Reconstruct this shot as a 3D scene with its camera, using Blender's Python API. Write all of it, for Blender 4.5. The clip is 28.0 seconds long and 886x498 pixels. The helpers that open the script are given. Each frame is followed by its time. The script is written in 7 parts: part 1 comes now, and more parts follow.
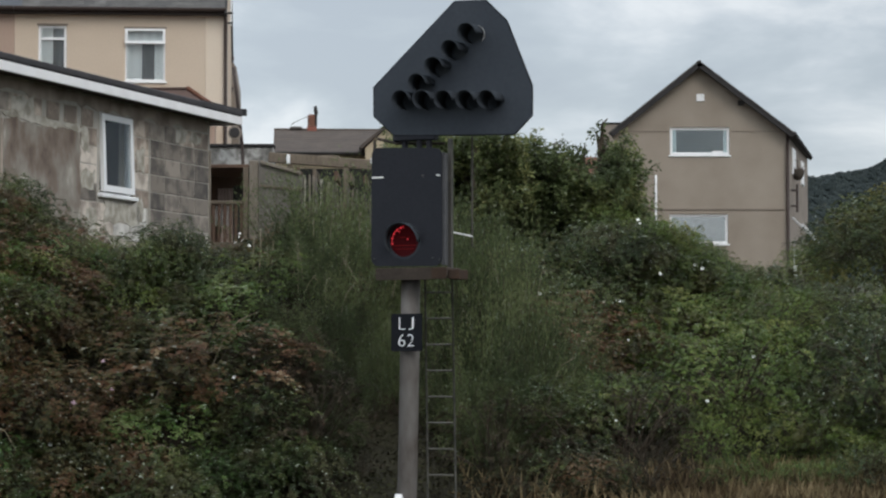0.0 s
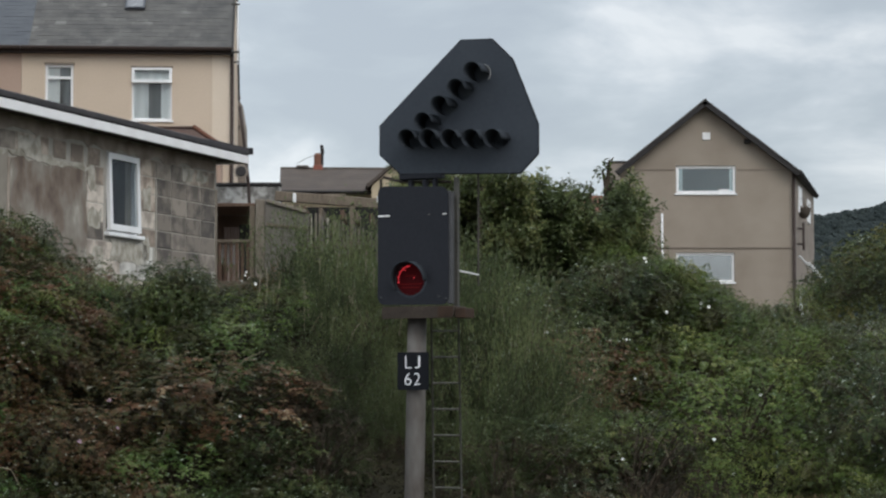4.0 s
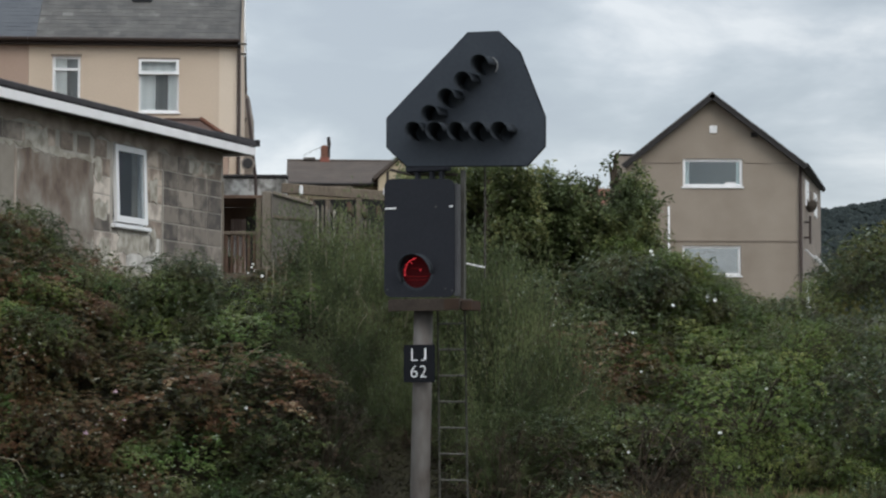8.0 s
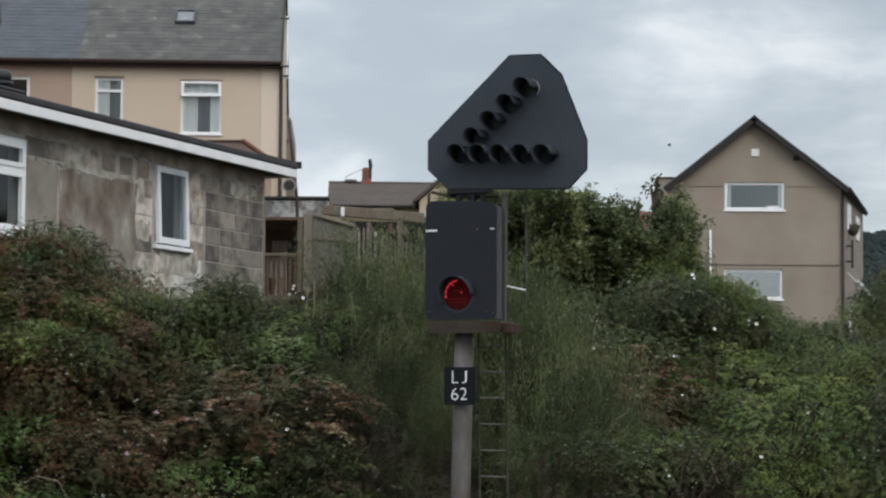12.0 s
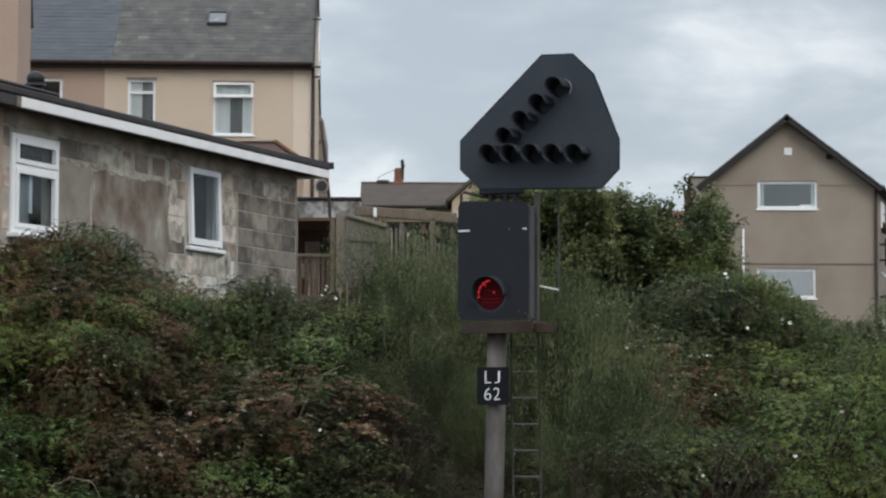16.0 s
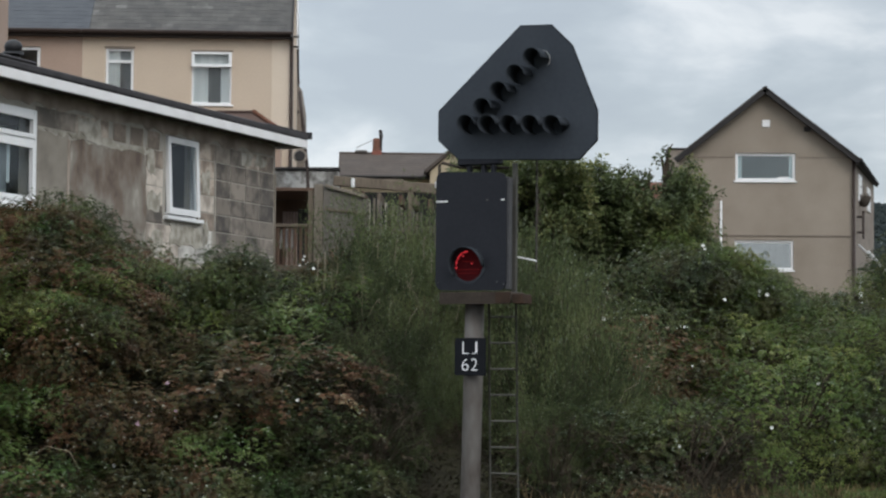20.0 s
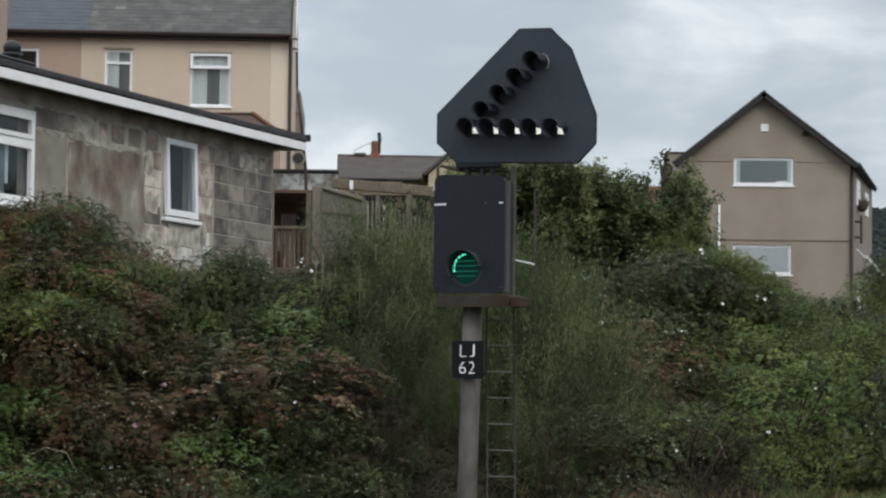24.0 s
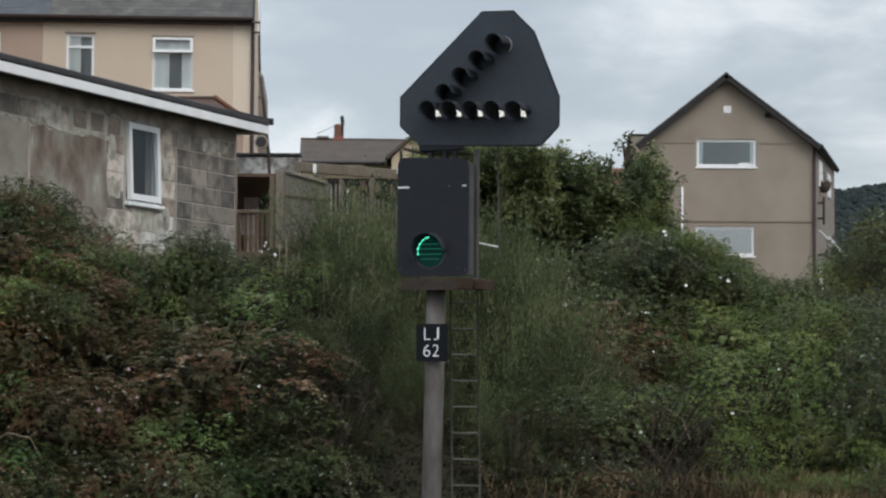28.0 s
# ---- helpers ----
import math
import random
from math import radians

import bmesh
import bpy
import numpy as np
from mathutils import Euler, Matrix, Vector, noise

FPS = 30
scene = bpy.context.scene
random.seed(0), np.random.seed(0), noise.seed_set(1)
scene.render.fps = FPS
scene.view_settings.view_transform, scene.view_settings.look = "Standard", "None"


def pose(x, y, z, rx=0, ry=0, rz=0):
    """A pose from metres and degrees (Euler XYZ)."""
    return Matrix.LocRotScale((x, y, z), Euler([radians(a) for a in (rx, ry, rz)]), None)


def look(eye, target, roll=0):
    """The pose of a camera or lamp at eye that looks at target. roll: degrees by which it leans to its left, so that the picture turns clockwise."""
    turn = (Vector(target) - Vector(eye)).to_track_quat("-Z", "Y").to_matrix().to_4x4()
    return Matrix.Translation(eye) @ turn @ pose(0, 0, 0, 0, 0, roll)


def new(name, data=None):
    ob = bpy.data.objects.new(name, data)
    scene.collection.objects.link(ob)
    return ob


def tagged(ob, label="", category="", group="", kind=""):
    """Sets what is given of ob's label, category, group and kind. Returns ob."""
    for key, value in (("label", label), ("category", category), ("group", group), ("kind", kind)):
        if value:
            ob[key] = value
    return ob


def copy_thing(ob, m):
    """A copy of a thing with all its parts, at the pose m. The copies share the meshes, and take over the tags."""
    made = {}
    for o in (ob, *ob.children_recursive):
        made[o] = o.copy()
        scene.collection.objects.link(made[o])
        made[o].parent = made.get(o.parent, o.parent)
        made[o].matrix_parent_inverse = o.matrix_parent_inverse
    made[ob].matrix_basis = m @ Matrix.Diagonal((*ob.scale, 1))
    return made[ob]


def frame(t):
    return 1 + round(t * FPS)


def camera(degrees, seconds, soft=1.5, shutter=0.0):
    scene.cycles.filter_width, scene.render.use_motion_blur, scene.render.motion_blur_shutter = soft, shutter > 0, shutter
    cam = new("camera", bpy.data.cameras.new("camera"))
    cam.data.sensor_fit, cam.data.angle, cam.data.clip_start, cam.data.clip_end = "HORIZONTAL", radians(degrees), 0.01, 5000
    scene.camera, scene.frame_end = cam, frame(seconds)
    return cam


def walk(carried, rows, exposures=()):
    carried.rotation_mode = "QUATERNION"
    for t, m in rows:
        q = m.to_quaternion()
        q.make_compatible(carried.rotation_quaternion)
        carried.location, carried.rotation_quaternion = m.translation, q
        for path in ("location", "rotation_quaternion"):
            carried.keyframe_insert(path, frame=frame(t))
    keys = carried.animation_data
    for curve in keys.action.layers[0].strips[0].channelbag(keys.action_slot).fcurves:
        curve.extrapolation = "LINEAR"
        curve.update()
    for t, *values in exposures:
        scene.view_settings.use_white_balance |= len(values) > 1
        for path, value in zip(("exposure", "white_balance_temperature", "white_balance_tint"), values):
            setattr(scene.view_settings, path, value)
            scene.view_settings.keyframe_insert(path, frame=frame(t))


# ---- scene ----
# One place: a railway colour light signal before an overgrown bank, houses on the hill behind it.
# x right, y ahead of the eye, z up; rail level is z = 0.
EYE = 2.4
cam = camera(21.15, 28.0, soft=2.3)
# seconds, yaw to the left, pitch up, roll
ROWS = [
(0.0, -0.308, 2.713, 0.019),
    (0.5, -0.451, 2.862, 0.074),
    (1.0, -0.638, 3.295, 0.160),
    (1.5, -0.809, 3.470, 0.242),
    (2.0, -0.779, 3.417, 0.159),
    (2.5, -0.580, 3.342, 0.070),
    (3.0, -0.349, 3.433, -0.012),
    (3.5, -0.236, 3.646, 0.024),
    (5.5, 0.075, 3.509, -0.010),
    (6.0, 0.133, 3.362, -0.010),
    (6.5, 0.086, 3.261, -0.067),
    (7.0, 0.057, 3.261, -0.108),
    (7.5, 0.040, 3.382, -0.162),
    (8.0, -0.000, 3.463, -0.121),
    (8.5, -0.006, 3.396, -0.040),
    (9.0, 0.062, 3.352, -0.066),
    (9.5, 0.237, 3.196, 0.023),
    (10.0, 0.420, 3.253, 0.028),
    (10.5, 0.631, 3.410, 0.003),
    (11.0, 0.777, 3.495, -0.103),
    (11.5, 0.850, 3.705, -0.318),
    (12.0, 0.996, 3.999, -0.401),
    (12.5, 1.165, 4.095, -0.315),
    (14.5, 1.647, 4.189, -0.129),
    (15.0, 1.758, 4.216, -0.138),
    (15.5, 1.844, 4.085, -0.229),
    (16.0, 1.782, 3.998, -0.251),
    (16.5, 1.597, 3.822, -0.273),
    (17.0, 1.486, 3.504, -0.306),
    (17.5, 1.346, 3.242, -0.368),
    (18.0, 1.228, 3.116, -0.356),
    (18.5, 1.214, 3.208, -0.401),
    (19.0, 1.190, 3.263, -0.371),
    (19.5, 1.190, 3.211, -0.410),
    (20.0, 1.245, 3.293, -0.445),
    (20.5, 1.289, 3.489, -0.375),
    (21.0, 1.309, 3.569, -0.415),
    (21.5, 1.331, 3.539, -0.445),
    (23.5, 1.286, 3.248, -0.707),
    (24.0, 1.197, 3.362, -0.709),
    (24.5, 1.088, 3.289, -0.591),
    (25.0, 0.999, 3.319, -0.416),
    (25.5, 0.521, 3.787, -0.274),
    (26.0, -0.007, 4.078, -0.462),
    (26.5, -0.018, 3.937, -0.833),
    (27.0, 0.127, 3.797, -0.795),
    (27.5, 0.399, 3.164, -0.536),
    (28.0, 0.314, 2.960, -0.383),
]
walk(cam, [(t, pose(0, 0, EYE, 0, 0, yaw) @ pose(0, 0, 0, pitch) @ pose(0, 0, 0, 0, roll) @ pose(0, 0, 0, 90))
           for t, yaw, pitch, roll in ROWS])

# ---- light: an overcast sky, brighter overhead, and a weak wide sun ----
SUN_UP, SUN_TURN = radians(41), radians(149)
world = bpy.data.worlds.new("overcast")
scene.world = world
world.use_nodes = True
wn, wl = world.node_tree.nodes, world.node_tree.links
wn.clear()


def wnode(kind, **values):
    n = wn.new(kind)
    for k, v in values.items():
        n.inputs[k.replace("_", " ")].default_value = v
    return n


w_out = wn.new("ShaderNodeOutputWorld")
w_bg = wnode("ShaderNodeBackground", Strength=1.0)
w_co = wn.new("ShaderNodeTexCoord")
w_map = wn.new("ShaderNodeMapping")
w_map.inputs["Location"].default_value = (0.62, 0.3, 0.15)
w_map.inputs["Scale"].default_value = (1.0, 1.0, 2.8)
w_n1 = wnode("ShaderNodeTexNoise", Scale=9.5, Detail=7.0, Roughness=0.54, Distortion=0.25)
w_n2 = wnode("ShaderNodeTexNoise", Scale=2.2, Detail=3.0, Roughness=0.5)
w_ramp = wn.new("ShaderNodeValToRGB")
for i, (p, c) in enumerate([(0.425, (0.437, 0.487, 0.542, 1)), (0.475, (0.478, 0.532, 0.582, 1)), (0.52, (0.562, 0.613, 0.662, 1)), (0.585, (0.755, 0.79, 0.82, 1))]):
    e = w_ramp.color_ramp.elements[i] if i < 2 else w_ramp.color_ramp.elements.new(p)
    e.position, e.color = p, c
w_mixn = wn.new("ShaderNodeMath")
w_mixn.operation = "MULTIPLY_ADD"
w_mixn.inputs[1].default_value = 0.45
w_half = wn.new("ShaderNodeMath")
w_half.operation = "MULTIPLY"
w_half.inputs[1].default_value = 0.55
w_sep = wn.new("ShaderNodeSeparateXYZ")
w_up = wn.new("ShaderNodeMapRange")
w_up.inputs["From Min"].default_value, w_up.inputs["From Max"].default_value = 0.18, 1.0
w_up.inputs["To Min"].default_value, w_up.inputs["To Max"].default_value = 1.0, 2.8
w_side = wn.new("ShaderNodeMapRange")
w_side.inputs["From Min"].default_value, w_side.inputs["From Max"].default_value = -0.3, 0.3
w_side.inputs["To Min"].default_value, w_side.inputs["To Max"].default_value = 1.12, 0.90
w_tilt = wn.new("ShaderNodeMath")
w_tilt.operation = "MULTIPLY"
w_mul = wn.new("ShaderNodeVectorMath")
w_mul.operation = "SCALE"
w_sky = wn.new("ShaderNodeTexSky")
w_sky.sky_type, w_sky.sun_disc, w_sky.sun_elevation, w_sky.sun_rotation = "NISHITA", False, SUN_UP, SUN_TURN
w_add = wn.new("ShaderNodeMix")
w_add.data_type = "RGBA"
w_add.inputs[0].default_value = 0.015
wl.new(w_co.outputs["Generated"], w_map.inputs["Vector"])
wl.new(w_map.outputs[0], w_n1.inputs["Vector"])
wl.new(w_map.outputs[0], w_n2.inputs["Vector"])
wl.new(w_n1.outputs[0], w_half.inputs[0])
wl.new(w_n2.outputs[0], w_mixn.inputs[0])
wl.new(w_half.outputs[0], w_mixn.inputs[2])
wl.new(w_mixn.outputs[0], w_ramp.inputs[0])
wl.new(w_co.outputs["Generated"], w_sep.inputs[0])
wl.new(w_sep.outputs["Z"], w_up.inputs["Value"])
wl.new(w_ramp.outputs[0], w_mul.inputs[0])
wl.new(w_sep.outputs["X"], w_side.inputs["Value"])
wl.new(w_up.outputs[0], w_tilt.inputs[0])
wl.new(w_side.outputs[0], w_tilt.inputs[1])
wl.new(w_tilt.outputs[0], w_mul.inputs["Scale"])
wl.new(w_mul.outputs[0], w_add.inputs[6])
wl.new(w_sky.outputs[0], w_add.inputs[7])
wl.new(w_add.outputs[2], w_bg.inputs["Color"])
wl.new(w_bg.outputs[0], w_out.inputs[0])

sun = new("sun", bpy.data.lights.new("sun", "SUN"))
sun.data.energy, sun.data.angle, sun.data.color = 1.15, radians(30), (1.0, 0.96, 0.9)
sun.matrix_world = look((12, -8, 20), (0, 12, 0))


# ---- materials ----
def ramp_node(nt, stops):
    r = nt.nodes.new("ShaderNodeValToRGB")
    for i, (p, c) in enumerate(stops):
        e = r.color_ramp.elements[i] if i < 2 else r.color_ramp.elements.new(p)
        e.position, e.color = p, (*c, 1)
    return r


def surface(name, stops, scale=8.0, fine=60.0, rough=0.8, metal=0.0, bump=0.2, depth=0.01, stretch=(1, 1, 1), by="noise", mix=0.6, spec=0.3, place=False):
    """Colour from a ramp over two scales of noise, or over each piece's own random number; fine relief."""
    m = bpy.data.materials.new(name)
    m.use_nodes = True
    nt = m.node_tree
    b = nt.nodes["Principled BSDF"]
    b.inputs["Metallic"].default_value = metal
    b.inputs["Specular IOR Level"].default_value = spec
    co = nt.nodes.new("ShaderNodeTexCoord")
    mp = nt.nodes.new("ShaderNodeMapping")
    mp.inputs["Scale"].default_value = stretch
    if place:
        geo = nt.nodes.new("ShaderNodeNewGeometry")
        nt.links.new(geo.outputs["Position"], mp.inputs["Vector"])
    else:
        nt.links.new(co.outputs["Object"], mp.inputs["Vector"])
    n1, n2 = nt.nodes.new("ShaderNodeTexNoise"), nt.nodes.new("ShaderNodeTexNoise")
    n1.inputs["Scale"].default_value, n2.inputs["Scale"].default_value = scale, fine
    n1.inputs["Detail"].default_value, n2.inputs["Detail"].default_value = 6, 4
    for n in (n1, n2):
        nt.links.new(mp.outputs[0], n.inputs["Vector"])
    add = nt.nodes.new("ShaderNodeMath")
    add.operation = "MULTIPLY_ADD"
    add.inputs[1].default_value = 1 - mix
    mul = nt.nodes.new("ShaderNodeMath")
    mul.operation = "MULTIPLY"
    mul.inputs[1].default_value = mix
    if place:
        for n, sock in ((n2, add.inputs[0]),):
            mr = nt.nodes.new("ShaderNodeMapRange")
            mr.inputs["From Min"].default_value, mr.inputs["From Max"].default_value = 0.34, 0.66
            nt.links.new(n.outputs[0], mr.inputs["Value"])
            nt.links.new(mr.outputs[0], sock)
    else:
        nt.links.new(n2.outputs[0], add.inputs[0])
    nt.links.new(mul.outputs[0], add.inputs[2])
    if by == "noise":
        nt.links.new(n1.outputs[0], mul.inputs[0])
    elif by == "object":
        o = nt.nodes.new("ShaderNodeObjectInfo")
        nt.links.new(o.outputs["Random"], mul.inputs[0])
    else:
        g = nt.nodes.new("ShaderNodeNewGeometry")
        nt.links.new(g.outputs["Random Per Island"], mul.inputs[0])
    r = ramp_node(nt, stops)
    nt.links.new(add.outputs[0], r.inputs[0])
    nt.links.new(r.outputs[0], b.inputs["Base Color"])
    rr = nt.nodes.new("ShaderNodeMapRange")
    rr.inputs["To Min"].default_value, rr.inputs["To Max"].default_value = max(0, rough - 0.12), min(1, rough + 0.12)
    nt.links.new(n1.outputs[0], rr.inputs["Value"])
    nt.links.new(rr.outputs[0], b.inputs["Roughness"])
    if bump:
        bp = nt.nodes.new("ShaderNodeBump")
        bp.inputs["Strength"].default_value, bp.inputs["Distance"].default_value = bump, depth
        nt.links.new(n2.outputs[0], bp.inputs["Height"])
        nt.links.new(bp.outputs[0], b.inputs["Normal"])
    return m


def leaf_surface(name, stops, rough=0.5, through_light=0.34, turned=0.0, shine=0.16, pale=0.0):
    """Leaves: each leaf takes its own tone; some light passes through."""
    m = bpy.data.materials.new(name)
    m.use_nodes = True
    nt = m.node_tree
    b = nt.nodes["Principled BSDF"]
    g = nt.nodes.new("ShaderNodeNewGeometry")
    o = nt.nodes.new("ShaderNodeObjectInfo")
    co = nt.nodes.new("ShaderNodeTexCoord")
    n = nt.nodes.new("ShaderNodeTexNoise")
    n.inputs["Scale"].default_value = 2.2
    n.inputs["Detail"].default_value = 3
    off = nt.nodes.new("ShaderNodeVectorMath")
    off.operation = "MULTIPLY_ADD"
    off.inputs[1].default_value = (9, 7, 5)
    nt.links.new(o.outputs["Random"], off.inputs[0])
    nt.links.new(co.outputs["Object"], off.inputs[2])
    nt.links.new(off.outputs[0], n.inputs["Vector"])
    mix = nt.nodes.new("ShaderNodeMath")
    mix.operation = "MULTIPLY_ADD"
    mix.inputs[1].default_value = 0.46
    half = nt.nodes.new("ShaderNodeMath")
    half.operation = "MULTIPLY_ADD"
    half.inputs[1].default_value, half.inputs[2].default_value = 1.1, -0.27
    nt.links.new(n.outputs[0], half.inputs[0])
    nt.links.new(g.outputs["Random Per Island"], mix.inputs[0])
    nt.links.new(half.outputs[0], mix.inputs[2])
    r = ramp_node(nt, stops)
    nt.links.new(mix.outputs[0], r.inputs[0])
    n3 = nt.nodes.new("ShaderNodeTexNoise")
    n3.inputs["Scale"].default_value, n3.inputs["Detail"].default_value = 1.5, 4
    nt.links.new(g.outputs["Position"], n3.inputs["Vector"])
    tone = nt.nodes.new("ShaderNodeMapRange")
    tone.inputs["From Min"].default_value, tone.inputs["From Max"].default_value = 0.36, 0.64
    tone.inputs["To Min"].default_value, tone.inputs["To Max"].default_value = -0.30, 0.30
    nt.links.new(n3.outputs[0], tone.inputs["Value"])
    shift = nt.nodes.new("ShaderNodeMath")
    shift.operation = "ADD"
    nt.links.new(mix.outputs[0], shift.inputs[0])
    nt.links.new(tone.outputs[0], shift.inputs[1])
    nt.links.new(shift.outputs[0], r.inputs[0])
    # sprays that have turned brown-red, in patches of a hand's width to half a metre
    n4 = nt.nodes.new("ShaderNodeTexNoise")
    n4.inputs["Scale"].default_value, n4.inputs["Detail"].default_value = 2.7, 3
    nt.links.new(g.outputs["Position"], n4.inputs["Vector"])
    spot = nt.nodes.new("ShaderNodeMapRange")
    spot.inputs["From Min"].default_value, spot.inputs["From Max"].default_value = 0.50, 0.62
    spot.inputs["To Min"].default_value, spot.inputs["To Max"].default_value = 0.0, turned
    nt.links.new(n4.outputs[0], spot.inputs["Value"])
    brown = nt.nodes.new("ShaderNodeMix")
    brown.data_type = "RGBA"
    brown.inputs[7].default_value = (0.082, 0.040, 0.026, 1)
    nt.links.new(spot.outputs[0], brown.inputs[0])
    nt.links.new(r.outputs[0], brown.inputs[6])
    # a few leaves are coloured pale in place of glints from the sky
    few = nt.nodes.new("ShaderNodeMapRange")
    few.inputs["From Min"].default_value, few.inputs["From Max"].default_value = 0.968, 0.972
    few.inputs["To Max"].default_value = pale
    nt.links.new(g.outputs["Random Per Island"], few.inputs["Value"])
    under = nt.nodes.new("ShaderNodeMix")
    under.data_type = "RGBA"
    under.inputs[7].default_value = (0.36, 0.40, 0.33, 1)
    nt.links.new(few.outputs[0], under.inputs[0])
    nt.links.new(brown.outputs[2], under.inputs[6])
    nt.links.new(under.outputs[2], b.inputs["Base Color"])
    b.inputs["Roughness"].default_value = rough
    b.inputs["Specular IOR Level"].default_value = shine
    t = nt.nodes.new("ShaderNodeBsdfTranslucent")
    nt.links.new(under.outputs[2], t.inputs["Color"])
    ms = nt.nodes.new("ShaderNodeMixShader")
    ms.inputs[0].default_value = through_light
    nt.links.new(b.outputs[0], ms.inputs[1])
    nt.links.new(t.outputs[0], ms.inputs[2])
    nt.links.new(ms.outputs[0], nt.nodes["Material Output"].inputs["Surface"])
    return m


def glow(name, colour, strength, base=(0.02, 0.02, 0.02)):
    m = bpy.data.materials.new(name)
    m.use_nodes = True
    b = m.node_tree.nodes["Principled BSDF"]
    b.inputs["Base Color"].default_value = (*base, 1)
    b.inputs["Emission Color"].default_value = (*colour, 1)
    b.inputs["Emission Strength"].default_value = strength
    b.inputs["Roughness"].default_value = 0.7
    b.inputs["Specular IOR Level"].default_value = 0.1
    return m


def pane_glass(name, tint=(0.96, 0.97, 0.975), gloss=0.12):
    m = bpy.data.materials.new(name)
    m.use_nodes = True
    nt = m.node_tree
    nt.nodes.clear()
    out = nt.nodes.new("ShaderNodeOutputMaterial")
    tr, gl, mx = nt.nodes.new("ShaderNodeBsdfTransparent"), nt.nodes.new("ShaderNodeBsdfGlossy"), nt.nodes.new("ShaderNodeMixShader")
    tr.inputs["Color"].default_value = (*tint, 1)
    gl.inputs["Roughness"].default_value = 0.03
    mx.inputs[0].default_value = gloss
    nt.links.new(tr.outputs[0], mx.inputs[1])
    nt.links.new(gl.outputs[0], mx.inputs[2])
    nt.links.new(mx.outputs[0], out.inputs["Surface"])
    return m


M = {}
# soil darkened to carry the shadow under the scrub
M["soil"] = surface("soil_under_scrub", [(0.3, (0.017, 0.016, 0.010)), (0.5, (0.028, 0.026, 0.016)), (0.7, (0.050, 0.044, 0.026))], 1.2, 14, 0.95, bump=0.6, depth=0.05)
M["signal_black"] = surface("matt_black_signal_paint", [(0.3, (0.012, 0.013, 0.018)), (0.7, (0.022, 0.024, 0.031))], 3, 40, 0.6, bump=0.05, spec=0.25)
M["signal_grey"] = surface("weathered_black_board", [(0.3, (0.028, 0.035, 0.046)), (0.7, (0.046, 0.054, 0.066))], 2.5, 30, 0.62, bump=0.05, spec=0.3)
M["hood"] = surface("hood_black", [(0.3, (0.010, 0.011, 0.013)), (0.7, (0.015, 0.017, 0.020))], 10, 60, 0.9, bump=0.05, spec=0.10)
# black lightened to lift the deep shade inside the hoods
M["hood_lifted"] = surface("lifted_hood_black", [(0.3, (0.036, 0.042, 0.050)), (0.7, (0.048, 0.055, 0.064))], 10, 60, 0.9, bump=0.05, spec=0.10)
M["galv"] = surface("weathered_galvanised_steel", [(0.28, (0.053, 0.040, 0.033)), (0.42, (0.106, 0.093, 0.084)), (0.58, (0.145, 0.134, 0.125)), (0.75, (0.180, 0.169, 0.160))], 4, 11, 0.66, 0.2, bump=0.15, stretch=(1, 1, 0.45), mix=0.5)
M["rust"] = surface("rusty_brown_steel", [(0.3, (0.030, 0.023, 0.018)), (0.5, (0.052, 0.040, 0.032)), (0.7, (0.088, 0.070, 0.058))], 6, 40, 0.85, 0.1, bump=0.3)
M["rust_orange"] = surface("orange_rust", [(0.3, (0.029, 0.018, 0.012)), (0.7, (0.058, 0.034, 0.022))], 9, 40, 0.9, bump=0.3)
M["ladder"] = surface("dull_ladder_steel", [(0.3, (0.05, 0.05, 0.045)), (0.7, (0.13, 0.125, 0.11))], 8, 50, 0.6, 0.4, bump=0.1)
M["ladder_pale"] = surface("pale_grey_edge", [(0.3, (0.22, 0.22, 0.22)), (0.7, (0.36, 0.36, 0.36))], 8, 50, 0.5, bump=0.05)
M["strip"] = surface("grey_painted_edge", [(0.3, (0.052, 0.053, 0.056)), (0.7, (0.085, 0.085, 0.088))], 5, 40, 0.65, bump=0.05)
M["rail_dark"] = surface("dull_brown_rail", [(0.3, (0.045, 0.040, 0.034)), (0.7, (0.085, 0.076, 0.066))], 5, 40, 0.8, bump=0.1)
M["plate"] = surface("number_plate_black", [(0.3, (0.009, 0.010, 0.012)), (0.7, (0.015, 0.016, 0.020))], 8, 50, 0.75, bump=0.03, spec=0.1)
M["white"] = surface("white_paint", [(0.3, (0.700, 0.700, 0.700)), (0.7, (0.848, 0.848, 0.848))], 6, 40, 0.45, bump=0.03)
M["upvc"] = surface("white_plastic_frame", [(0.3, (0.806, 0.816, 0.827)), (0.7, (0.920, 0.920, 0.920))], 4, 40, 0.4, bump=0.02)
M["fascia"] = surface("white_fascia_board", [(0.3, (0.770, 0.748, 0.748)), (0.7, (0.920, 0.913, 0.913))], 3, 40, 0.5, bump=0.05)
M["felt"] = surface("dark_roof_felt", [(0.3, (0.033, 0.033, 0.036)), (0.7, (0.075, 0.069, 0.072))], 4, 60, 0.9, bump=0.3)
M["soffit"] = surface("dark_brown_soffit", [(0.3, (0.05, 0.04, 0.033)), (0.7, (0.10, 0.085, 0.07))], 5, 40, 0.85)
M["mortar"] = surface("pale_mortar", [(0.3, (0.306, 0.283, 0.246)), (0.7, (0.516, 0.482, 0.426))], 5, 80, 0.95, bump=0.4)
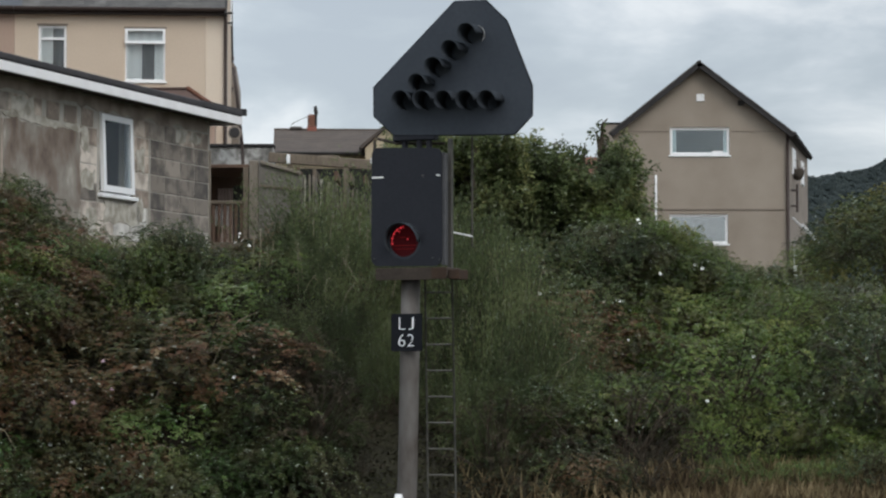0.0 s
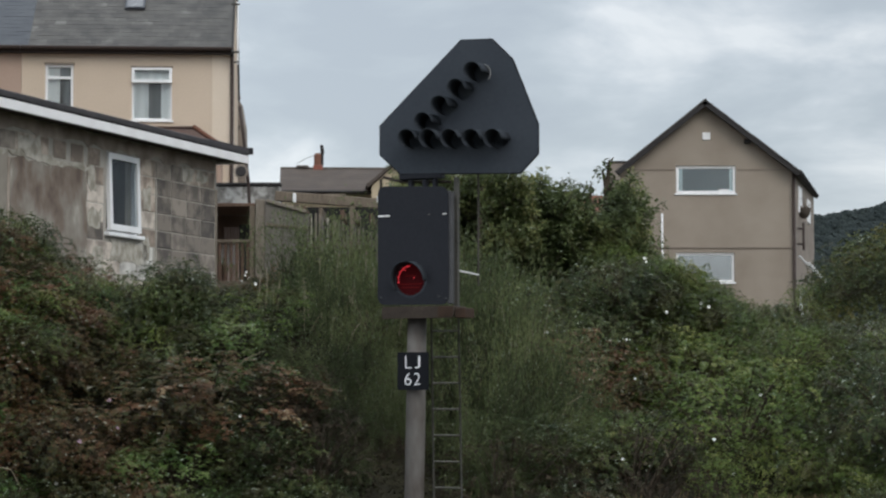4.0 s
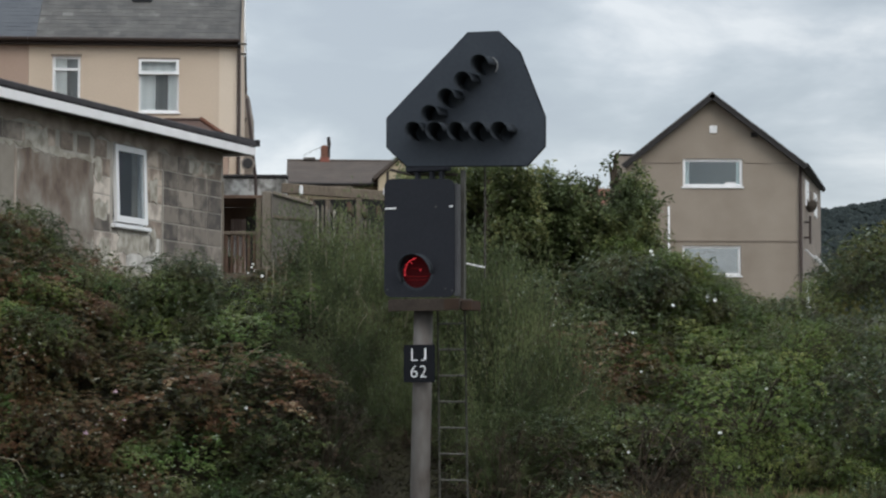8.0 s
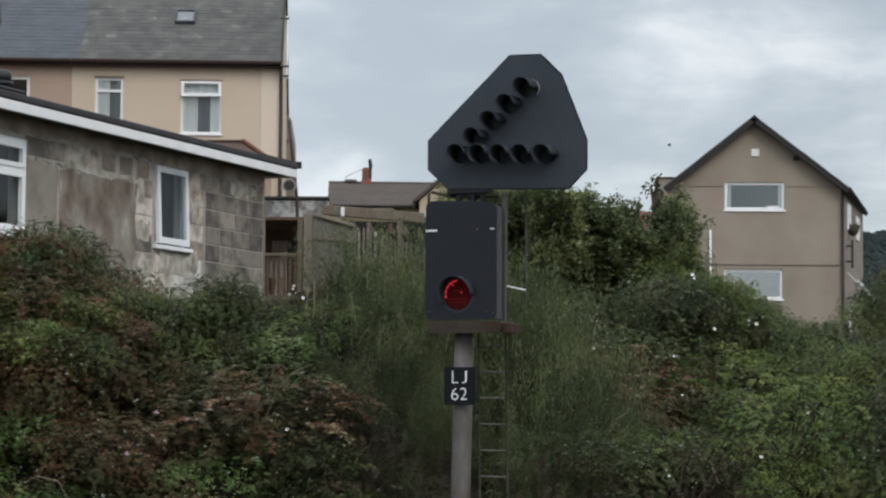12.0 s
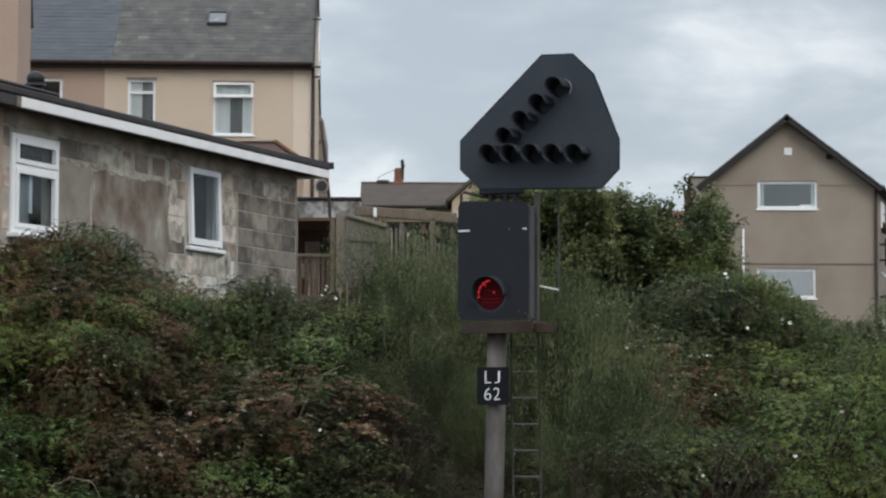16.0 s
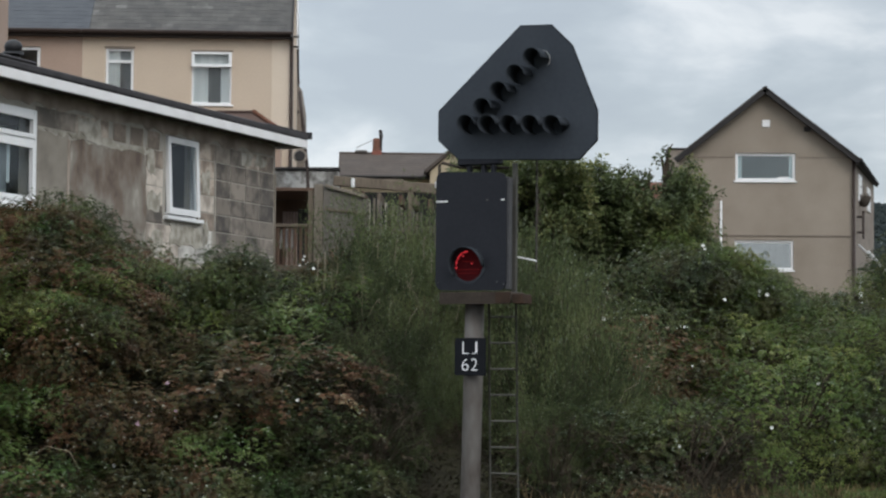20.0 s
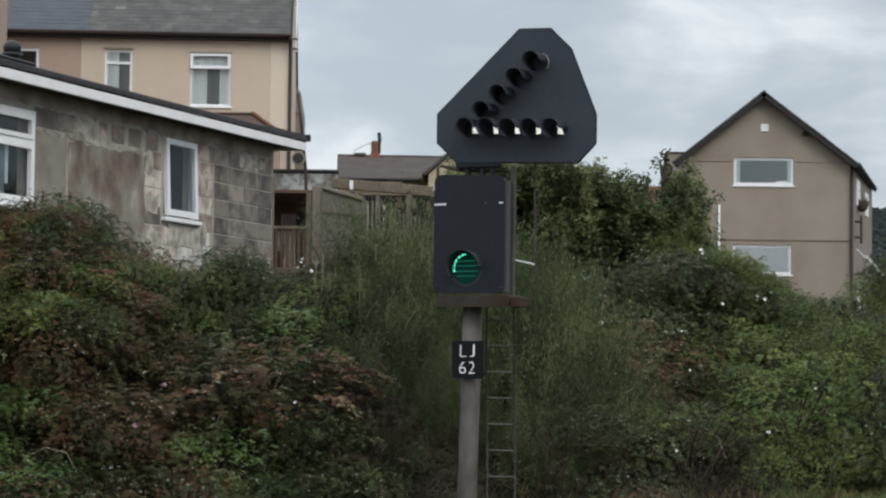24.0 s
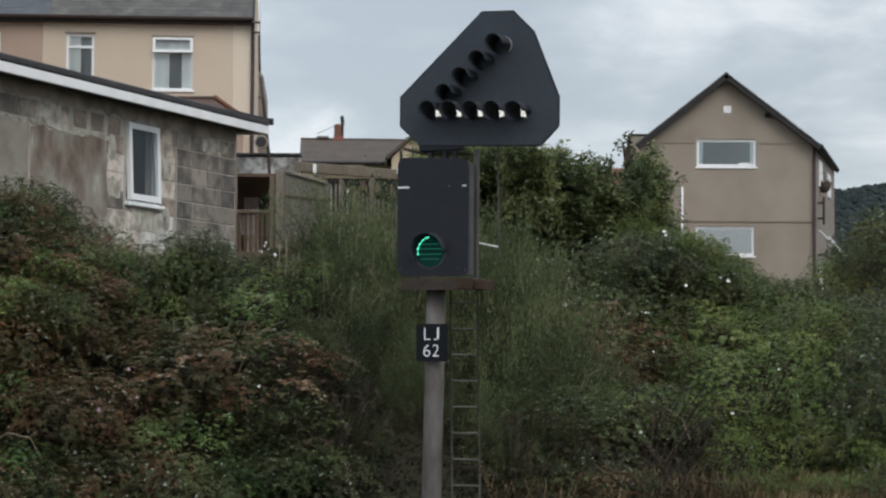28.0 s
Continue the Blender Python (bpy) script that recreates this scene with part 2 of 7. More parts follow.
M["block"] = surface("weathered_concrete_block", [(0.22, (0.134, 0.134, 0.133)), (0.45, (0.224, 0.212, 0.196)), (0.62, (0.325, 0.284, 0.252)), (0.82, (0.482, 0.429, 0.375))], 6, 11, 0.95, bump=0.5, by="object", mix=0.72)
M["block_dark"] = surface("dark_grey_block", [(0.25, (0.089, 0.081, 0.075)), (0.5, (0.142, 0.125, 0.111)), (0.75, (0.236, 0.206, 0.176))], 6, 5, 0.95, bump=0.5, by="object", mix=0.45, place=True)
M["block_brown"] = surface("brown_stained_block", [(0.25, (0.225, 0.186, 0.154)), (0.5, (0.351, 0.283, 0.233)), (0.75, (0.562, 0.480, 0.401))], 6, 5, 0.95, bump=0.5, by="object", mix=0.45, place=True)
M["block_pale"] = surface("pale_block", [(0.25, (0.282, 0.243, 0.211)), (0.5, (0.423, 0.366, 0.313)), (0.75, (0.658, 0.586, 0.513))], 6, 5, 0.95, bump=0.5, by="object", mix=0.45, place=True)
M["block_mid"] = surface("mid_grey_block", [(0.25, (0.142, 0.127, 0.112)), (0.5, (0.217, 0.189, 0.164)), (0.75, (0.331, 0.288, 0.246))], 6, 5, 0.95, bump=0.5, by="object", mix=0.45, place=True)
M["white_block"] = surface("whitewashed_block", [(0.25, (0.42, 0.40, 0.37)), (0.5, (0.58, 0.56, 0.52)), (0.75, (0.70, 0.68, 0.64))], 6, 5, 0.95, bump=0.5, by="object", mix=0.45, place=True)
M["render_patch"] = surface("stained_cement_patch", [(0.18, (0.135, 0.101, 0.082)), (0.40, (0.211, 0.168, 0.137)), (0.58, (0.262, 0.234, 0.200)), (0.74, (0.326, 0.296, 0.254)), (0.90, (0.511, 0.474, 0.417))], 7, 2.6, 0.92, bump=0.3, stretch=(1, 1, 0.75), mix=0.42, place=True)
M["render_grey"] = surface("smooth_grey_cement", [(0.2, (0.207, 0.185, 0.157)), (0.5, (0.283, 0.254, 0.216)), (0.85, (0.358, 0.325, 0.275))], 5, 1.8, 0.92, bump=0.2, mix=0.45, place=True)
M["render_eave_join"] = surface("cement_for_eave_shade_and_join", [(0.2, (0.234, 0.193, 0.163)), (0.55, (0.356, 0.297, 0.251)), (0.9, (0.501, 0.424, 0.360))], 6, 2.6, 0.92, bump=0.2, mix=0.4, place=True)
M["pale_smear"] = surface("smeared_pale_mortar", [(0.25, (0.30, 0.275, 0.225)), (0.5, (0.42, 0.39, 0.33)), (0.8, (0.55, 0.52, 0.46))], 6, 7, 0.95, bump=0.4, mix=0.4, place=True)
M["beige"] = surface("beige_render", [(0.3, (0.551, 0.447, 0.347)), (0.7, (0.644, 0.530, 0.421))], 0.5, 20, 0.9, bump=0.1)
M["beige_light"] = surface("pale_beige_render", [(0.3, (0.662, 0.557, 0.445)), (0.7, (0.750, 0.644, 0.534))], 0.6, 20, 0.9, bump=0.1)
M["pink"] = surface("pinkish_brown_render", [(0.3, (0.379, 0.271, 0.215)), (0.7, (0.459, 0.339, 0.272))], 0.6, 20, 0.9, bump=0.1)
M["taupe"] = surface("pebbledash_taupe", [(0.28, (0.240, 0.198, 0.158)), (0.5, (0.306, 0.259, 0.211)), (0.72, (0.362, 0.310, 0.256))], 0.7, 30, 0.95, bump=0.5, mix=0.7)
M["string"] = surface("dark_string_course", [(0.3, (0.21, 0.17, 0.14)), (0.7, (0.26, 0.215, 0.18))], 3, 30, 0.9)
M["verge"] = surface("dark_brown_verge", [(0.3, (0.022, 0.02, 0.02)), (0.7, (0.045, 0.042, 0.042))], 3, 30, 0.8)
M["slate"] = surface("grey_slate", [(0.10, (0.062, 0.060, 0.058)), (0.38, (0.079, 0.075, 0.071)), (0.60, (0.090, 0.086, 0.080)), (0.82, (0.106, 0.101, 0.094)), (0.97, (0.150, 0.144, 0.136))], 3, 1.9, 0.75, bump=0.1, by="object", mix=0.5, place=True)
M["slate_new"] = surface("smooth_blue_slate", [(0.2, (0.062, 0.067, 0.077)), (0.8, (0.077, 0.083, 0.093))], 3, 1.6, 0.65, bump=0.05, by="object", mix=0.3, place=True)
M["slate_rest"] = surface("grey_slate_joined", [(0.10, (0.062, 0.060, 0.058)), (0.38, (0.079, 0.075, 0.071)), (0.60, (0.090, 0.086, 0.080)), (0.82, (0.106, 0.101, 0.094)), (0.97, (0.150, 0.144, 0.136))], 3, 1.9, 0.75, bump=0.1, by="island", mix=0.5, place=True)
M["brown_tile"] = surface("brown_concrete_tile", [(0.3, (0.060, 0.048, 0.042)), (0.5, (0.085, 0.068, 0.058)), (0.7, (0.12, 0.095, 0.08))], 2, 14, 0.85, bump=0.3)
M["red_tile"] = surface("red_clay_tile", [(0.3, (0.122, 0.054, 0.035)), (0.7, (0.184, 0.086, 0.059))], 5, 30, 0.85, bump=0.2)
M["red_slate"] = surface("red_brown_roof_tile", [(0.3, (0.085, 0.062, 0.055)), (0.7, (0.15, 0.095, 0.08))], 3, 14, 0.85, bump=0.2)
M["brick_red"] = surface("red_brick", [(0.3, (0.20, 0.075, 0.055)), (0.7, (0.30, 0.12, 0.09))], 4, 30, 0.9, bump=0.3)
M["cream"] = surface("cream_render", [(0.3, (0.46, 0.38, 0.26)), (0.7, (0.55, 0.46, 0.33))], 1, 20, 0.9)
M["old_wall"] = surface("peeling_whitewashed_wall", [(0.40, (0.089, 0.085, 0.078)), (0.48, (0.222, 0.215, 0.200)), (0.56, (0.459, 0.451, 0.429))], 3.4, 14, 0.95, bump=0.4, mix=0.75)
M["stack"] = surface("grey_brown_stack", [(0.3, (0.19, 0.16, 0.135)), (0.7, (0.32, 0.275, 0.235))], 2, 20, 0.95, bump=0.3)
M["wood_dark"] = surface("dark_brown_timber", [(0.3, (0.081, 0.049, 0.034)), (0.7, (0.161, 0.103, 0.075))], 5, 40, 0.8, stretch=(1, 1, 0.2))
M["wood_pink"] = surface("faded_pinkish_board", [(0.3, (0.300, 0.225, 0.195)), (0.7, (0.510, 0.405, 0.360))], 5, 40, 0.85, stretch=(1, 1, 0.2))
M["wood_silver"] = surface("bleached_timber_slat", [(0.3, (0.36, 0.33, 0.27)), (0.7, (0.55, 0.51, 0.43))], 6, 40, 0.85, stretch=(1, 1, 0.2))
M["wood_grey"] = surface("silvered_timber", [(0.3, (0.14, 0.12, 0.095)), (0.7, (0.28, 0.24, 0.195))], 5, 40, 0.85, stretch=(1, 1, 0.2))
M["wood_brown"] = surface("weathered_brown_timber", [(0.3, (0.10, 0.078, 0.058)), (0.7, (0.21, 0.17, 0.13))], 5, 40, 0.85, stretch=(1, 1, 0.2))
M["panel"] = surface("grey_fence_panel", [(0.3, (0.11, 0.10, 0.088)), (0.7, (0.21, 0.19, 0.165))], 4, 30, 0.9, stretch=(1, 1, 0.4))
M["black_plastic"] = surface("black_plastic", [(0.3, (0.012, 0.012, 0.013)), (0.7, (0.022, 0.022, 0.024))], 6, 40, 0.45, bump=0.02)
M["brown_pipe"] = surface("dark_brown_pipe", [(0.3, (0.03, 0.02, 0.017)), (0.7, (0.05, 0.034, 0.028))], 6, 40, 0.5, bump=0.02)
M["room"] = surface("room_wall", [(0.3, (0.07, 0.068, 0.066)), (0.7, (0.12, 0.115, 0.11))], 1, 10, 0.9)
# wall colour kept near black so the room looks unlit
M["room_dark"] = surface("darkened_room_wall", [(0.3, (0.022, 0.023, 0.024)), (0.7, (0.040, 0.040, 0.040))], 1, 10, 0.9)
M["curtain"] = surface("pale_net_curtain", [(0.3, (0.84, 0.90, 0.90)), (0.7, (0.91, 0.95, 0.95))], 6, 30, 0.9, stretch=(1, 1, 0.1), bump=0)
# flat sheet behind the gable panes, coloured like sky reflected in them
M["pane_backing"] = surface("blue_pane_backing", [(0.3, (0.080, 0.122, 0.138)), (0.7, (0.12, 0.172, 0.188))], 0.8, 3, 0.8, bump=0)
M["curtain_dim"] = surface("grey_net_curtain", [(0.3, (0.22, 0.24, 0.25)), (0.7, (0.34, 0.36, 0.37))], 6, 30, 0.9, stretch=(1, 1, 0.1))
M["grey_cloth"] = surface("grey_curtain", [(0.3, (0.12, 0.13, 0.13)), (0.7, (0.19, 0.20, 0.20))], 6, 30, 0.9, stretch=(1, 1, 0.1))
M["glass_near"] = pane_glass("outbuilding_window_glass", (0.90, 0.94, 0.96), 0.055)
M["glass"] = pane_glass("window_glass", (0.975, 0.985, 0.985), gloss=0.035)
M["glass_pale"] = pane_glass("sky_reflecting_glass", (0.88, 0.95, 0.98), 0.32)
M["glass_sky"] = pane_glass("window_glass_double", (0.88, 0.95, 0.96), 0.15)
# opaque pane coloured pale in place of reflected sky
M["pale_pane"] = surface("sky_tinted_pane", [(0.3, (0.15, 0.155, 0.165)), (0.7, (0.20, 0.205, 0.215))], 3, 20, 0.25, bump=0)
M["bark"] = surface("brown_stem", [(0.3, (0.035, 0.026, 0.018)), (0.7, (0.09, 0.07, 0.05))], 8, 50, 0.9, bump=0.3)
M["dead_stem"] = surface("pale_dead_stem", [(0.3, (0.16, 0.13, 0.09)), (0.7, (0.30, 0.26, 0.19))], 8, 50, 0.9)
# palest ramp stops put bright glints into the leaf colour
M["leaf_bramble"] = leaf_surface("bramble_leaf_green", [(0.12, (0.029, 0.056, 0.017)), (0.42, (0.056, 0.107, 0.024)), (0.66, (0.095, 0.158, 0.039)), (0.84, (0.156, 0.215, 0.060)), (0.92, (0.292, 0.360, 0.155))], turned=0.45, rough=0.42, shine=0.24, pale=0.85)
M["leaf_olive"] = leaf_surface("bramble_leaf_olive", [(0.12, (0.037, 0.061, 0.013)), (0.42, (0.071, 0.116, 0.021)), (0.66, (0.121, 0.172, 0.034)), (0.84, (0.197, 0.234, 0.051)), (0.92, (0.370, 0.393, 0.136))], turned=0.45, rough=0.42, shine=0.24, pale=0.6)
M["leaf_red"] = leaf_surface("bramble_leaf_turning", [(0.12, (0.030, 0.035, 0.014)), (0.36, (0.062, 0.066, 0.022)), (0.52, (0.097, 0.068, 0.027)), (0.70, (0.133, 0.062, 0.033)), (0.86, (0.155, 0.084, 0.044)), (0.95, (0.275, 0.205, 0.120))], turned=0.5, rough=0.45, shine=0.2, pale=0.5)
# brown leaves, coloured extra dark to carry the shade of hollows
M["leaf_brown"] = leaf_surface("brown_leaf_shade_dark", [(0.12, (0.014, 0.012, 0.006)), (0.45, (0.029, 0.022, 0.012)), (0.75, (0.050, 0.037, 0.019)), (0.95, (0.101, 0.083, 0.050))], turned=0.5, rough=0.5)
M["leaf_bright"] = leaf_surface("bindweed_leaf", [(0.12, (0.045, 0.072, 0.016)), (0.45, (0.085, 0.134, 0.029)), (0.7, (0.136, 0.188, 0.044)), (0.92, (0.238, 0.255, 0.075))], turned=0.12, rough=0.45, shine=0.2, pale=0.4)
# for dark shrubs, and for shade put into leaf colour in hollows
M["leaf_dark"] = leaf_surface("dark_shrub_and_shade_leaf", [(0.12, (0.020, 0.034, 0.011)), (0.5, (0.041, 0.062, 0.018)), (0.88, (0.096, 0.119, 0.033)), (0.92, (0.213, 0.236, 0.098))], turned=0.35, rough=0.42, shine=0.24, pale=0.8)
M["leaf_tree"] = leaf_surface("tree_leaf", [(0.12, (0.053, 0.071, 0.029)), (0.5, (0.089, 0.116, 0.044)), (0.75, (0.138, 0.165, 0.062)), (0.95, (0.242, 0.248, 0.101))], 0.5, 0.35, shine=0.2, pale=0.5)
M["leaf_wispy"] = leaf_surface("narrow_grey_green_leaf", [(0.12, (0.050, 0.065, 0.031)), (0.5, (0.092, 0.121, 0.052)), (0.88, (0.176, 0.198, 0.090))], 0.65, 0.35, pale=0.5)
M["leaf_yellow"] = leaf_surface("yellow_green_tree_leaf", [(0.15, (0.043, 0.056, 0.016)), (0.5, (0.090, 0.099, 0.030)), (0.85, (0.159, 0.144, 0.053))], 0.6)
# bluish tone puts the haze of distance into the leaf colour
M["leaf_far"] = leaf_surface("far_wood_leaf_hazed", [(0.15, (0.020, 0.027, 0.028)), (0.5, (0.026, 0.034, 0.034)), (0.85, (0.032, 0.041, 0.037))], 0.9, 0.0)
# litter coloured near black so gaps between bushes look shaded
M["leaf_litter"] = leaf_surface("leaf_litter_shade_dark", [(0.15, (0.016, 0.013, 0.008)), (0.5, (0.027, 0.026, 0.014)), (0.9, (0.057, 0.057, 0.028))], 0.8, 0.1)
M["straw"] = leaf_surface("dry_grass", [(0.12, (0.094, 0.065, 0.040)), (0.45, (0.250, 0.188, 0.106)), (0.85, (0.500, 0.400, 0.237))], 0.8)
M["petal"] = surface("white_petal", [(0.3, (0.7, 0.7, 0.68)), (0.7, (0.85, 0.85, 0.83))], 8, 40, 0.6, bump=0)
M["pink_petal"] = surface("pale_pink_petal", [(0.3, (0.36, 0.22, 0.30)), (0.7, (0.52, 0.38, 0.45))], 8, 40, 0.6, bump=0)
M["red_lens"] = glow("red_lens_glow", (1.0, 0.02, 0.04), 0.011, (0.03, 0.003, 0.004))
M["red_dot"] = glow("red_lamp_bright", (1.0, 0.06, 0.08), 0.55)
M["red_bar"] = glow("red_lens_rib", (1.0, 0.05, 0.05), 0.075, (0.05, 0.005, 0.006))
M["green_lens"] = glow("green_lens_dark", (0.02, 0.5, 0.35), 0.014, (0.004, 0.03, 0.025))
M["green_dot"] = glow("green_lamp_bright", (0.12, 1.0, 0.62), 1.3)
M["green_bar"] = glow("green_lens_rib", (0.08, 0.8, 0.55), 0.20)
M["white_lamp"] = glow("white_lamp_glow", (1.0, 1.0, 0.93), 0.9)
M["dark_lens"] = surface("unlit_lens", [(0.3, (0.048, 0.054, 0.062)), (0.7, (0.067, 0.075, 0.085))], 8, 40, 0.5, bump=0, spec=0.2)


# ---- building helpers ----
def part(name, bm, material, parent=None, label="", m=None, smooth=False):
    """Links a bmesh as one mesh object, under a thing or a part."""
    me = bpy.data.meshes.new(name)
    if smooth:
        for f in bm.faces:
            f.smooth = True
    bm.normal_update()
    bm.to_mesh(me)
    bm.free()
    for mt in (material if isinstance(material, (list, tuple)) else [material]):
        me.materials.append(mt)
    ob = new(name, me)
    ob.parent = parent
    if m is not None:
        ob.matrix_basis = m
    return tagged(ob, label)


def piece(name, me, parent, m):
    """One of many alike pieces on a shared mesh."""
    ob = new(name, me)
    ob.parent = parent
    ob.matrix_basis = m
    return ob


def empty(name, m, label, category, group="", kind=""):
    ob = new(name)
    ob.matrix_basis = m
    return tagged(ob, label, category, group, kind)


def box(bm, x0, x1, y0, y1, z0, z1, bevel=0.0, m=None, slot=0):
    r = bmesh.ops.create_cube(bm, size=1.0)
    bmesh.ops.scale(bm, vec=(x1 - x0, y1 - y0, z1 - z0), verts=r["verts"])
    bmesh.ops.translate(bm, vec=((x0 + x1) / 2, (y0 + y1) / 2, (z0 + z1) / 2), verts=r["verts"])
    verts = r["verts"]
    faces = {f for v in verts for f in v.link_faces}
    for f in faces:
        f.material_index = slot
    if bevel:
        edges = list({e for v in verts for e in v.link_edges})
        made = bmesh.ops.bevel(bm, geom=edges, offset=bevel, segments=1, affect="EDGES", profile=0.5)
        verts = made["verts"]
    if m is not None:
        bmesh.ops.transform(bm, matrix=m, verts=[v for v in verts if v.is_valid])
    return bm


def boxed(*a, **k):
    return box(bmesh.new(), *a, **k)


def tube(bm, path, radii, sides=8, caps=True, slot=0):
    """A tube along points, with a radius at each."""
    rings = []
    pts = [Vector(p) for p in path]
    for i, p in enumerate(pts):
        d = (pts[min(i + 1, len(pts) - 1)] - pts[max(i - 1, 0)]).normalized()
        a = d.orthogonal().normalized() if abs(d.z) > 0.95 else d.cross(Vector((0, 0, 1))).normalized()
        b = d.cross(a)
        r = radii[i] if isinstance(radii, (list, tuple)) else radii
        rings.append([bm.verts.new(p + a * (r * math.cos(q)) + b * (r * math.sin(q))) for q in (2 * math.pi * j / sides for j in range(sides))])
    for r0, r1 in zip(rings, rings[1:]):
        for j in range(sides):
            f = bm.faces.new((r0[j], r0[(j + 1) % sides], r1[(j + 1) % sides], r1[j]))
            f.smooth, f.material_index = True, slot
    if caps:
        for r in (rings[0], rings[-1]):
            f = bm.faces.new(r)
            f.material_index = slot
    return bm


def plate_with_holes(outline, holes, y0, y1, sides=28):
    """An upright plate from an outline in x, z, with round holes (x, z, radius), between y0 and y1."""
    bm = bmesh.new()

    def loop(pts):
        vs = [bm.verts.new((x, y0, z)) for x, z in pts]
        return [bm.edges.new((vs[i], vs[(i + 1) % len(vs)])) for i in range(len(vs))]
    edges = loop(outline)
    for x, z, r in holes:
        edges += loop([(x + r * math.cos(2 * math.pi * j / sides), z + r * math.sin(2 * math.pi * j / sides)) for j in range(sides)])
    bmesh.ops.triangle_fill(bm, edges=edges, use_beauty=True)
    r = bmesh.ops.extrude_face_region(bm, geom=bm.faces[:])
    bmesh.ops.translate(bm, vec=(0, y1 - y0, 0), verts=[v for v in r["geom"] if isinstance(v, bmesh.types.BMVert)])
    bmesh.ops.recalc_face_normals(bm, faces=bm.faces[:])
    return bm


def rounded(x0, x1, z0, z1, r, n=5):
    pts = []
    for cx, cz, a in ((x1 - r, z1 - r, 0), (x0 + r, z1 - r, 90), (x0 + r, z0 + r, 180), (x1 - r, z0 + r, 270)):
        for j in range(n + 1):
            q = radians(a + 90 * j / n)
            pts.append((cx + r * math.cos(q), cz + r * math.sin(q)))
    return pts


def wall_mesh(x0, x1, z0, z1, y0, y1, openings, bm=None):
    """A wall along x between y0 (face) and y1, with openings (x0, x1, z0, z1) cut through."""
    bm = bm or bmesh.new()
    xs = sorted({x0, x1, *(v for o in openings for v in o[:2])})
    zs = sorted({z0, z1, *(v for o in openings for v in o[2:])})
    solid = {}
    for i in range(len(xs) - 1):
        for k in range(len(zs) - 1):
            cx, cz = (xs[i] + xs[i + 1]) / 2, (zs[k] + zs[k + 1]) / 2
            solid[i, k] = not any(a < cx < b and c < cz < d for a, b, c, d in openings)
    cache = {}

    def v(x, y, z):
        key = (round(x, 4), round(y, 4), round(z, 4))
        if key not in cache:
            cache[key] = bm.verts.new(key)
        return cache[key]
    for (i, k), s in solid.items():
        if not s:
            continue
        a, b, c, d = xs[i], xs[i + 1], zs[k], zs[k + 1]
        bm.faces.new((v(a, y0, c), v(b, y0, c), v(b, y0, d), v(a, y0, d)))
        bm.faces.new((v(a, y1, d), v(b, y1, d), v(b, y1, c), v(a, y1, c)))
        if not solid.get((i - 1, k)):
            bm.faces.new((v(a, y0, d), v(a, y1, d), v(a, y1, c), v(a, y0, c)))
        if not solid.get((i + 1, k)):
            bm.faces.new((v(b, y0, c), v(b, y1, c), v(b, y1, d), v(b, y0, d)))
        if not solid.get((i, k - 1)):
            bm.faces.new((v(a, y0, c), v(a, y1, c), v(b, y1, c), v(b, y0, c)))
        if not solid.get((i, k + 1)):
            bm.faces.new((v(a, y0, d), v(b, y0, d), v(b, y1, d), v(a, y1, d)))
    return bm


def window(parent, m, w, h, bar=0.06, transom=0.0, mullions=(), sill=0.0, curtains=(), glass="glass", label="white plastic window frame", name="window"):
    """A window: frame with its own bars, a pane of glass, a sill and curtains behind. Local x along, z up from the lower left corner, face at y = 0."""
    bm = bmesh.new()
    box(bm, 0, bar, 0, 0.07, 0, h, 0.006)
    box(bm, w - bar, w, 0, 0.07, 0, h, 0.006)
    box(bm, bar, w - bar, 0, 0.07, 0, bar, 0.006)
    box(bm, bar, w - bar, 0, 0.07, h - bar, h, 0.006)
    if transom:
        box(bm, bar, w - bar, -0.004, 0.066, transom, transom + bar, 0.006)
    for x, z0, z1 in mullions:
        box(bm, x, x + bar, 0.002, 0.068, z0, z1, 0.006)
    win = part(name, bm, M["upvc"], parent, label, m)
    pane = part("pane", boxed(bar, w - bar, 0.03, 0.036, bar, h - bar), M[glass], win)
    pane.visible_shadow = False
    if sill:
        part("sill", boxed(-0.05, w + 0.05, -sill, 0.05, -0.055, -0.004, 0.008), M["upvc"], win)
    for x0, x1, z0, z1, mt in curtains:
        bm = bmesh.new()
        n = max(4, int((x1 - x0) / 0.05))
        vs = [[bm.verts.new((x0 + (x1 - x0) * i / n, 0.052 + (0 if mt == "pane_backing" else 0.006) * math.sin(i * 1.3), z)) for z in (z0, z1)] for i in range(n + 1)]
        for a, b in zip(vs, vs[1:]):
            bm.faces.new((a[0], b[0], b[1], a[1]))
        bmesh.ops.solidify(bm, geom=bm.faces[:], thickness=0.004)
        part("curtain", bm, M[mt], win)
    return win


def smoothstep(a, b, x):
    t = np.clip((np.asarray(x, float) - a) / (b - a), 0, 1)
    return t * t * (3 - 2 * t)


# ---- ground: one sheet from the track, up the bank, to the horizon ----
LEFT = ((-3000, -60, 12, 18, 21.6, 22.4, 24.7, 28, 50, 63, 75, 120, 400, 5000), (0, 0, 0, 0.4, 0.72, 0.9, 3.25, 3.5, 4.6, 5.6, 6.0, 6.5, 8, 8))
RIGHT = ((-3000, -60, 12, 18, 21.4, 22.3, 23.4, 28.5, 32, 50, 63, 75, 120, 400, 5000), (0, 0, 0, 0.4, 0.85, 1.03, 1.22, 2.8, 3.0, 4.0, 4.35, 4.9, 5.4, 8, 8))


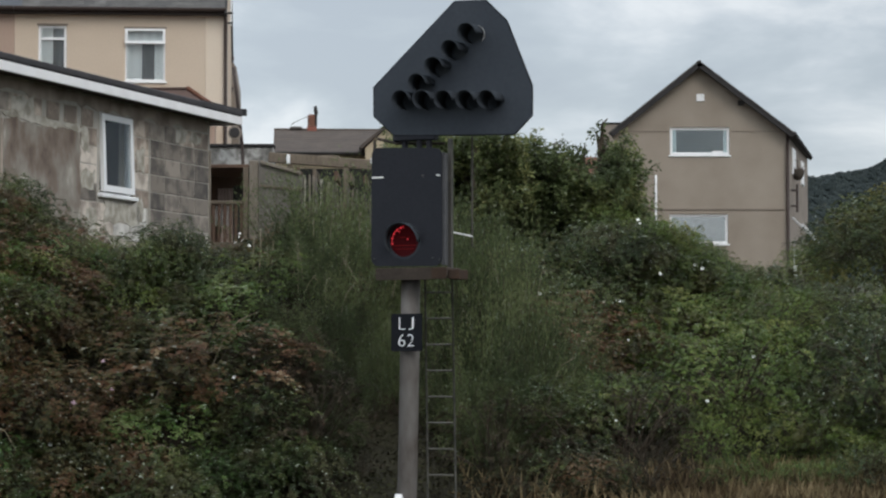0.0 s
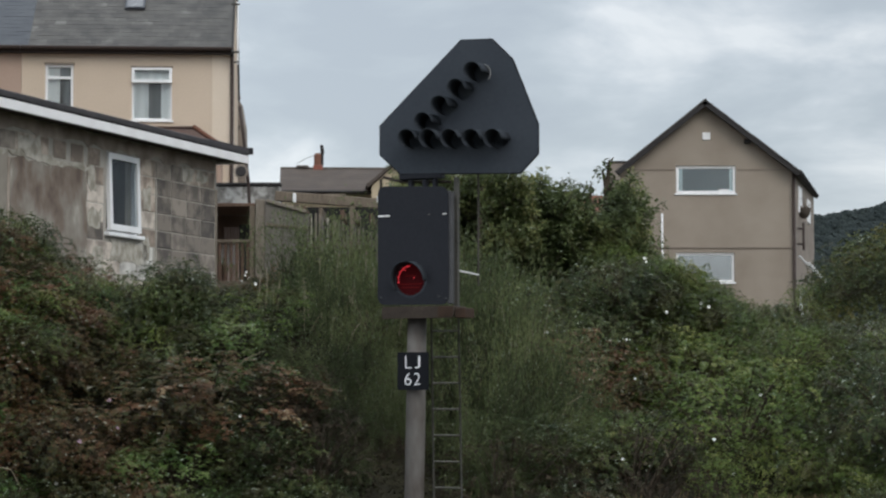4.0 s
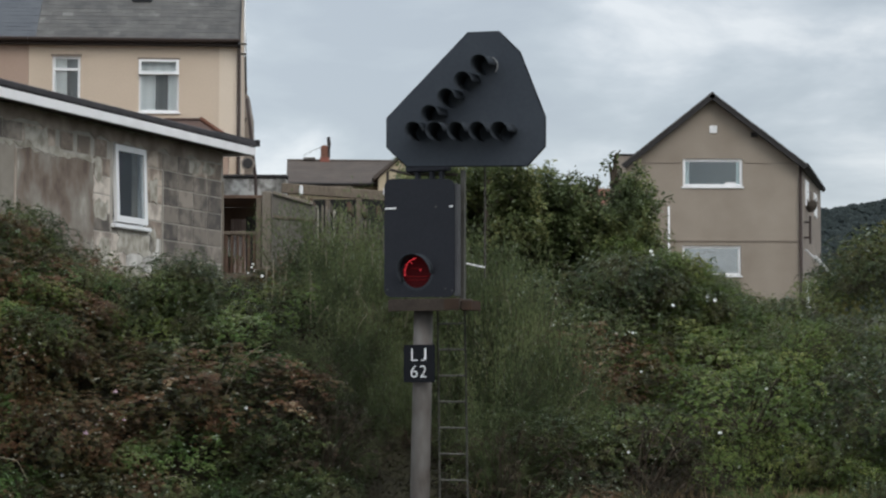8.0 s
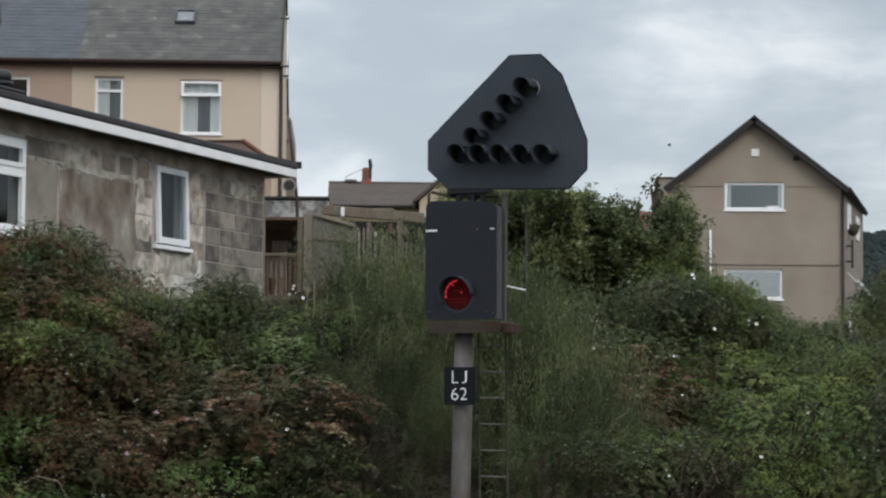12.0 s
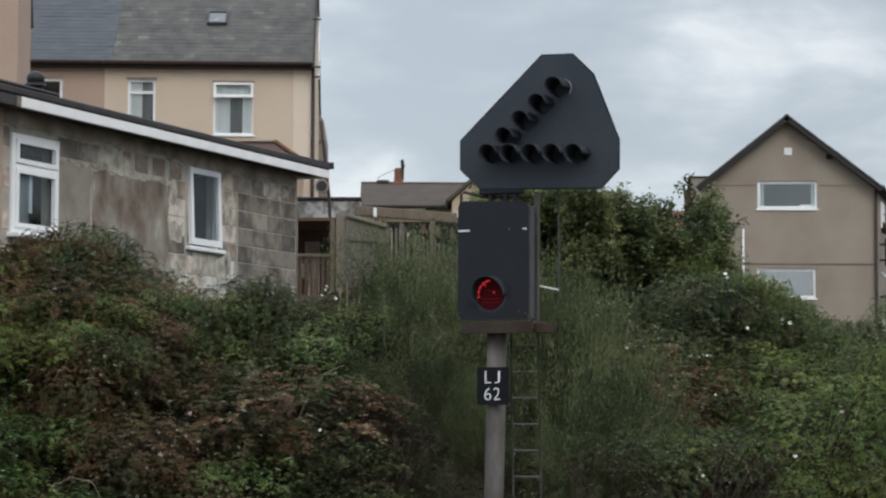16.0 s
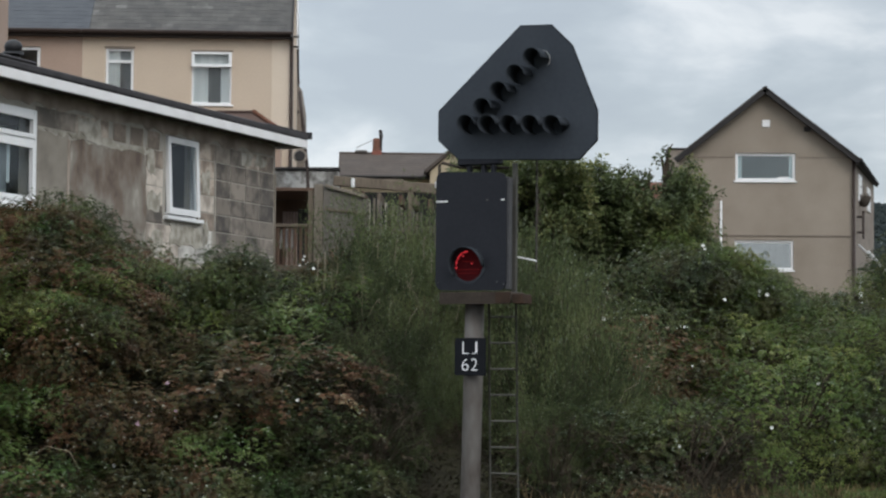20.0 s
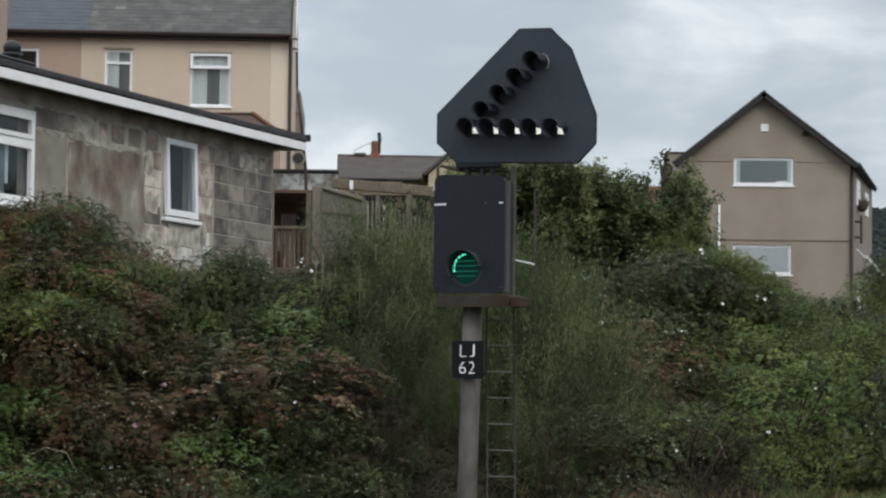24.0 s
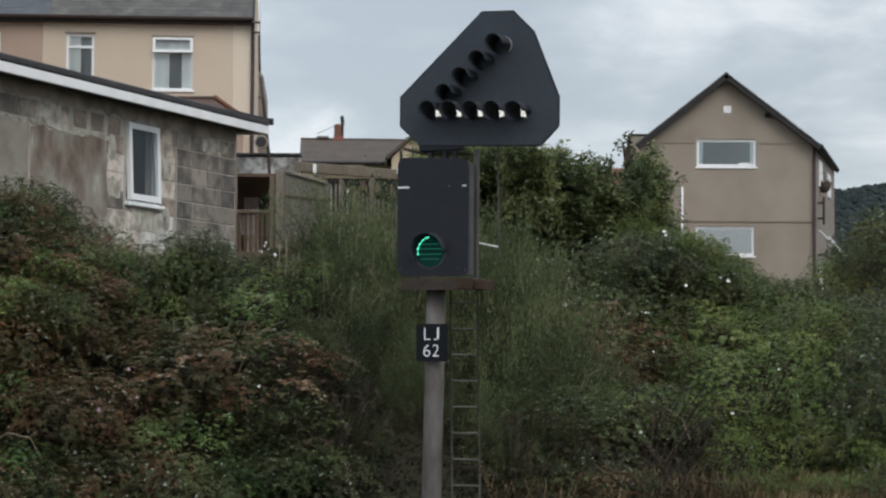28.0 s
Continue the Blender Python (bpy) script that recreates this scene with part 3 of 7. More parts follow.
def ground_height(x, y):
    k = smoothstep(-1.6, 1.2, x)
    return np.interp(y, *LEFT) * (1 - k) + np.interp(y, *RIGHT) * k


def ground():
    xs = np.unique(np.concatenate([np.linspace(-14, 14, 113), -np.geomspace(15, 4500, 24), np.geomspace(15, 4500, 24)]))
    ys = np.unique(np.concatenate([np.linspace(17, 36, 96), np.linspace(37, 100, 40), np.geomspace(105, 5000, 20), np.linspace(-3000, -20, 10), np.linspace(-15, 16.5, 20)]))
    X, Y = np.meshgrid(xs, ys)
    Z = ground_height(X, Y)
    rng = np.random.default_rng(3)
    Z += np.where((abs(X) < 20) & (Y > 18) & (Y < 60), rng.normal(0, 0.03, X.shape), 0)
    nx = len(xs)
    faces = [(r * nx + c, r * nx + c + 1, (r + 1) * nx + c + 1, (r + 1) * nx + c) for r in range(len(ys) - 1) for c in range(nx - 1)]
    me = bpy.data.meshes.new("ground")
    me.from_pydata(np.stack([X, Y, Z], -1).reshape(-1, 3).tolist(), [], faces)
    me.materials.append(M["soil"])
    for p in me.polygons:
        p.use_smooth = True
    tagged(new("ground", me), "dark soil of an overgrown railway bank rising to a terrace", "ground", kind="structure")


ground()


# ---- wooded hill far off ----
def hill():
    rng = np.random.default_rng(11)
    xs, ys = np.linspace(-60, 700, 380), np.linspace(820, 1100, 40)
    X, Y = np.meshgrid(xs, ys)
    ridge = np.interp(xs, (-60, 40, 118, 128, 136, 150, 158, 167, 173, 178, 182, 184.7, 187.5, 190, 193, 200, 300, 500, 700), (20, 40, 67, 70, 72.2, 75.0, 75.7, 77.0, 77.8, 79.4, 80.6, 82.9, 84.0, 83.4, 82.0, 83.5, 94, 105, 90))
    up = np.clip((Y - 820) / 130, 0, 1) ** 0.8
    Z = 8 + (ridge[None, :] - 8) * up * np.where(Y > 960, np.clip(1 - (Y - 960) / 300, 0, 1), 1) + rng.normal(0, 0.2, X.shape)
    nx = len(xs)
    me = bpy.data.meshes.new("hill")
    me.from_pydata(np.stack([X, Y, Z], -1).reshape(-1, 3).tolist(), [], [(r * nx + c, r * nx + c + 1, (r + 1) * nx + c + 1, (r + 1) * nx + c) for r in range(len(ys) - 1) for c in range(nx - 1)])
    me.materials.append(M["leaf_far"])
    tagged(new("hill", me), "distant hill covered in dark woodland", "hill", kind="structure")
    # crowns of the wood
    N = 14000
    cx, cy = rng.uniform(90, 250, N), rng.uniform(822, 975, N)
    rise = np.clip((cy - 820) / 130, 0, 1) ** 0.8 * np.where(cy > 960, np.clip(1 - (cy - 960) / 300, 0, 1), 1)
    cz = 8 + (np.interp(cx, xs, ridge) - 8) * rise + rng.normal(0, 0.3, N)
    R = rng.uniform(0.8, 1.7, N)
    t = (1 + 5 ** 0.5) / 2
    ico = np.array([(-1, t, 0), (1, t, 0), (-1, -t, 0), (1, -t, 0), (0, -1, t), (0, 1, t), (0, -1, -t), (0, 1, -t), (t, 0, -1), (t, 0, 1), (-t, 0, -1), (-t, 0, 1)]) / 1.9
    F = np.array([(0, 11, 5), (0, 5, 1), (0, 1, 7), (0, 7, 10), (0, 10, 11), (1, 5, 9), (5, 11, 4), (11, 10, 2), (10, 7, 6), (7, 1, 8), (3, 9, 4), (3, 4, 2), (3, 2, 6), (3, 6, 8), (3, 8, 9), (4, 9, 5), (2, 4, 11), (6, 2, 10), (8, 6, 7), (9, 8, 1)])
    V = (ico[None] * rng.uniform(0.7, 1.25, (N, 12, 1))) * R[:, None, None] + np.stack([cx, cy, cz + R * 0.1], -1)[:, None]
    me = bpy.data.meshes.new("far_wood")
    me.from_pydata(V.reshape(-1, 3).tolist(), [], (F[None] + 12 * np.arange(N)[:, None, None]).reshape(-1, 3).tolist())
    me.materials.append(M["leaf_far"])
    tagged(new("far_wood", me), "dark green tree crowns, blued for haze, covering the far hillside", "woodland", kind="stuff")


hill()


# ---- block outbuilding with a flat roof ----
# origin at a point of its long wall; local x runs along the wall, away from the eye, local -y is the face
OUT = pose(-3.412, 31.5, 0, 0, 0, 90 - 19.3)
SILL1, SILL2 = (-6.34, -5.34, 4.36, 5.45), (-2.13, -1.22, 4.50, 5.51)


def patch(x0, x1, z0, z1, y, seed):
    """A trowelled patch with a ragged outline."""
    rng = random.Random(seed)
    pts = []
    for (xa, za), (xb, zb) in (((x0, z0), (x1, z0)), ((x1, z0), (x1, z1)), ((x1, z1), (x0, z1)), ((x0, z1), (x0, z0))):
        n = max(3, int(math.hypot(xb - xa, zb - za) / 0.14))
        for k in range(n):
            f = k / n
            pts.append((xa + (xb - xa) * f + rng.uniform(-0.04, 0.04), za + (zb - za) * f + rng.uniform(-0.04, 0.04)))
    return plate_with_holes(pts, [], y, -0.002)


def outbuilding():
    ob = empty("outbuilding", OUT, "flat-roofed outbuilding of weathered concrete blocks with white windows", "outbuilding")
    x0, x1, z0, z1 = -9.5, 1.14, 2.9, 5.70
    part("wall", wall_mesh(x0, x1, z0, z1, 0, 0.2, [SILL1, SILL2]), M["mortar"], ob, "mortar-faced block wall")
    part("wall", boxed(x0, x1, 4.8, 5.0, z0, z1), M["block"], ob)
    part("wall", boxed(x1 - 0.2, x1, 0.2, 4.8, z0, z1), M["block"], ob)
    part("wall", boxed(x0, x0 + 0.2, 0.2, 4.8, z0, z1), M["block"], ob)
    part("wall", boxed(x0 + 0.2, x1 - 0.2, 2.2, 2.3, z0, z1), M["room_dark"], ob, "inner wall coloured dark to look unlit")
    part("roof", boxed(-9.8, 1.46, -0.36, 5.3, 5.788, 5.872, 0.016), M["felt"], ob, "dark felt flat roof")
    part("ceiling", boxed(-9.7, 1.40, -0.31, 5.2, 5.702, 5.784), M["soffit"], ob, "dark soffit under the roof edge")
    part("fascia", boxed(-6.69, 1.43, -0.35, -0.318, 5.665, 5.780, 0.006), M["fascia"], ob, "white painted fascia board")
    part("fascia", boxed(-9.8, -6.78, -0.345, -0.318, 5.665, 5.782, 0.006), M["felt"], ob, "dark felted fascia board")
    part("fascia_end", boxed(-6.776, -6.694, -0.347, -0.318, 5.662, 5.782, 0.006), M["wood_grey"], ob, "bare grey end of the fascia board")
    part("fascia", boxed(1.432, 1.458, -0.35, 5.2, 5.67, 5.782, 0.006), M["fascia"], ob, "white painted fascia board")
    # the lap of felt turned up along the edge, higher towards the nearer end
    part("felt_lap", boxed(-9.8, -5.9, -0.352, 1.0, 5.874, 5.915, 0.015), M["felt"], ob, "thick lap of roofing felt")
    part("felt_lap", boxed(0.2, 1.455, -0.352, 1.0, 5.874, 5.888, 0.005), M["felt"], ob, "lap of roofing felt")
    part("mortar_fillet", boxed(-0.752, -0.722, -0.012, 0.0, 3.0, 5.27, 0.003), M["mortar"], ob, "pale mortar joint between two builds of wall")
    part("corner_trim", boxed(1.115, 1.152, -0.016, 0.03, 3.0, 5.30, 0.006), M["wood_grey"], ob, "pale corner board")
    # smooth and stained cement facing between the windows
    part("cement_patch", patch(-4.55, -2.68, 3.0, 5.215, -0.010, 1), M["render_patch"], ob, "brown streaked and stained cement facing")
    part("cement_patch", patch(-5.33, -4.61, 3.0, 5.235, -0.007, 2), M["render_grey"], ob, "smooth grey cement facing")
    part("cement_ridge", boxed(-4.605, -4.56, -0.014, 0.0, 3.1, 5.20, 0.004), M["render_eave_join"], ob, "dark upright join in the facing")
    part("cement_patch", boxed(-9.4, -6.52, -0.026, -0.002, 3.0, 5.66, 0.008), M["pink"], ob, "smooth pinkish render")
    for k, (xa, xb, za, zb) in enumerate(((-5.30, -4.45, 5.235, 5.275), (-4.50, -2.68, 5.225, 5.285), (-4.42, -3.85, 5.29, 5.50), (-2.66, -2.42, 5.0, 5.28), (-2.62, -2.28, 4.5, 4.75), (-2.5, -2.22, 3.95, 4.3), (-1.14, -0.92, 4.85, 5.15), (-1.16, -0.95, 4.2, 4.5), (-1.9, -1.35, 3.75, 3.95), (0.04, 0.38, 5.33, 5.50), (0.48, 0.80, 5.35, 5.47), (-2.0, -1.0, 4.15, 4.40))):
        part("mortar_smear", patch(xa, xb, za, zb, -0.011, 20 + k), M["pale_smear"], ob, "pale smeared mortar")
    # roof-edge shade is put into this band's own tone
    part("cement_patch", patch(-6.50, 1.05, 5.53, 5.695, -0.009, 3), M["render_eave_join"], ob, "cement band toned for the shade under the roof")
    w1 = window(ob, pose(-6.34, -0.03, 4.36), 1.0, 1.09, 0.062, transom=0.705, sill=0.12, glass="glass_near", curtains=[(0.07, 0.44, 0.07, 0.66, "curtain_dim"), (0.44, 0.50, 0.24, 0.66, "curtain")], label="white plastic window with a top light")
    for xa, xb, za, zb in ((0.062, 0.938, 0.765, 1.03), (0.062, 0.938, 0.062, 0.705)):
        fr = wall_mesh(xa, xb, za, zb, -0.022, 0.028, [(xa + 0.055, xb - 0.055, za + 0.05, zb - 0.05)])
        part("sash", fr, M["upvc"], w1, "white plastic sash")
    part("monitor", boxed(0.10, 0.46, 0.35, 0.41, 0.03, 0.32, 0.02, m=pose(0.02, 0, 0, 0, 6, 0)), M["black_plastic"], w1, "dark screen on the window board")
    part("blind_box", boxed(0.30, 0.52, 0.30, 0.36, 0.585, 0.62, 0.01), M["white"], w1, "white lamp strip")
    # the second window is one sash hung from its top, pushed open at the foot
    wide, high = SILL2[1] - SILL2[0], SILL2[3] - SILL2[2]
    w2 = part("window", wall_mesh(0, wide, 0, high, 0, 0.06, [(0.04, wide - 0.04, 0.04, high - 0.04)]), M["upvc"], ob, "white plastic window frame", pose(SILL2[0], 0.03, SILL2[2]))
    part("sill", boxed(-0.05, wide + 0.05, -0.10, 0.05, -0.055, -0.004, 0.008), M["upvc"], w2)
    hung = pose(0.012, -0.004, 0.995, -2.2)
    sash = part("sash", wall_mesh(0, 0.855, -0.975, 0, -0.05, 0, [(0.075, 0.78, -0.895, -0.075)]), M["upvc"], w2, "white sash pushed open at the foot", hung)
    pane = part("pane", boxed(0.075, 0.78, -0.03, -0.024, -0.895, -0.075), M["glass_near"], sash, "dark window pane")
    pane.visible_shadow = False
    part("vase", tube(bmesh.new(), [(0.30, 0.16, 0.05), (0.30, 0.16, 0.14), (0.30, 0.16, 0.24), (0.31, 0.16, 0.30)], [0.05, 0.07, 0.03, 0.04], 10), M["black_plastic"], w2, "dark vase inside the window")
    bm = bmesh.new()
    for k in range(9):
        q = k * 2.4
        tube(bm, [(0.31, 0.16, 0.28), (0.33 + 0.05 * math.cos(q), 0.16 + 0.04 * math.sin(q), 0.42), (0.34 + 0.10 * math.cos(q), 0.16 + 0.06 * math.sin(q), 0.50 + 0.02 * k)], [0.012, 0.02, 0.006], 5)
    part("house_plant", bm, M["black_plastic"], w2, "dark stems in the vase")
    return ob


def block_pieces(ob):
    """Concrete blocks of the long wall, each one its own piece, proud of the mortar."""
    rng = random.Random(5)
    pitch, course = 0.458, 0.2275
    shapes = {}

    def shape(mt, ln, k):
        key = mt, round(ln, 2), k
        if key not in shapes:
            q = random.Random(k * 7 + int(ln * 100))
            bm = bmesh.new()
            L, H, e = ln - 0.012 - 0.003 * k, 0.214, 0.010
            back = [(-L / 2, 0, -H / 2), (L / 2, 0, -H / 2), (L / 2, 0, H / 2), (-L / 2, 0, H / 2)]
            j = lambda: q.uniform(-0.004, 0.004)
            mid = [(x + j(), -0.003, z + j()) for x, _, z in back]
            top = [(x * (1 - e / L * 2) + j(), -0.006 + j() * 0.4, z * (1 - e / H * 2) + j()) for x, _, z in back]
            rows = [[bm.verts.new(p) for p in r] for r in (back, mid, top)]
            for a, b in zip(rows, rows[1:]):
                for i in range(4):
                    bm.faces.new((a[i], a[(i + 1) % 4], b[(i + 1) % 4], b[i]))
            bm.faces.new(rows[2])
            me = bpy.data.meshes.new("concrete_block")
            bm.to_mesh(me)
            bm.free()
            me.materials.append(M[mt])
            shapes[key] = me
        return shapes[key]

    def batch(x, z):
        if z > 5.29:
            if -4.4 < x < -2.7:
                return "block_brown"
            return rng.choice(("block_brown", "block_brown", "block_mid"))
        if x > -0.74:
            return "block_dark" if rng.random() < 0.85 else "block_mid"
        if -2.3 < x and z < 4.35:
            return rng.choice(("block_pale", "white_block", "block_pale"))
        return rng.choice(("block_pale", "block_brown", "block_pale", "block_dark"))
    clear = [SILL1, SILL2, (-4.60, -2.66, 2.9, 5.23), (-5.34, -4.56, 2.9, 5.24), (-9.5, -6.5, 2.9, 5.8), (-6.5, 1.2, 5.53, 5.8), (-0.76, -0.72, 2.9, 5.28)]

    def free(a, b, z):
        return all(b <= c[0] + 0.012 or a >= c[1] - 0.012 or z + 0.1 <= c[2] + 0.03 or z - 0.1 >= c[3] - 0.03 for c in clear)
    for r in range(10):
        z = 5.29 + course * 0.5 - course * r
        x = -6.5 + (0.5 if r % 2 else 0.02) * pitch
        band = r == 0
        while x < 1.08:
            # the band above the facing has wide pale joints
            wide = 0.33 if band and -4.4 < x < -2.6 else pitch
            done = False
            for ln in (wide, wide * 0.72, wide * 0.5, wide * 0.3):
                if x + ln <= 1.105 and free(x + 0.005, x + ln - 0.005, z):
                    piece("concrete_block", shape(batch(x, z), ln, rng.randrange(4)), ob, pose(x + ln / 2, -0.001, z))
                    x += ln if wide == pitch else ln + 0.11
                    done = True
                    break
            if not done:
                x += 0.03


OUTBUILDING = outbuilding()


def roof_cowl():
    # a black rounded vent cowl standing on the flat roof
    ob = empty("roof_cowl", OUT @ pose(-5.25, 0.35, 5.868), "black rounded vent cowl on the flat roof", "vent cowl")
    bm = tube(bmesh.new(), [(0, 0, 0), (0, 0, 0.26)], 0.085, 12)
    part("stub", bm, M["black_plastic"], ob)
    bm = bmesh.new()
    bmesh.ops.create_uvsphere(bm, u_segments=16, v_segments=10, radius=0.105)
    bmesh.ops.scale(bm, vec=(1, 1, 0.85), verts=bm.verts[:])
    bmesh.ops.translate(bm, vec=(0, 0, 0.33), verts=bm.verts[:])
    part("dome", bm, M["black_plastic"], ob, smooth=True)
    part("rim", tube(bmesh.new(), [(0, 0, 0.245), (0, 0, 0.275)], 0.12, 16), M["black_plastic"], ob)


roof_cowl()


# ---- terraced house behind it, seen from its rear ----
def slate_rows(parent, x0, x1, n_rows, material_of, m, limit, width=0.30, gauge=0.22, rest=None, rest_from=0):
    """Slates lapped course on course up a roof plane: local x along the eave, local y up the slope, z out of it."""
    rng = random.Random(int(x0 * 100) + 7)
    shapes = {}

    def shape(mt):
        if mt not in shapes:
            bm = boxed(-width / 2 + 0.004, width / 2 - 0.004, -0.03, gauge + 0.06, 0, 0.004)
            me = bpy.data.meshes.new("slate")
            bm.to_mesh(me)
            bm.free()
            me.materials.append(M[mt])
            shapes[mt] = me
        return shapes[mt]
    left = bmesh.new()
    made = 0
    for r in range(n_rows):
        x = x0 + (width / 2 if r % 2 else 0)
        while x < x1 - 0.02:
            mt = material_of(x)
            tilt = pose(x + width / 2, r * gauge, 0.006 + rng.uniform(0, 0.003), -1.1 + rng.uniform(-0.3, 0.3), rng.uniform(-0.3, 0.3), rng.uniform(-0.6, 0.6))
            if made < limit and x + width / 2 > rest_from:
                piece("slate", shape(mt), parent, m @ tilt)
                made += 1
            else:
                box(left, -width / 2 + 0.004, width / 2 - 0.004, -0.03, gauge + 0.06, 0, 0.004, m=tilt)
            x += width
    tagged(part("slate_field", left, M[rest or "slate_rest"], parent, m=m), kind="stuff")


TERRACE = pose(-5.68, 65.0, 0, 0, 0, 3.7)


def terrace_house():
    # local x to the left is negative; the right-hand corner is at 0
    ob = empty("terrace_house", TERRACE, "beige rendered terraced house with a grey slate roof", "house")
    W1, W2 = (-5.06, -4.29, 10.36, 11.60), (-2.70, -1.60, 10.08, 11.53)
    part("wall", wall_mesh(-5.70, -0.50, 5.0, 11.98, 0, 0.3, [W1, W2]), M["beige"], ob, "beige rendered wall")
    part("wall", boxed(-0.497, 0, 0, 0.3, 5.0, 11.98), M["beige_light"], ob, "paler rendered corner strip")
    part("wall", boxed(-0.3, 0, 0.3, 11, 5.0, 11.98), M["beige"], ob)
    part("wall", boxed(-5.70, -0.3, 10.7, 11, 5.0, 11.98), M["beige"], ob)
    part("wall", boxed(-5.696, -5.6, 0.3, 10.7, 5.0, 11.98), M["room"], ob)
    part("floor", boxed(-5.6, -0.3, 0.3, 10.7, 9.3, 9.4), M["room"], ob)
    bm = bmesh.new()
    tri = [(-0.28, 0.1, 11.98), (-0.28, 10.9, 11.98), (-0.28, 5.5, 16.1)]
    a = [bm.verts.new(p) for p in tri]
    b = [bm.verts.new((p[0] + 0.28, p[1], p[2])) for p in tri]
    bm.faces.new(a), bm.faces.new(b[::-1])
    for i in range(3):
        bm.faces.new((a[i], b[i], b[(i + 1) % 3], a[(i + 1) % 3]))
    part("gable", bm, M["beige"], ob)
    pitch = 37.0
    slope = 5.75 / math.cos(radians(pitch))
    up = pose(0, -0.25, 12.05, pitch, 0, 0)
    part("roof", boxed(-5.50, 0.06, 0, slope, -0.10, 0.004, m=up), M["slate"], ob, "grey slate roof")
    back = pose(0, 11.25, 12.05, 180 - pitch, 0, 0)
    part("roof", boxed(-5.50, 0.06, 0, slope, 0.02, 0.10, m=back), M["slate"], ob, "grey slate roof")
    part("gutter", tube(bmesh.new(), [(-5.695, -0.31, 12.03), (0.07, -0.31, 12.03)], 0.062, 10), M["brown_pipe"], ob, "dark brown gutter")
    part("fascia", boxed(-5.70, 0.02, -0.22, -0.003, 11.90, 12.02), M["brown_pipe"], ob, "dark brown eaves board")
    part("downpipe", tube(bmesh.new(), [(0.05, -0.07, 5.4), (0.05, -0.07, 12.0)], 0.05, 10), M["brown_pipe"], ob, "dark brown downpipe")
    part("verge", boxed(0.03, 0.09, -0.26, slope, -0.10, 0.03, m=up), M["verge"], ob, "dark verge edge of the roof")
    # rooflight
    rl = part("rooflight", wall_mesh(-0.28, 0.28, -0.30, 0.44, -0.09, 0.0, [(-0.23, 0.23, -0.23, 0.37)]), M["slate_new"], ob, "small roof light", up @ pose(-2.72, 2.46, 0.02, -90, 0, 0))
    part("pane", boxed(-0.23, 0.23, -0.05, -0.04, -0.23, 0.37), M["pale_pane"], rl)
    window(ob, TERRACE_LOCAL(W1), W1[1] - W1[0], W1[3] - W1[2], 0.075, transom=0.84, curtains=[(0.06, 0.40, 0.06, 1.18, "curtain"), (0.40, 0.71, 0.06, 0.84, "grey_cloth"), (0.40, 0.71, 0.84, 1.18, "curtain_dim")], sill=0.06)
    w2 = window(ob, TERRACE_LOCAL(W2), W2[1] - W2[0], W2[3] - W2[2], 0.055, transom=1.03, curtains=[(0.05, 0.46, 0.05, 1.03, "curtain"), (0.80, 1.06, 0.05, 1.03, "curtain"), (0.46, 0.80, 0.05, 1.03, "grey_cloth"), (0.05, 1.06, 1.03, 1.40, "curtain")], sill=0.08)
    part("top_light", wall_mesh(0.0, 1.10, -0.42, 0, -0.05, 0, [(0.075, 1.025, -0.345, -0.06)]), M["upvc"], w2, "white top light pushed open", pose(0, -0.02, 1.44, -9))
    part("lintel", boxed(W2[0] - 0.03, W2[1] + 0.03, -0.03, -0.002, W2[3], W2[3] + 0.05), M["string"], ob)
    part("lintel", boxed(W1[0] - 0.03, W1[1] + 0.03, -0.03, -0.002, W1[3], W1[3] + 0.05), M["string"], ob)
    # lean-to with red hip tiles under the window
    bm = bmesh.new()
    q = [(-3.4, -0.02, 9.86), (-0.98, -0.02, 9.86), (-0.03, -1.9, 9.06), (-3.6, -1.9, 9.06)]
    a = [bm.verts.new(p) for p in q]
    b = [bm.verts.new((p[0], p[1], p[2] - 0.1)) for p in q]
    bm.faces.new(a), bm.faces.new(b[::-1])
    for i in range(4):
        bm.faces.new((a[i], b[i], b[(i + 1) % 4], a[(i + 1) % 4]))
    part("lean_to_roof", bm, M["red_slate"], ob, "red-brown tiled lean-to roof")
    part("lean_to_wall", boxed(-3.4, -0.2, -1.75, -0.01, 5.0, 9.06), M["pink"], ob)
    part("hip_tiles", tube(bmesh.new(), [(-0.98, -0.03, 9.90), (-0.53, -0.95, 9.51), (-0.01, -1.9, 9.09)], 0.06, 8), M["red_tile"], ob, "red clay hip tiles")
    part("ridge_tiles", tube(bmesh.new(), [(-2.0, -0.06, 9.875), (-0.98, -0.06, 9.885)], 0.035, 8), M["red_slate"], ob, "red clay ridge tiles")
    # television mast on the gable
    ae = part("mast", tube(bmesh.new(), [(0.19, 0.4, 11.70), (0.19, 0.4, 13.36), (0.17, 0.4, 13.44)], 0.024, 8), M["white"], ob, "pale aerial mast")
    for z in (11.74, 12.02, 13.36):
        part("bracket", boxed(0.0, 0.24, 0.37, 0.43, z, z + 0.05), M["ladder"], ae)
    part("aerial_rod", tube(bmesh.new(), [(0.11, 0.4, 13.3), (0.12, 0.4, 14.6)], 0.011, 6), M["ladder"], ae)
    slate_rows(ob, -5.48, -0.26, 16, lambda x: "slate", up, 300)
    return ob


def TERRACE_LOCAL(w):
    return pose(w[0], 0.03, w[2])


terrace_house()


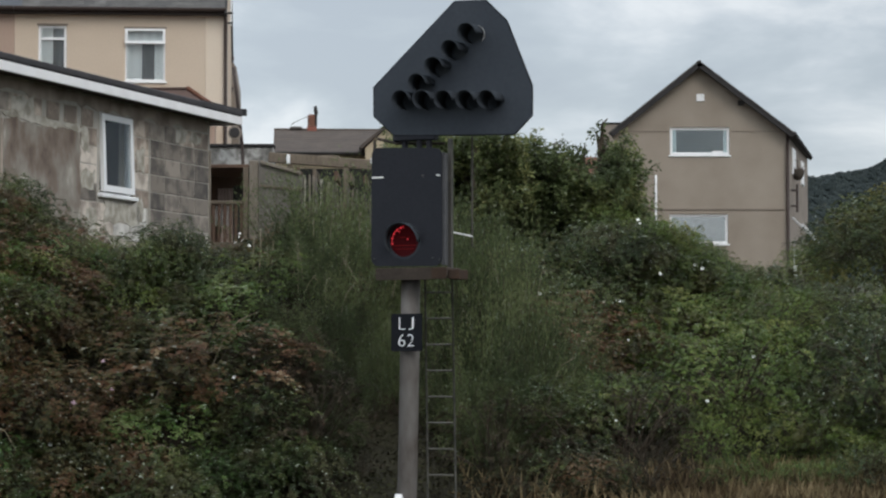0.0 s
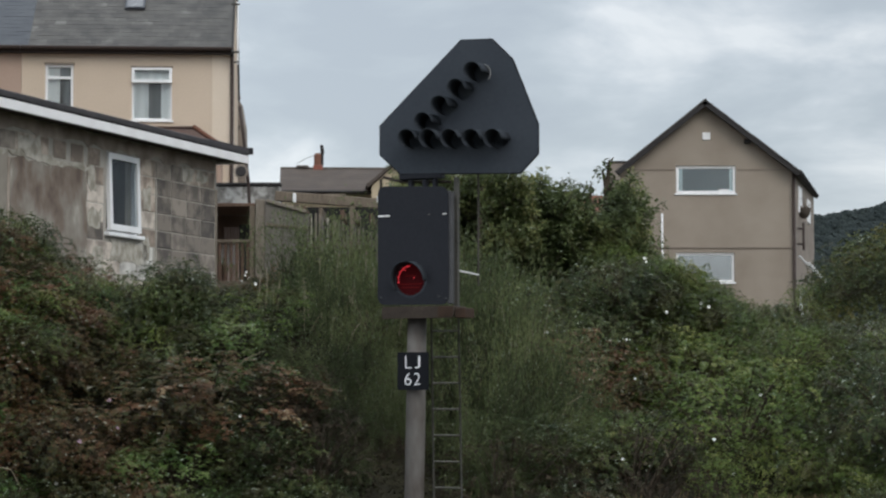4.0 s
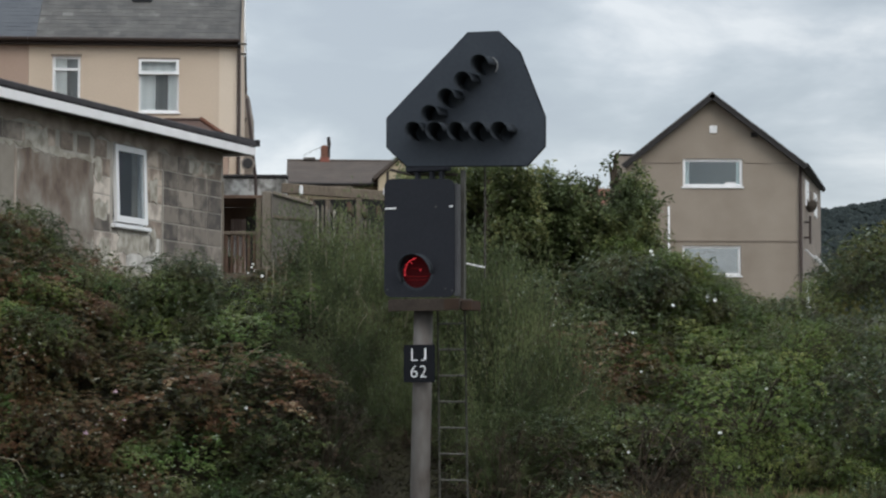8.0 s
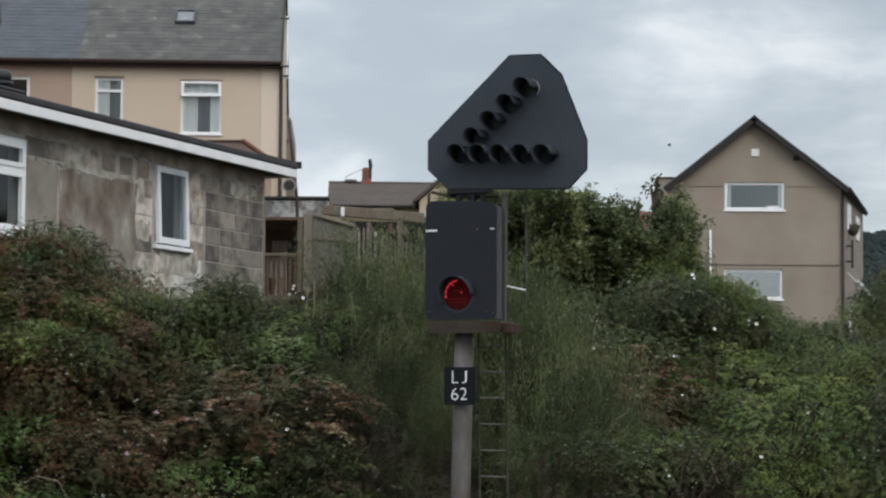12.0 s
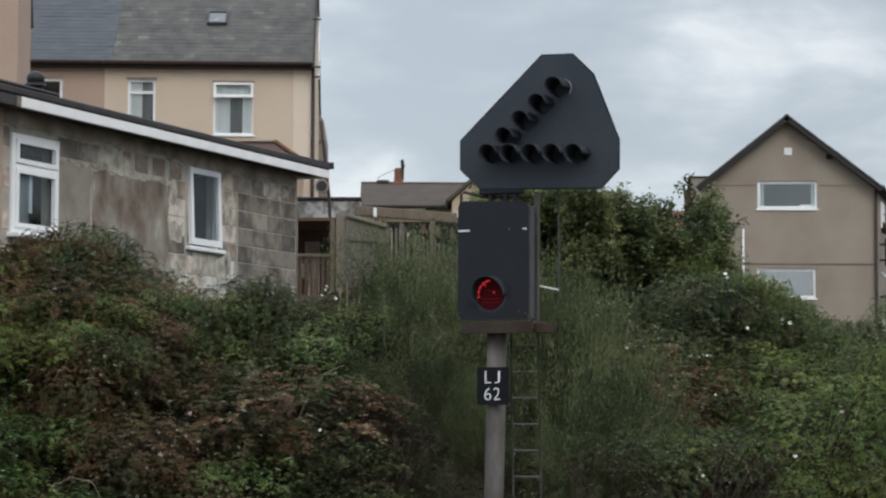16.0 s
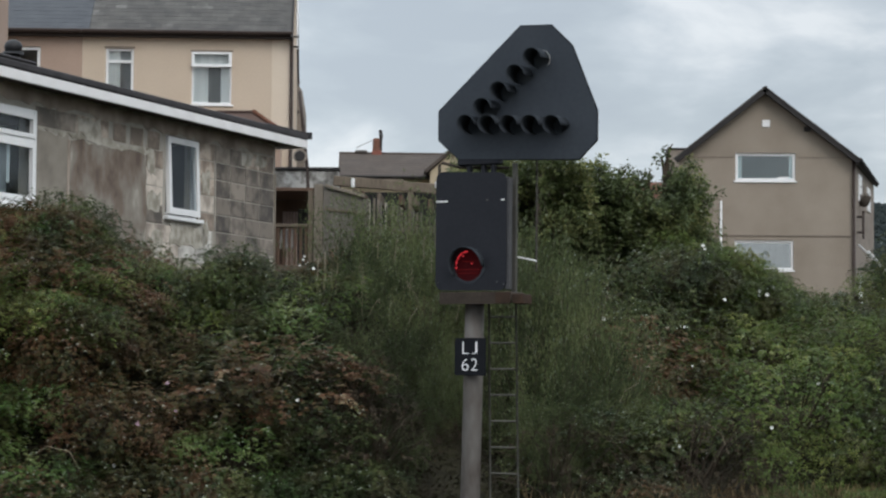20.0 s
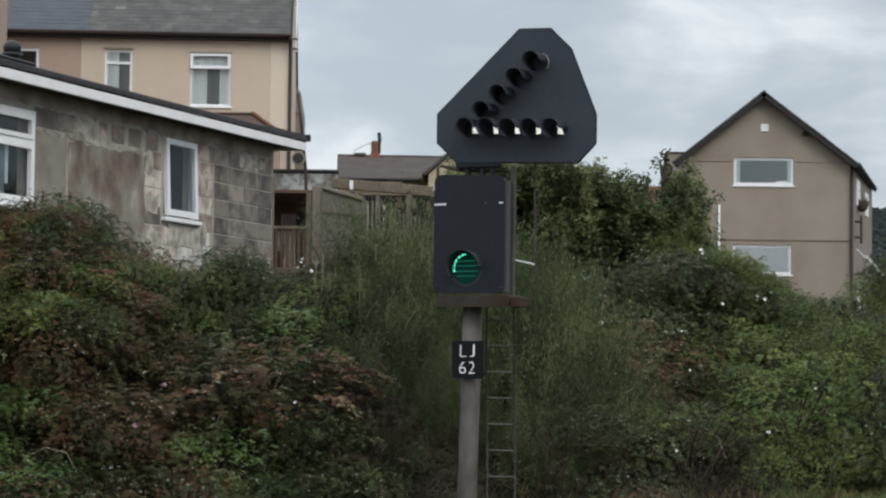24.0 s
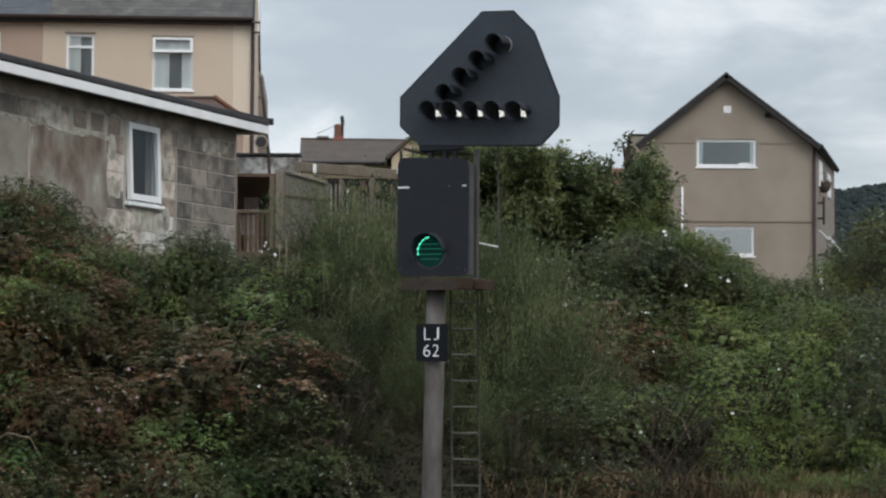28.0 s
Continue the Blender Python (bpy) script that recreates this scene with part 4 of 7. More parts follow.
def terrace_neighbour():
    ob = empty("terrace_house", TERRACE @ pose(-5.705, 0, 0), "pinkish brown rendered terraced house with smooth slate roof", "house")
    W = (-2.36, -1.14, 10.2, 11.62)
    part("wall", wall_mesh(-7.0, 0, 5.0, 11.98, 0, 0.3, [W]), M["pink"], ob, "pinkish brown rendered wall")
    part("wall", boxed(-7.0, -6.7, 0.3, 11, 5.0, 11.98), M["pink"], ob)
    part("wall", boxed(-6.7, -0.01, 10.7, 11, 5.0, 11.98), M["pink"], ob)
    part("wall", boxed(-6.7, -0.01, 3, 3.1, 5.0, 11.98), M["room"], ob)
    window(ob, pose(W[0], 0.06, W[2]), 1.22, 1.42, 0.09, mullions=[(0.55, 0.09, 1.33)], sill=0.06, glass="glass", label="white framed window with dark panes")
    pitch = 37.0
    slope = 5.75 / math.cos(radians(pitch))
    up = pose(0, -0.25, 12.05, pitch, 0, 0)
    part("roof", boxed(-7.0, 0.2, 0, slope, -0.10, 0.004, m=up), M["slate_new"], ob, "smooth blue-grey slate roof")
    part("roof", boxed(-7.0, 0.2, 0, slope, 0.02, 0.10, m=pose(0, 11.25, 12.05, 180 - pitch, 0, 0)), M["slate_new"], ob)
    part("gutter", tube(bmesh.new(), [(-7.0, -0.31, 12.03), (-0.004, -0.31, 12.03)], 0.062, 10), M["brown_pipe"], ob, "dark brown gutter")
    part("fascia", boxed(-7.0, -0.004, -0.22, -0.003, 11.90, 12.02), M["brown_pipe"], ob)
    slate_rows(ob, -4.0, -0.05, 16, lambda x: "slate_new", up, 150, rest="slate_new")


terrace_neighbour()


def near_gable_house():
    # the edge of a nearer house beside the outbuilding; its verge comes down out of view
    ob = empty("house", pose(-10.67, 50, 0, 0, 0, 9.8), "beige rendered house seen at its corner", "house")
    part("wall", boxed(-6, 0, 0, 0.25, 4.4, 13.5), M["pink"], ob, "brownish rendered end wall")
    part("wall", boxed(-0.25, 0, 0.253, 8, 4.4, 13.5), M["pink"], ob, "brownish rendered wall")
    part("wall", boxed(-6, -0.25, 7.75, 8, 4.4, 13.5), M["beige"], ob)
    part("bargeboard", boxed(-0.05, 0.07, 7.8, 8.1, 11.9, 13.6, 0.01, m=pose(0.0, 0, 0.0, 0, -3, 0) @ pose(0.62, 0, 0)), M["brown_pipe"], ob, "dark brown bargeboard")
    part("roof", boxed(-6.2, 0.1, -0.3, 8.3, 13.5, 13.7), M["slate"], ob)


near_gable_house()


def side_stack():
    # tapering chimney breast of the next house along, beyond the gable
    ob = empty("chimney_breast", pose(-6.05, 76, 0), "tapering grey-brown chimney breast of a house behind", "chimney")
    bm = bmesh.new()
    prof = [(-1.0, 5.5), (-0.02, 5.5), (-0.10, 9.4), (-0.14, 11.2), (-0.28, 12.0), (-1.0, 12.0)]
    a = [bm.verts.new((x, 0, z)) for x, z in prof]
    b = [bm.verts.new((x, 1.2, z)) for x, z in prof]
    bm.faces.new(a), bm.faces.new(b[::-1])
    for i in range(len(a)):
        bm.faces.new((a[i], b[i], b[(i + 1) % len(a)], a[(i + 1) % len(a)]))
    bmesh.ops.recalc_face_normals(bm, faces=bm.faces[:])
    part("breast", bm, M["stack"], ob)
    part("chimney_shaft", boxed(-0.9, -0.36, 0.2, 0.9, 12.0, 12.16, 0.02), M["stack"], ob, "weathered red brick stack")
    part("pot", tube(bmesh.new(), [(-0.42, 0.5, 12.16), (-0.42, 0.5, 12.32)], [0.12, 0.10], 10), M["red_tile"], ob)
    part("arch", tube(bmesh.new(), [(-0.36, -0.03, 10.4), (-0.42, -0.04, 10.6), (-0.38, -0.04, 11.0), (-0.3, -0.03, 11.2)], 0.05, 6), M["verge"], ob)


side_stack()


def service_pole():
    # dark leaning pipe with a small box, and a round fitting by the roof's far corner
    ob = empty("soil_pipe", pose(-2.93, 36.6, 0), "dark vent pipe with a small box on it", "pipe")
    part("pipe", tube(bmesh.new(), [(0.10, 0, 4.0), (0.02, 0, 5.75), (-0.07, 0, 6.55), (-0.12, 0, 6.95)], 0.026, 8), M["brown_pipe"], ob)
    part("junction_box", boxed(-0.03, 0.09, -0.06, 0.06, 6.20, 6.30, 0.008), M["black_plastic"], ob)
    ob = empty("extractor_fan", pose(-3.02, 36.6, 5.93), "round dark extractor fan cowl on a wall", "fan")
    part("cowl", tube(bmesh.new(), [(0, 0, 0), (0, -0.08, 0)], [0.11, 0.105], 18), M["stack"], ob)
    part("grille", tube(bmesh.new(), [(0, -0.075, 0), (0, -0.10, 0)], [0.085, 0.07], 18), M["verge"], ob)


service_pole()


# ---- garden wall, covered deck and fence beside the outbuilding ----
def parapet_wall():
    ob = empty("garden_wall", pose(-3.6, 36.9, 0), "old garden wall with peeling whitewash", "wall")
    part("wall", boxed(0, 1.16, 0, 0.25, 3.0, 5.74, 0.02), M["old_wall"], ob, "peeling whitewashed wall")
    part("coping", boxed(-0.03, 1.17, -0.03, 0.28, 5.742, 5.79, 0.01), M["verge"], ob, "thin dark coping")


parapet_wall()


def deck():
    ob = empty("covered_deck", pose(-3.16, 34.2, 0), "dark brown timber deck with a balustrade under a low roof", "deck")
    part("roof_beam", boxed(-0.05, 0.60, -0.06, 0.04, 5.135, 5.235, 0.008, m=pose(0, 0, 0, 0, -6.0, 0) @ pose(-0.545, 0, 0.01)), M["wood_brown"], ob, "weathered timber beam rising to the post")
    part("roof_board", boxed(-0.60, 0.545, 0.05, 1.745, 5.20, 5.25, 0.004), M["wood_dark"], ob)
    part("back_wall", boxed(-0.6, 0.66, 1.75, 1.8, 3.9, 5.20), M["wood_dark"], ob, "dark red-brown timber back wall")
    for i in range(5):
        part("wall_board", boxed(-0.06 + 0.05 * i, -0.018 + 0.05 * i, 1.70, 1.73, 4.20, 5.02, 0.004), M["wood_pink"], ob, "pale pinkish board")
    part("doorway", boxed(0.17, 0.345, 1.69, 1.74, 4.12, 5.06, 0.01), M["verge"], ob, "dark doorway")
    part("post", boxed(0.462, 0.545, -0.05, 0.04, 3.2, 5.20, 0.006), M["wood_brown"], ob, "brown inner post")
    part("post", boxed(0.55, 0.685, -0.09, 0.03, 3.2, 5.295, 0.010), M["wood_grey"], ob, "pale weathered corner post")
    part("floor", boxed(-0.15, 0.60, 0.0, 1.75, 4.02, 4.10), M["wood_dark"], ob)
    part("handrail", boxed(-0.12, 0.46, -0.04, 0.04, 4.665, 4.715, 0.008), M["wood_brown"], ob, "brown timber handrail")
    part("rail", boxed(-0.12, 0.46, -0.035, 0.03, 4.03, 4.115, 0.006), M["wood_brown"], ob)
    for i in range(7):
        x = -0.07 + 0.081 * i
        part("baluster", boxed(x, x + 0.042, -0.02, 0.02, 4.115, 4.665, 0.004), M["wood_dark"], ob)
    for i in range(3):
        part("white_board", boxed(0.055 + 0.082 * i, 0.093 + 0.082 * i, 0.05, 0.07, 4.36, 4.64, 0.004), M["fascia"], ob, "pale board behind the balusters")
    part("skirt", boxed(-0.12, 0.46, -0.03, 0.0, 3.6, 4.03), M["wood_dark"], ob)


deck()


def fence():
    ob = empty("fence", pose(-2.47, 34.1, 0), "weathered grey garden fence with broken slats", "fence")
    bm = bmesh.new()
    pts = [(0.0, 3.2), (0.66, 3.2), (0.66, 5.07), (0.0, 5.25)]
    a, b = [bm.verts.new((x, 0.0, z)) for x, z in pts], [bm.verts.new((x, 0.03, z)) for x, z in pts]
    bm.faces.new(a), bm.faces.new(b[::-1])
    for i in range(4):
        bm.faces.new((a[i], b[i], b[(i + 1) % 4], a[(i + 1) % 4]))
    bmesh.ops.recalc_face_normals(bm, faces=bm.faces[:])
    part("panel", bm, M["panel"], ob, "grey boarded panel with a sloping top")
    part("cap_rail", boxed(0.02, 0.62, -0.05, 0.05, -0.02, 0.025, 0.006, m=pose(0, 0, 5.275, 0, 15.6, 0)), M["wood_grey"], ob, "sloping pale cap rail")
    part("batten", boxed(0.02, 0.64, -0.02, 0.0, -0.02, 0.02, 0.004, m=pose(0, 0, 4.93, 0, 6, 0)), M["wood_brown"], ob)
    rng = random.Random(9)
    for i in range(20):
        x = 0.665 + 0.052 * i
        tall = 5.085 - 0.016 * i + rng.uniform(-0.04, 0.03)
        low = 3.2 if i not in (0, 4) else 4.1
        mt = "wood_silver" if i in (0, 4) else ("wood_grey" if i in (1, 2, 6, 9, 13) else "panel")
        part("slat", boxed(x, x + rng.uniform(0.030, 0.046), 0, 0.018, low, tall, 0.003, m=pose(0, 0, 0, 0, rng.uniform(-0.4, 0.4), 0)), M[mt], ob)
    part("rail", boxed(0.62, 1.75, 0.02, 0.06, 4.6, 4.68), M["wood_brown"], ob)


fence()


def pergola():
    ob = empty("pergola", pose(-2.42, 35.4, 0), "weathered timber pergola with dark rafters", "pergola")
    part("beam", boxed(0, 1.75, 0, 0.08, 5.335, 5.485, 0.010, m=pose(0, 0, 0, 0, 4.4, 0) @ pose(-0.42, 0, 0.03)), M["wood_brown"], ob, "long weathered beam sloping down")
    part("beam", boxed(0.3, 2.0, 1.0, 1.08, 5.44, 5.52, 0.006, m=pose(0, 0, 0, 0, 1.5, 0)), M["wood_grey"], ob, "long weathered beam")
    part("lintel", boxed(0.75, 1.05, 0.2, 0.26, 5.36, 5.50, 0.006), M["wood_brown"], ob)
    for i, x in enumerate((0.40, 0.66, 0.98, 1.20, 1.42, 1.66)):
        part("rafter", boxed(x, x + 0.06, -0.02, 1.15, 5.16 - 0.03 * i, 5.30 - 0.03 * i, 0.005), M["wood_brown"] if i % 2 else M["wood_dark"], ob)
    for x in (0.28, 1.12, 1.62):
        part("post", boxed(x, x + 0.08, 0.0, 0.08, 3.2, 5.33, 0.006), M["wood_brown"], ob)
    part("cap", boxed(0.272, 0.325, -0.10, -0.03, 5.345, 5.485, 0.010), M["white"], ob, "white plastic post cap")
    # added dark sheet stands in for the shade under the beams
    part("back_board", boxed(0.25, 2.0, 1.2, 1.24, 3.6, 5.38), M["verge"], ob, "dark sheet for the shaded void under the pergola")


pergola()


# ---- house with a brown tiled roof and chimney ----
def tiled_house():
    ob = empty("tiled_house", pose(-5.64, 85, 0.14, 0, 0, 3.4), "low house with a brown tiled roof and red chimney", "house")
    part("wall", boxed(0.1, 3.9, 0.5, 7.3, 4.86, 9.7), M["cream"], ob, "cream rendered wall")
    pitch = 17.0
    up = pose(0, 0, 9.72, pitch, 0, 0)
    part("roof", boxed(0, 4.4, 0, 4.1, -0.08, 0, m=up), M["brown_tile"], ob, "brown tiled roof")
    part("roof", boxed(0, 4.4, 0, 4.1, 0, 0.08, m=pose(0, 7.84, 9.72, 180 - pitch, 0, 0)), M["brown_tile"], ob)
    for r in range(12):
        part("tile_course", boxed(0.0, 4.4, 0.0, 0.37, 0.0, 0.028, 0.006, m=up @ pose(0, 0.335 * r, 0.022, -3)), M["brown_tile"], ob)
    part("ridge_tiles", tube(bmesh.new(), [(0, 3.92, 10.95), (4.4, 3.92, 10.95)], 0.07, 8), M["brown_tile"], ob)
    part("gutter", tube(bmesh.new(), [(0, -0.06, 9.74), (4.4, -0.06, 9.74)], 0.05, 8), M["verge"], ob)
    part("flashing", boxed(0.60, 1.06, 3.80, 4.0, 10.98, 11.08, 0.02), M["galv"], ob, "pale lead saddle on the ridge")
    st = part("chimney", boxed(1.24, 1.60, 3.75, 4.15, 10.7, 11.08, 0.02), M["brick_red"], ob, "red brick chimney")
    part("pot", tube(bmesh.new(), [(1.395, 3.9, 11.08), (1.395, 3.9, 11.16), (1.395, 3.9, 11.46), (1.395, 3.9, 11.54)], [0.16, 0.135, 0.14, 0.10], 14), M["red_tile"], st, "red clay pot")
    part("cowl", tube(bmesh.new(), [(1.57, 3.9, 11.08), (1.57, 3.9, 11.46), (1.575, 3.9, 11.60), (1.545, 3.9, 11.86)], [0.05, 0.05, 0.075, 0.06], 8), [M["verge"]], st, "dark metal flue cowl")
    part("aerial", tube(bmesh.new(), [(1.35, 3.9, 11.5), (1.0, 3.9, 11.36), (0.62, 3.9, 11.16)], 0.010, 5), M["ladder"], st, "thin sagging wire")
    # front gable
    g = bmesh.new()
    pts = [(3.30, 8.4), (4.90, 8.4), (4.90, 9.92), (4.07, 10.62), (3.30, 9.92)]
    a = [g.verts.new((x, -0.6, z)) for x, z in pts]
    b = [g.verts.new((x, 3.0, z)) for x, z in pts]
    g.faces.new(a), g.faces.new(b[::-1])
    for i in range(5):
        g.faces.new((a[i], b[i], b[(i + 1) % 5], a[(i + 1) % 5]))
    bmesh.ops.recalc_face_normals(g, faces=g.faces[:])
    part("gable_wall", g, M["cream"], ob, "cream rendered gable")
    for s, x in ((1, 3.16), (-1, 4.98)):
        ln = math.hypot(0.91, 0.78)
        part("gable_roof", boxed(0, ln, -0.75, 3.0, 0, 0.11, m=pose(x, 0, 9.86, 0, -40.6 if s > 0 else -139.4, 0) @ (pose(0, 0, 0) if s > 0 else pose(0, 0, -0.11))), M["brown_tile"], ob)


tiled_house()


def red_roof_house():
    ob = empty("red_roofed_house", pose(4.2, 66, 0), "small house with a red tiled roof behind the trees", "house")
    part("wall", boxed(0, 0.9, 0.3, 5.5, 4.5, 6.64), M["cream"], ob)
    up = pose(0, 0, 6.56, 30)
    part("roof", boxed(-0.2, 1.05, 0, 3.4, 0, 0.1, m=up), M["red_tile"], ob, "red tiled roof")
    part("roof", boxed(-0.2, 1.05, 0, 3.4, -0.1, 0, m=pose(0, 5.89, 6.56, 150)), M["red_tile"], ob)


red_roof_house()


# ---- pebbledashed gable house ----
def gable_house():
    ob = empty("gable_house", pose(8.55, 75, 0, 0, 0, 0), "taupe pebbledashed house with a steep gable and white windows", "house")
    back = Vector((1.94, 8.3, 0))
    skew = Matrix.Identity(4)
    skew[0][1] = back.x / back.y
    U, D = (-0.945, 0.945, 8.94, 9.82), (-0.97, 0.88, 6.12, 7.06)
    wall = wall_mesh(-2.72, 2.80, 4.6, 9.66, 0, 0.25, [(U[0], U[1], U[2], 9.66), D])
    # openings reach past the eaves line only below it; the gable above is a prism
    part("wall", wall_upper(wall, U), M["taupe"], ob, "taupe pebbledash wall")
    part("wall", boxed(2.55, 2.80, 0.25, 8.3, 4.6, 9.55, m=skew), M["stack"], ob, "greyish rendered side wall")
    part("wall", boxed(-2.72, -2.47, 0.25, 8.3, 4.6, 9.55, m=skew), M["taupe"], ob)
    part("wall", boxed(-2.47, 2.55, 8.05, 8.3, 4.6, 9.55, m=skew), M["taupe"], ob)
    part("floor", boxed(-2.47, 2.55, 0.25, 8.0, 7.4, 7.5, m=skew), M["room"], ob)
    # side returns beside the upper window, then the triangle above
    apex = (-0.04, 11.89)
    for s, (ex, ez) in ((1, (2.94, 9.62)), (-1, (-2.86, 9.64))):
        run, rise = abs(ex - apex[0]), apex[1] - ez
        ang, ln = math.degrees(math.atan2(rise, run)), math.hypot(rise, run) + 0.02
        a = pose(apex[0], -0.30, apex[1], 0, ang if s > 0 else 180 - ang, 0)
        side = boxed(0, ln, 0, 9.1, -0.13, -0.02) if s > 0 else boxed(0, ln, 0, 9.1, 0.02, 0.13)
        bmesh.ops.transform(side, matrix=skew @ a, verts=side.verts[:])
        part("roof", side, M["slate"], ob, "dark slate roof")
        v = boxed(0, ln + 0.02, -0.05, 0.03, -0.17, 0.0, 0.008) if s > 0 else boxed(0, ln + 0.02, -0.05, 0.03, 0.0, 0.17, 0.008)
        bmesh.ops.transform(v, matrix=a, verts=v.verts[:])
        part("bargeboard", v, M["verge"], ob, "dark bargeboard")
        # slate ends that overhang the board unevenly
        rng = random.Random(3 + s)
        for k in range(12):
            d = ln * (k + 0.5) / 12
            e = boxed(d - ln / 25, d + ln / 25, -0.075, 0.1, -0.02, 0.012 + rng.uniform(0, 0.014)) if s > 0 else boxed(d - ln / 25, d + ln / 25, -0.075, 0.1, -0.012 - rng.uniform(0, 0.014), 0.02)
            bmesh.ops.transform(e, matrix=a, verts=e.verts[:])
            part("verge_slate", e, M["slate"], ob)
    part("finial", boxed(-0.10, 0.03, -0.36, 0.2, 11.80, 11.915, 0.03), M["verge"], ob)
    part("purlin_end", boxed(1.22, 1.42, -0.16, 0.0, 10.52, 10.66, 0.01), M["verge"], ob, "dark purlin end")
    part("string_course", boxed(-2.60, U[0] - 0.06, -0.018, -0.002, 9.675, 9.705, 0.004), M["string"], ob)
    part("string_course", boxed(U[1] + 0.06, 2.62, -0.018, -0.002, 9.675, 9.705, 0.004), M["string"], ob)
    part("string_course", boxed(-2.72, 2.78, -0.03, -0.002, 7.19, 7.235, 0.004), M["string"], ob)
    part("vent", boxed(-0.10, 0.15, -0.03, -0.003, 10.64, 10.88, 0.012), M["white"], ob, "white square wall vent")
    window(ob, pose(U[0], 0.05, U[2]), U[1] - U[0], U[3] - U[2], 0.085, sill=0.09, glass="glass_sky",
           curtains=[(0.05, 0.21, 0.06, 0.84, "curtain"), (1.70, 1.84, 0.06, 0.84, "curtain"), (0.21, 1.70, 0.06, 0.84, "pane_backing")])
    window(ob, pose(D[0], 0.05, D[2]), D[1] - D[0], D[3] - D[2], 0.075, sill=0.09, glass="glass_pale", curtains=[(0.06, 1.80, 0.06, 0.88, "pane_backing")])
    part("towel", boxed(0.40, 0.74, 0.06, 0.085, 9.02, 9.08, 0.01), M["white"], ob, "white cloth on the window board")
    part("flue", tube(bmesh.new(), [(-1.40, -0.05, 5.4), (-1.40, -0.05, 8.30)], 0.035, 8), M["white"], ob, "white plastic pipe")
    part("downpipe", tube(bmesh.new(), [(2.775, -0.08, 4.7), (2.775, -0.08, 9.6)], 0.052, 10), M["brown_pipe"], ob, "dark brown downpipe")
    part("gutter", tube(bmesh.new(), [(2.95, -0.3, 9.60), (2.95 + back.x, 8.5, 9.60)], 0.07, 8), M["verge"], ob)
    # fittings on the side wall, seen edge on
    for k, (y, z, h) in enumerate([(1.6, 8.9, 0.85), (5.2, 8.8, 0.8), (1.7, 5.6, 0.9)]):
        part("side_window", boxed(2.79, 2.84, y, y + 1.1, z - h / 2, z + h / 2, 0.008, m=skew), M["upvc"], ob, "white window on the side wall")
    bowl = bmesh.new()
    bmesh.ops.create_uvsphere(bowl, u_segments=16, v_segments=10, radius=0.215)
    bmesh.ops.bisect_plane(bowl, geom=bowl.verts[:] + bowl.edges[:] + bowl.faces[:], plane_co=(0, 0, 0.02), plane_no=(0, 0, 1), clear_outer=True)
    bmesh.ops.holes_fill(bowl, edges=bowl.edges[:])
    bmesh.ops.scale(bowl, vec=(1, 1, 1.5), verts=bowl.verts[:])
    bmesh.ops.translate(bowl, vec=(3.42, 2.0, 8.60), verts=bowl.verts[:])
    bk = part("hanging_basket", bowl, M["soffit"], ob, "brown hanging basket on a wall bracket")
    part("bracket", tube(bmesh.new(), [(3.27, 2.0, 8.95), (3.42, 2.0, 8.93), (3.42, 2.0, 8.62)], 0.012, 6), M["verge"], bk)
    rq = random.Random(4)
    twig = bmesh.new()
    for k in range(14):
        q = rq.uniform(0, 6.28)
        tube(twig, [(3.42 + 0.12 * math.cos(q), 2.0 + 0.12 * math.sin(q), 8.62), (3.42 + 0.2 * math.cos(q), 2.0 + 0.2 * math.sin(q), 8.62 + rq.uniform(0.02, 0.14))], [0.02, 0.008], 5)
    part("dry_plant", twig, M["bark"], bk, "withered plant")
    part("pipe_bracket", tube(bmesh.new(), [(2.9, 1.0, 7.9), (3.25, 1.2, 7.9)], 0.04, 6), M["brown_pipe"], ob)
    part("pipe_bracket", tube(bmesh.new(), [(2.9, 1.0, 7.4), (3.25, 1.2, 7.4)], 0.04, 6), M["brown_pipe"], ob)
    part("vent_pipe", tube(bmesh.new(), [(3.27, 1.2, 7.2), (3.27, 1.2, 8.1)], 0.04, 6), M["brown_pipe"], ob)
    part("awning_strut", tube(bmesh.new(), [(2.95, 0.1, 6.95), (3.75, -0.2, 6.1)], 0.035, 6), M["white"], ob, "white slanting strut")
    part("awning_strut", tube(bmesh.new(), [(3.25, 0.1, 6.75), (3.78, -0.2, 6.12)], 0.03, 6), M["white"], ob, "white slanting strut")
    # stub of another roof behind the left eave
    ob2 = empty("chimney", pose(5.85, 80, 0), "grey rendered chimney behind the gable house", "chimney")
    part("chimney_shaft", boxed(0, 0.8, 0, 0.6, 7.0, 10.42, 0.02), M["stack"], ob2)
    part("coping", boxed(-0.04, 0.84, -0.04, 0.64, 10.422, 10.48, 0.02), M["verge"], ob2)


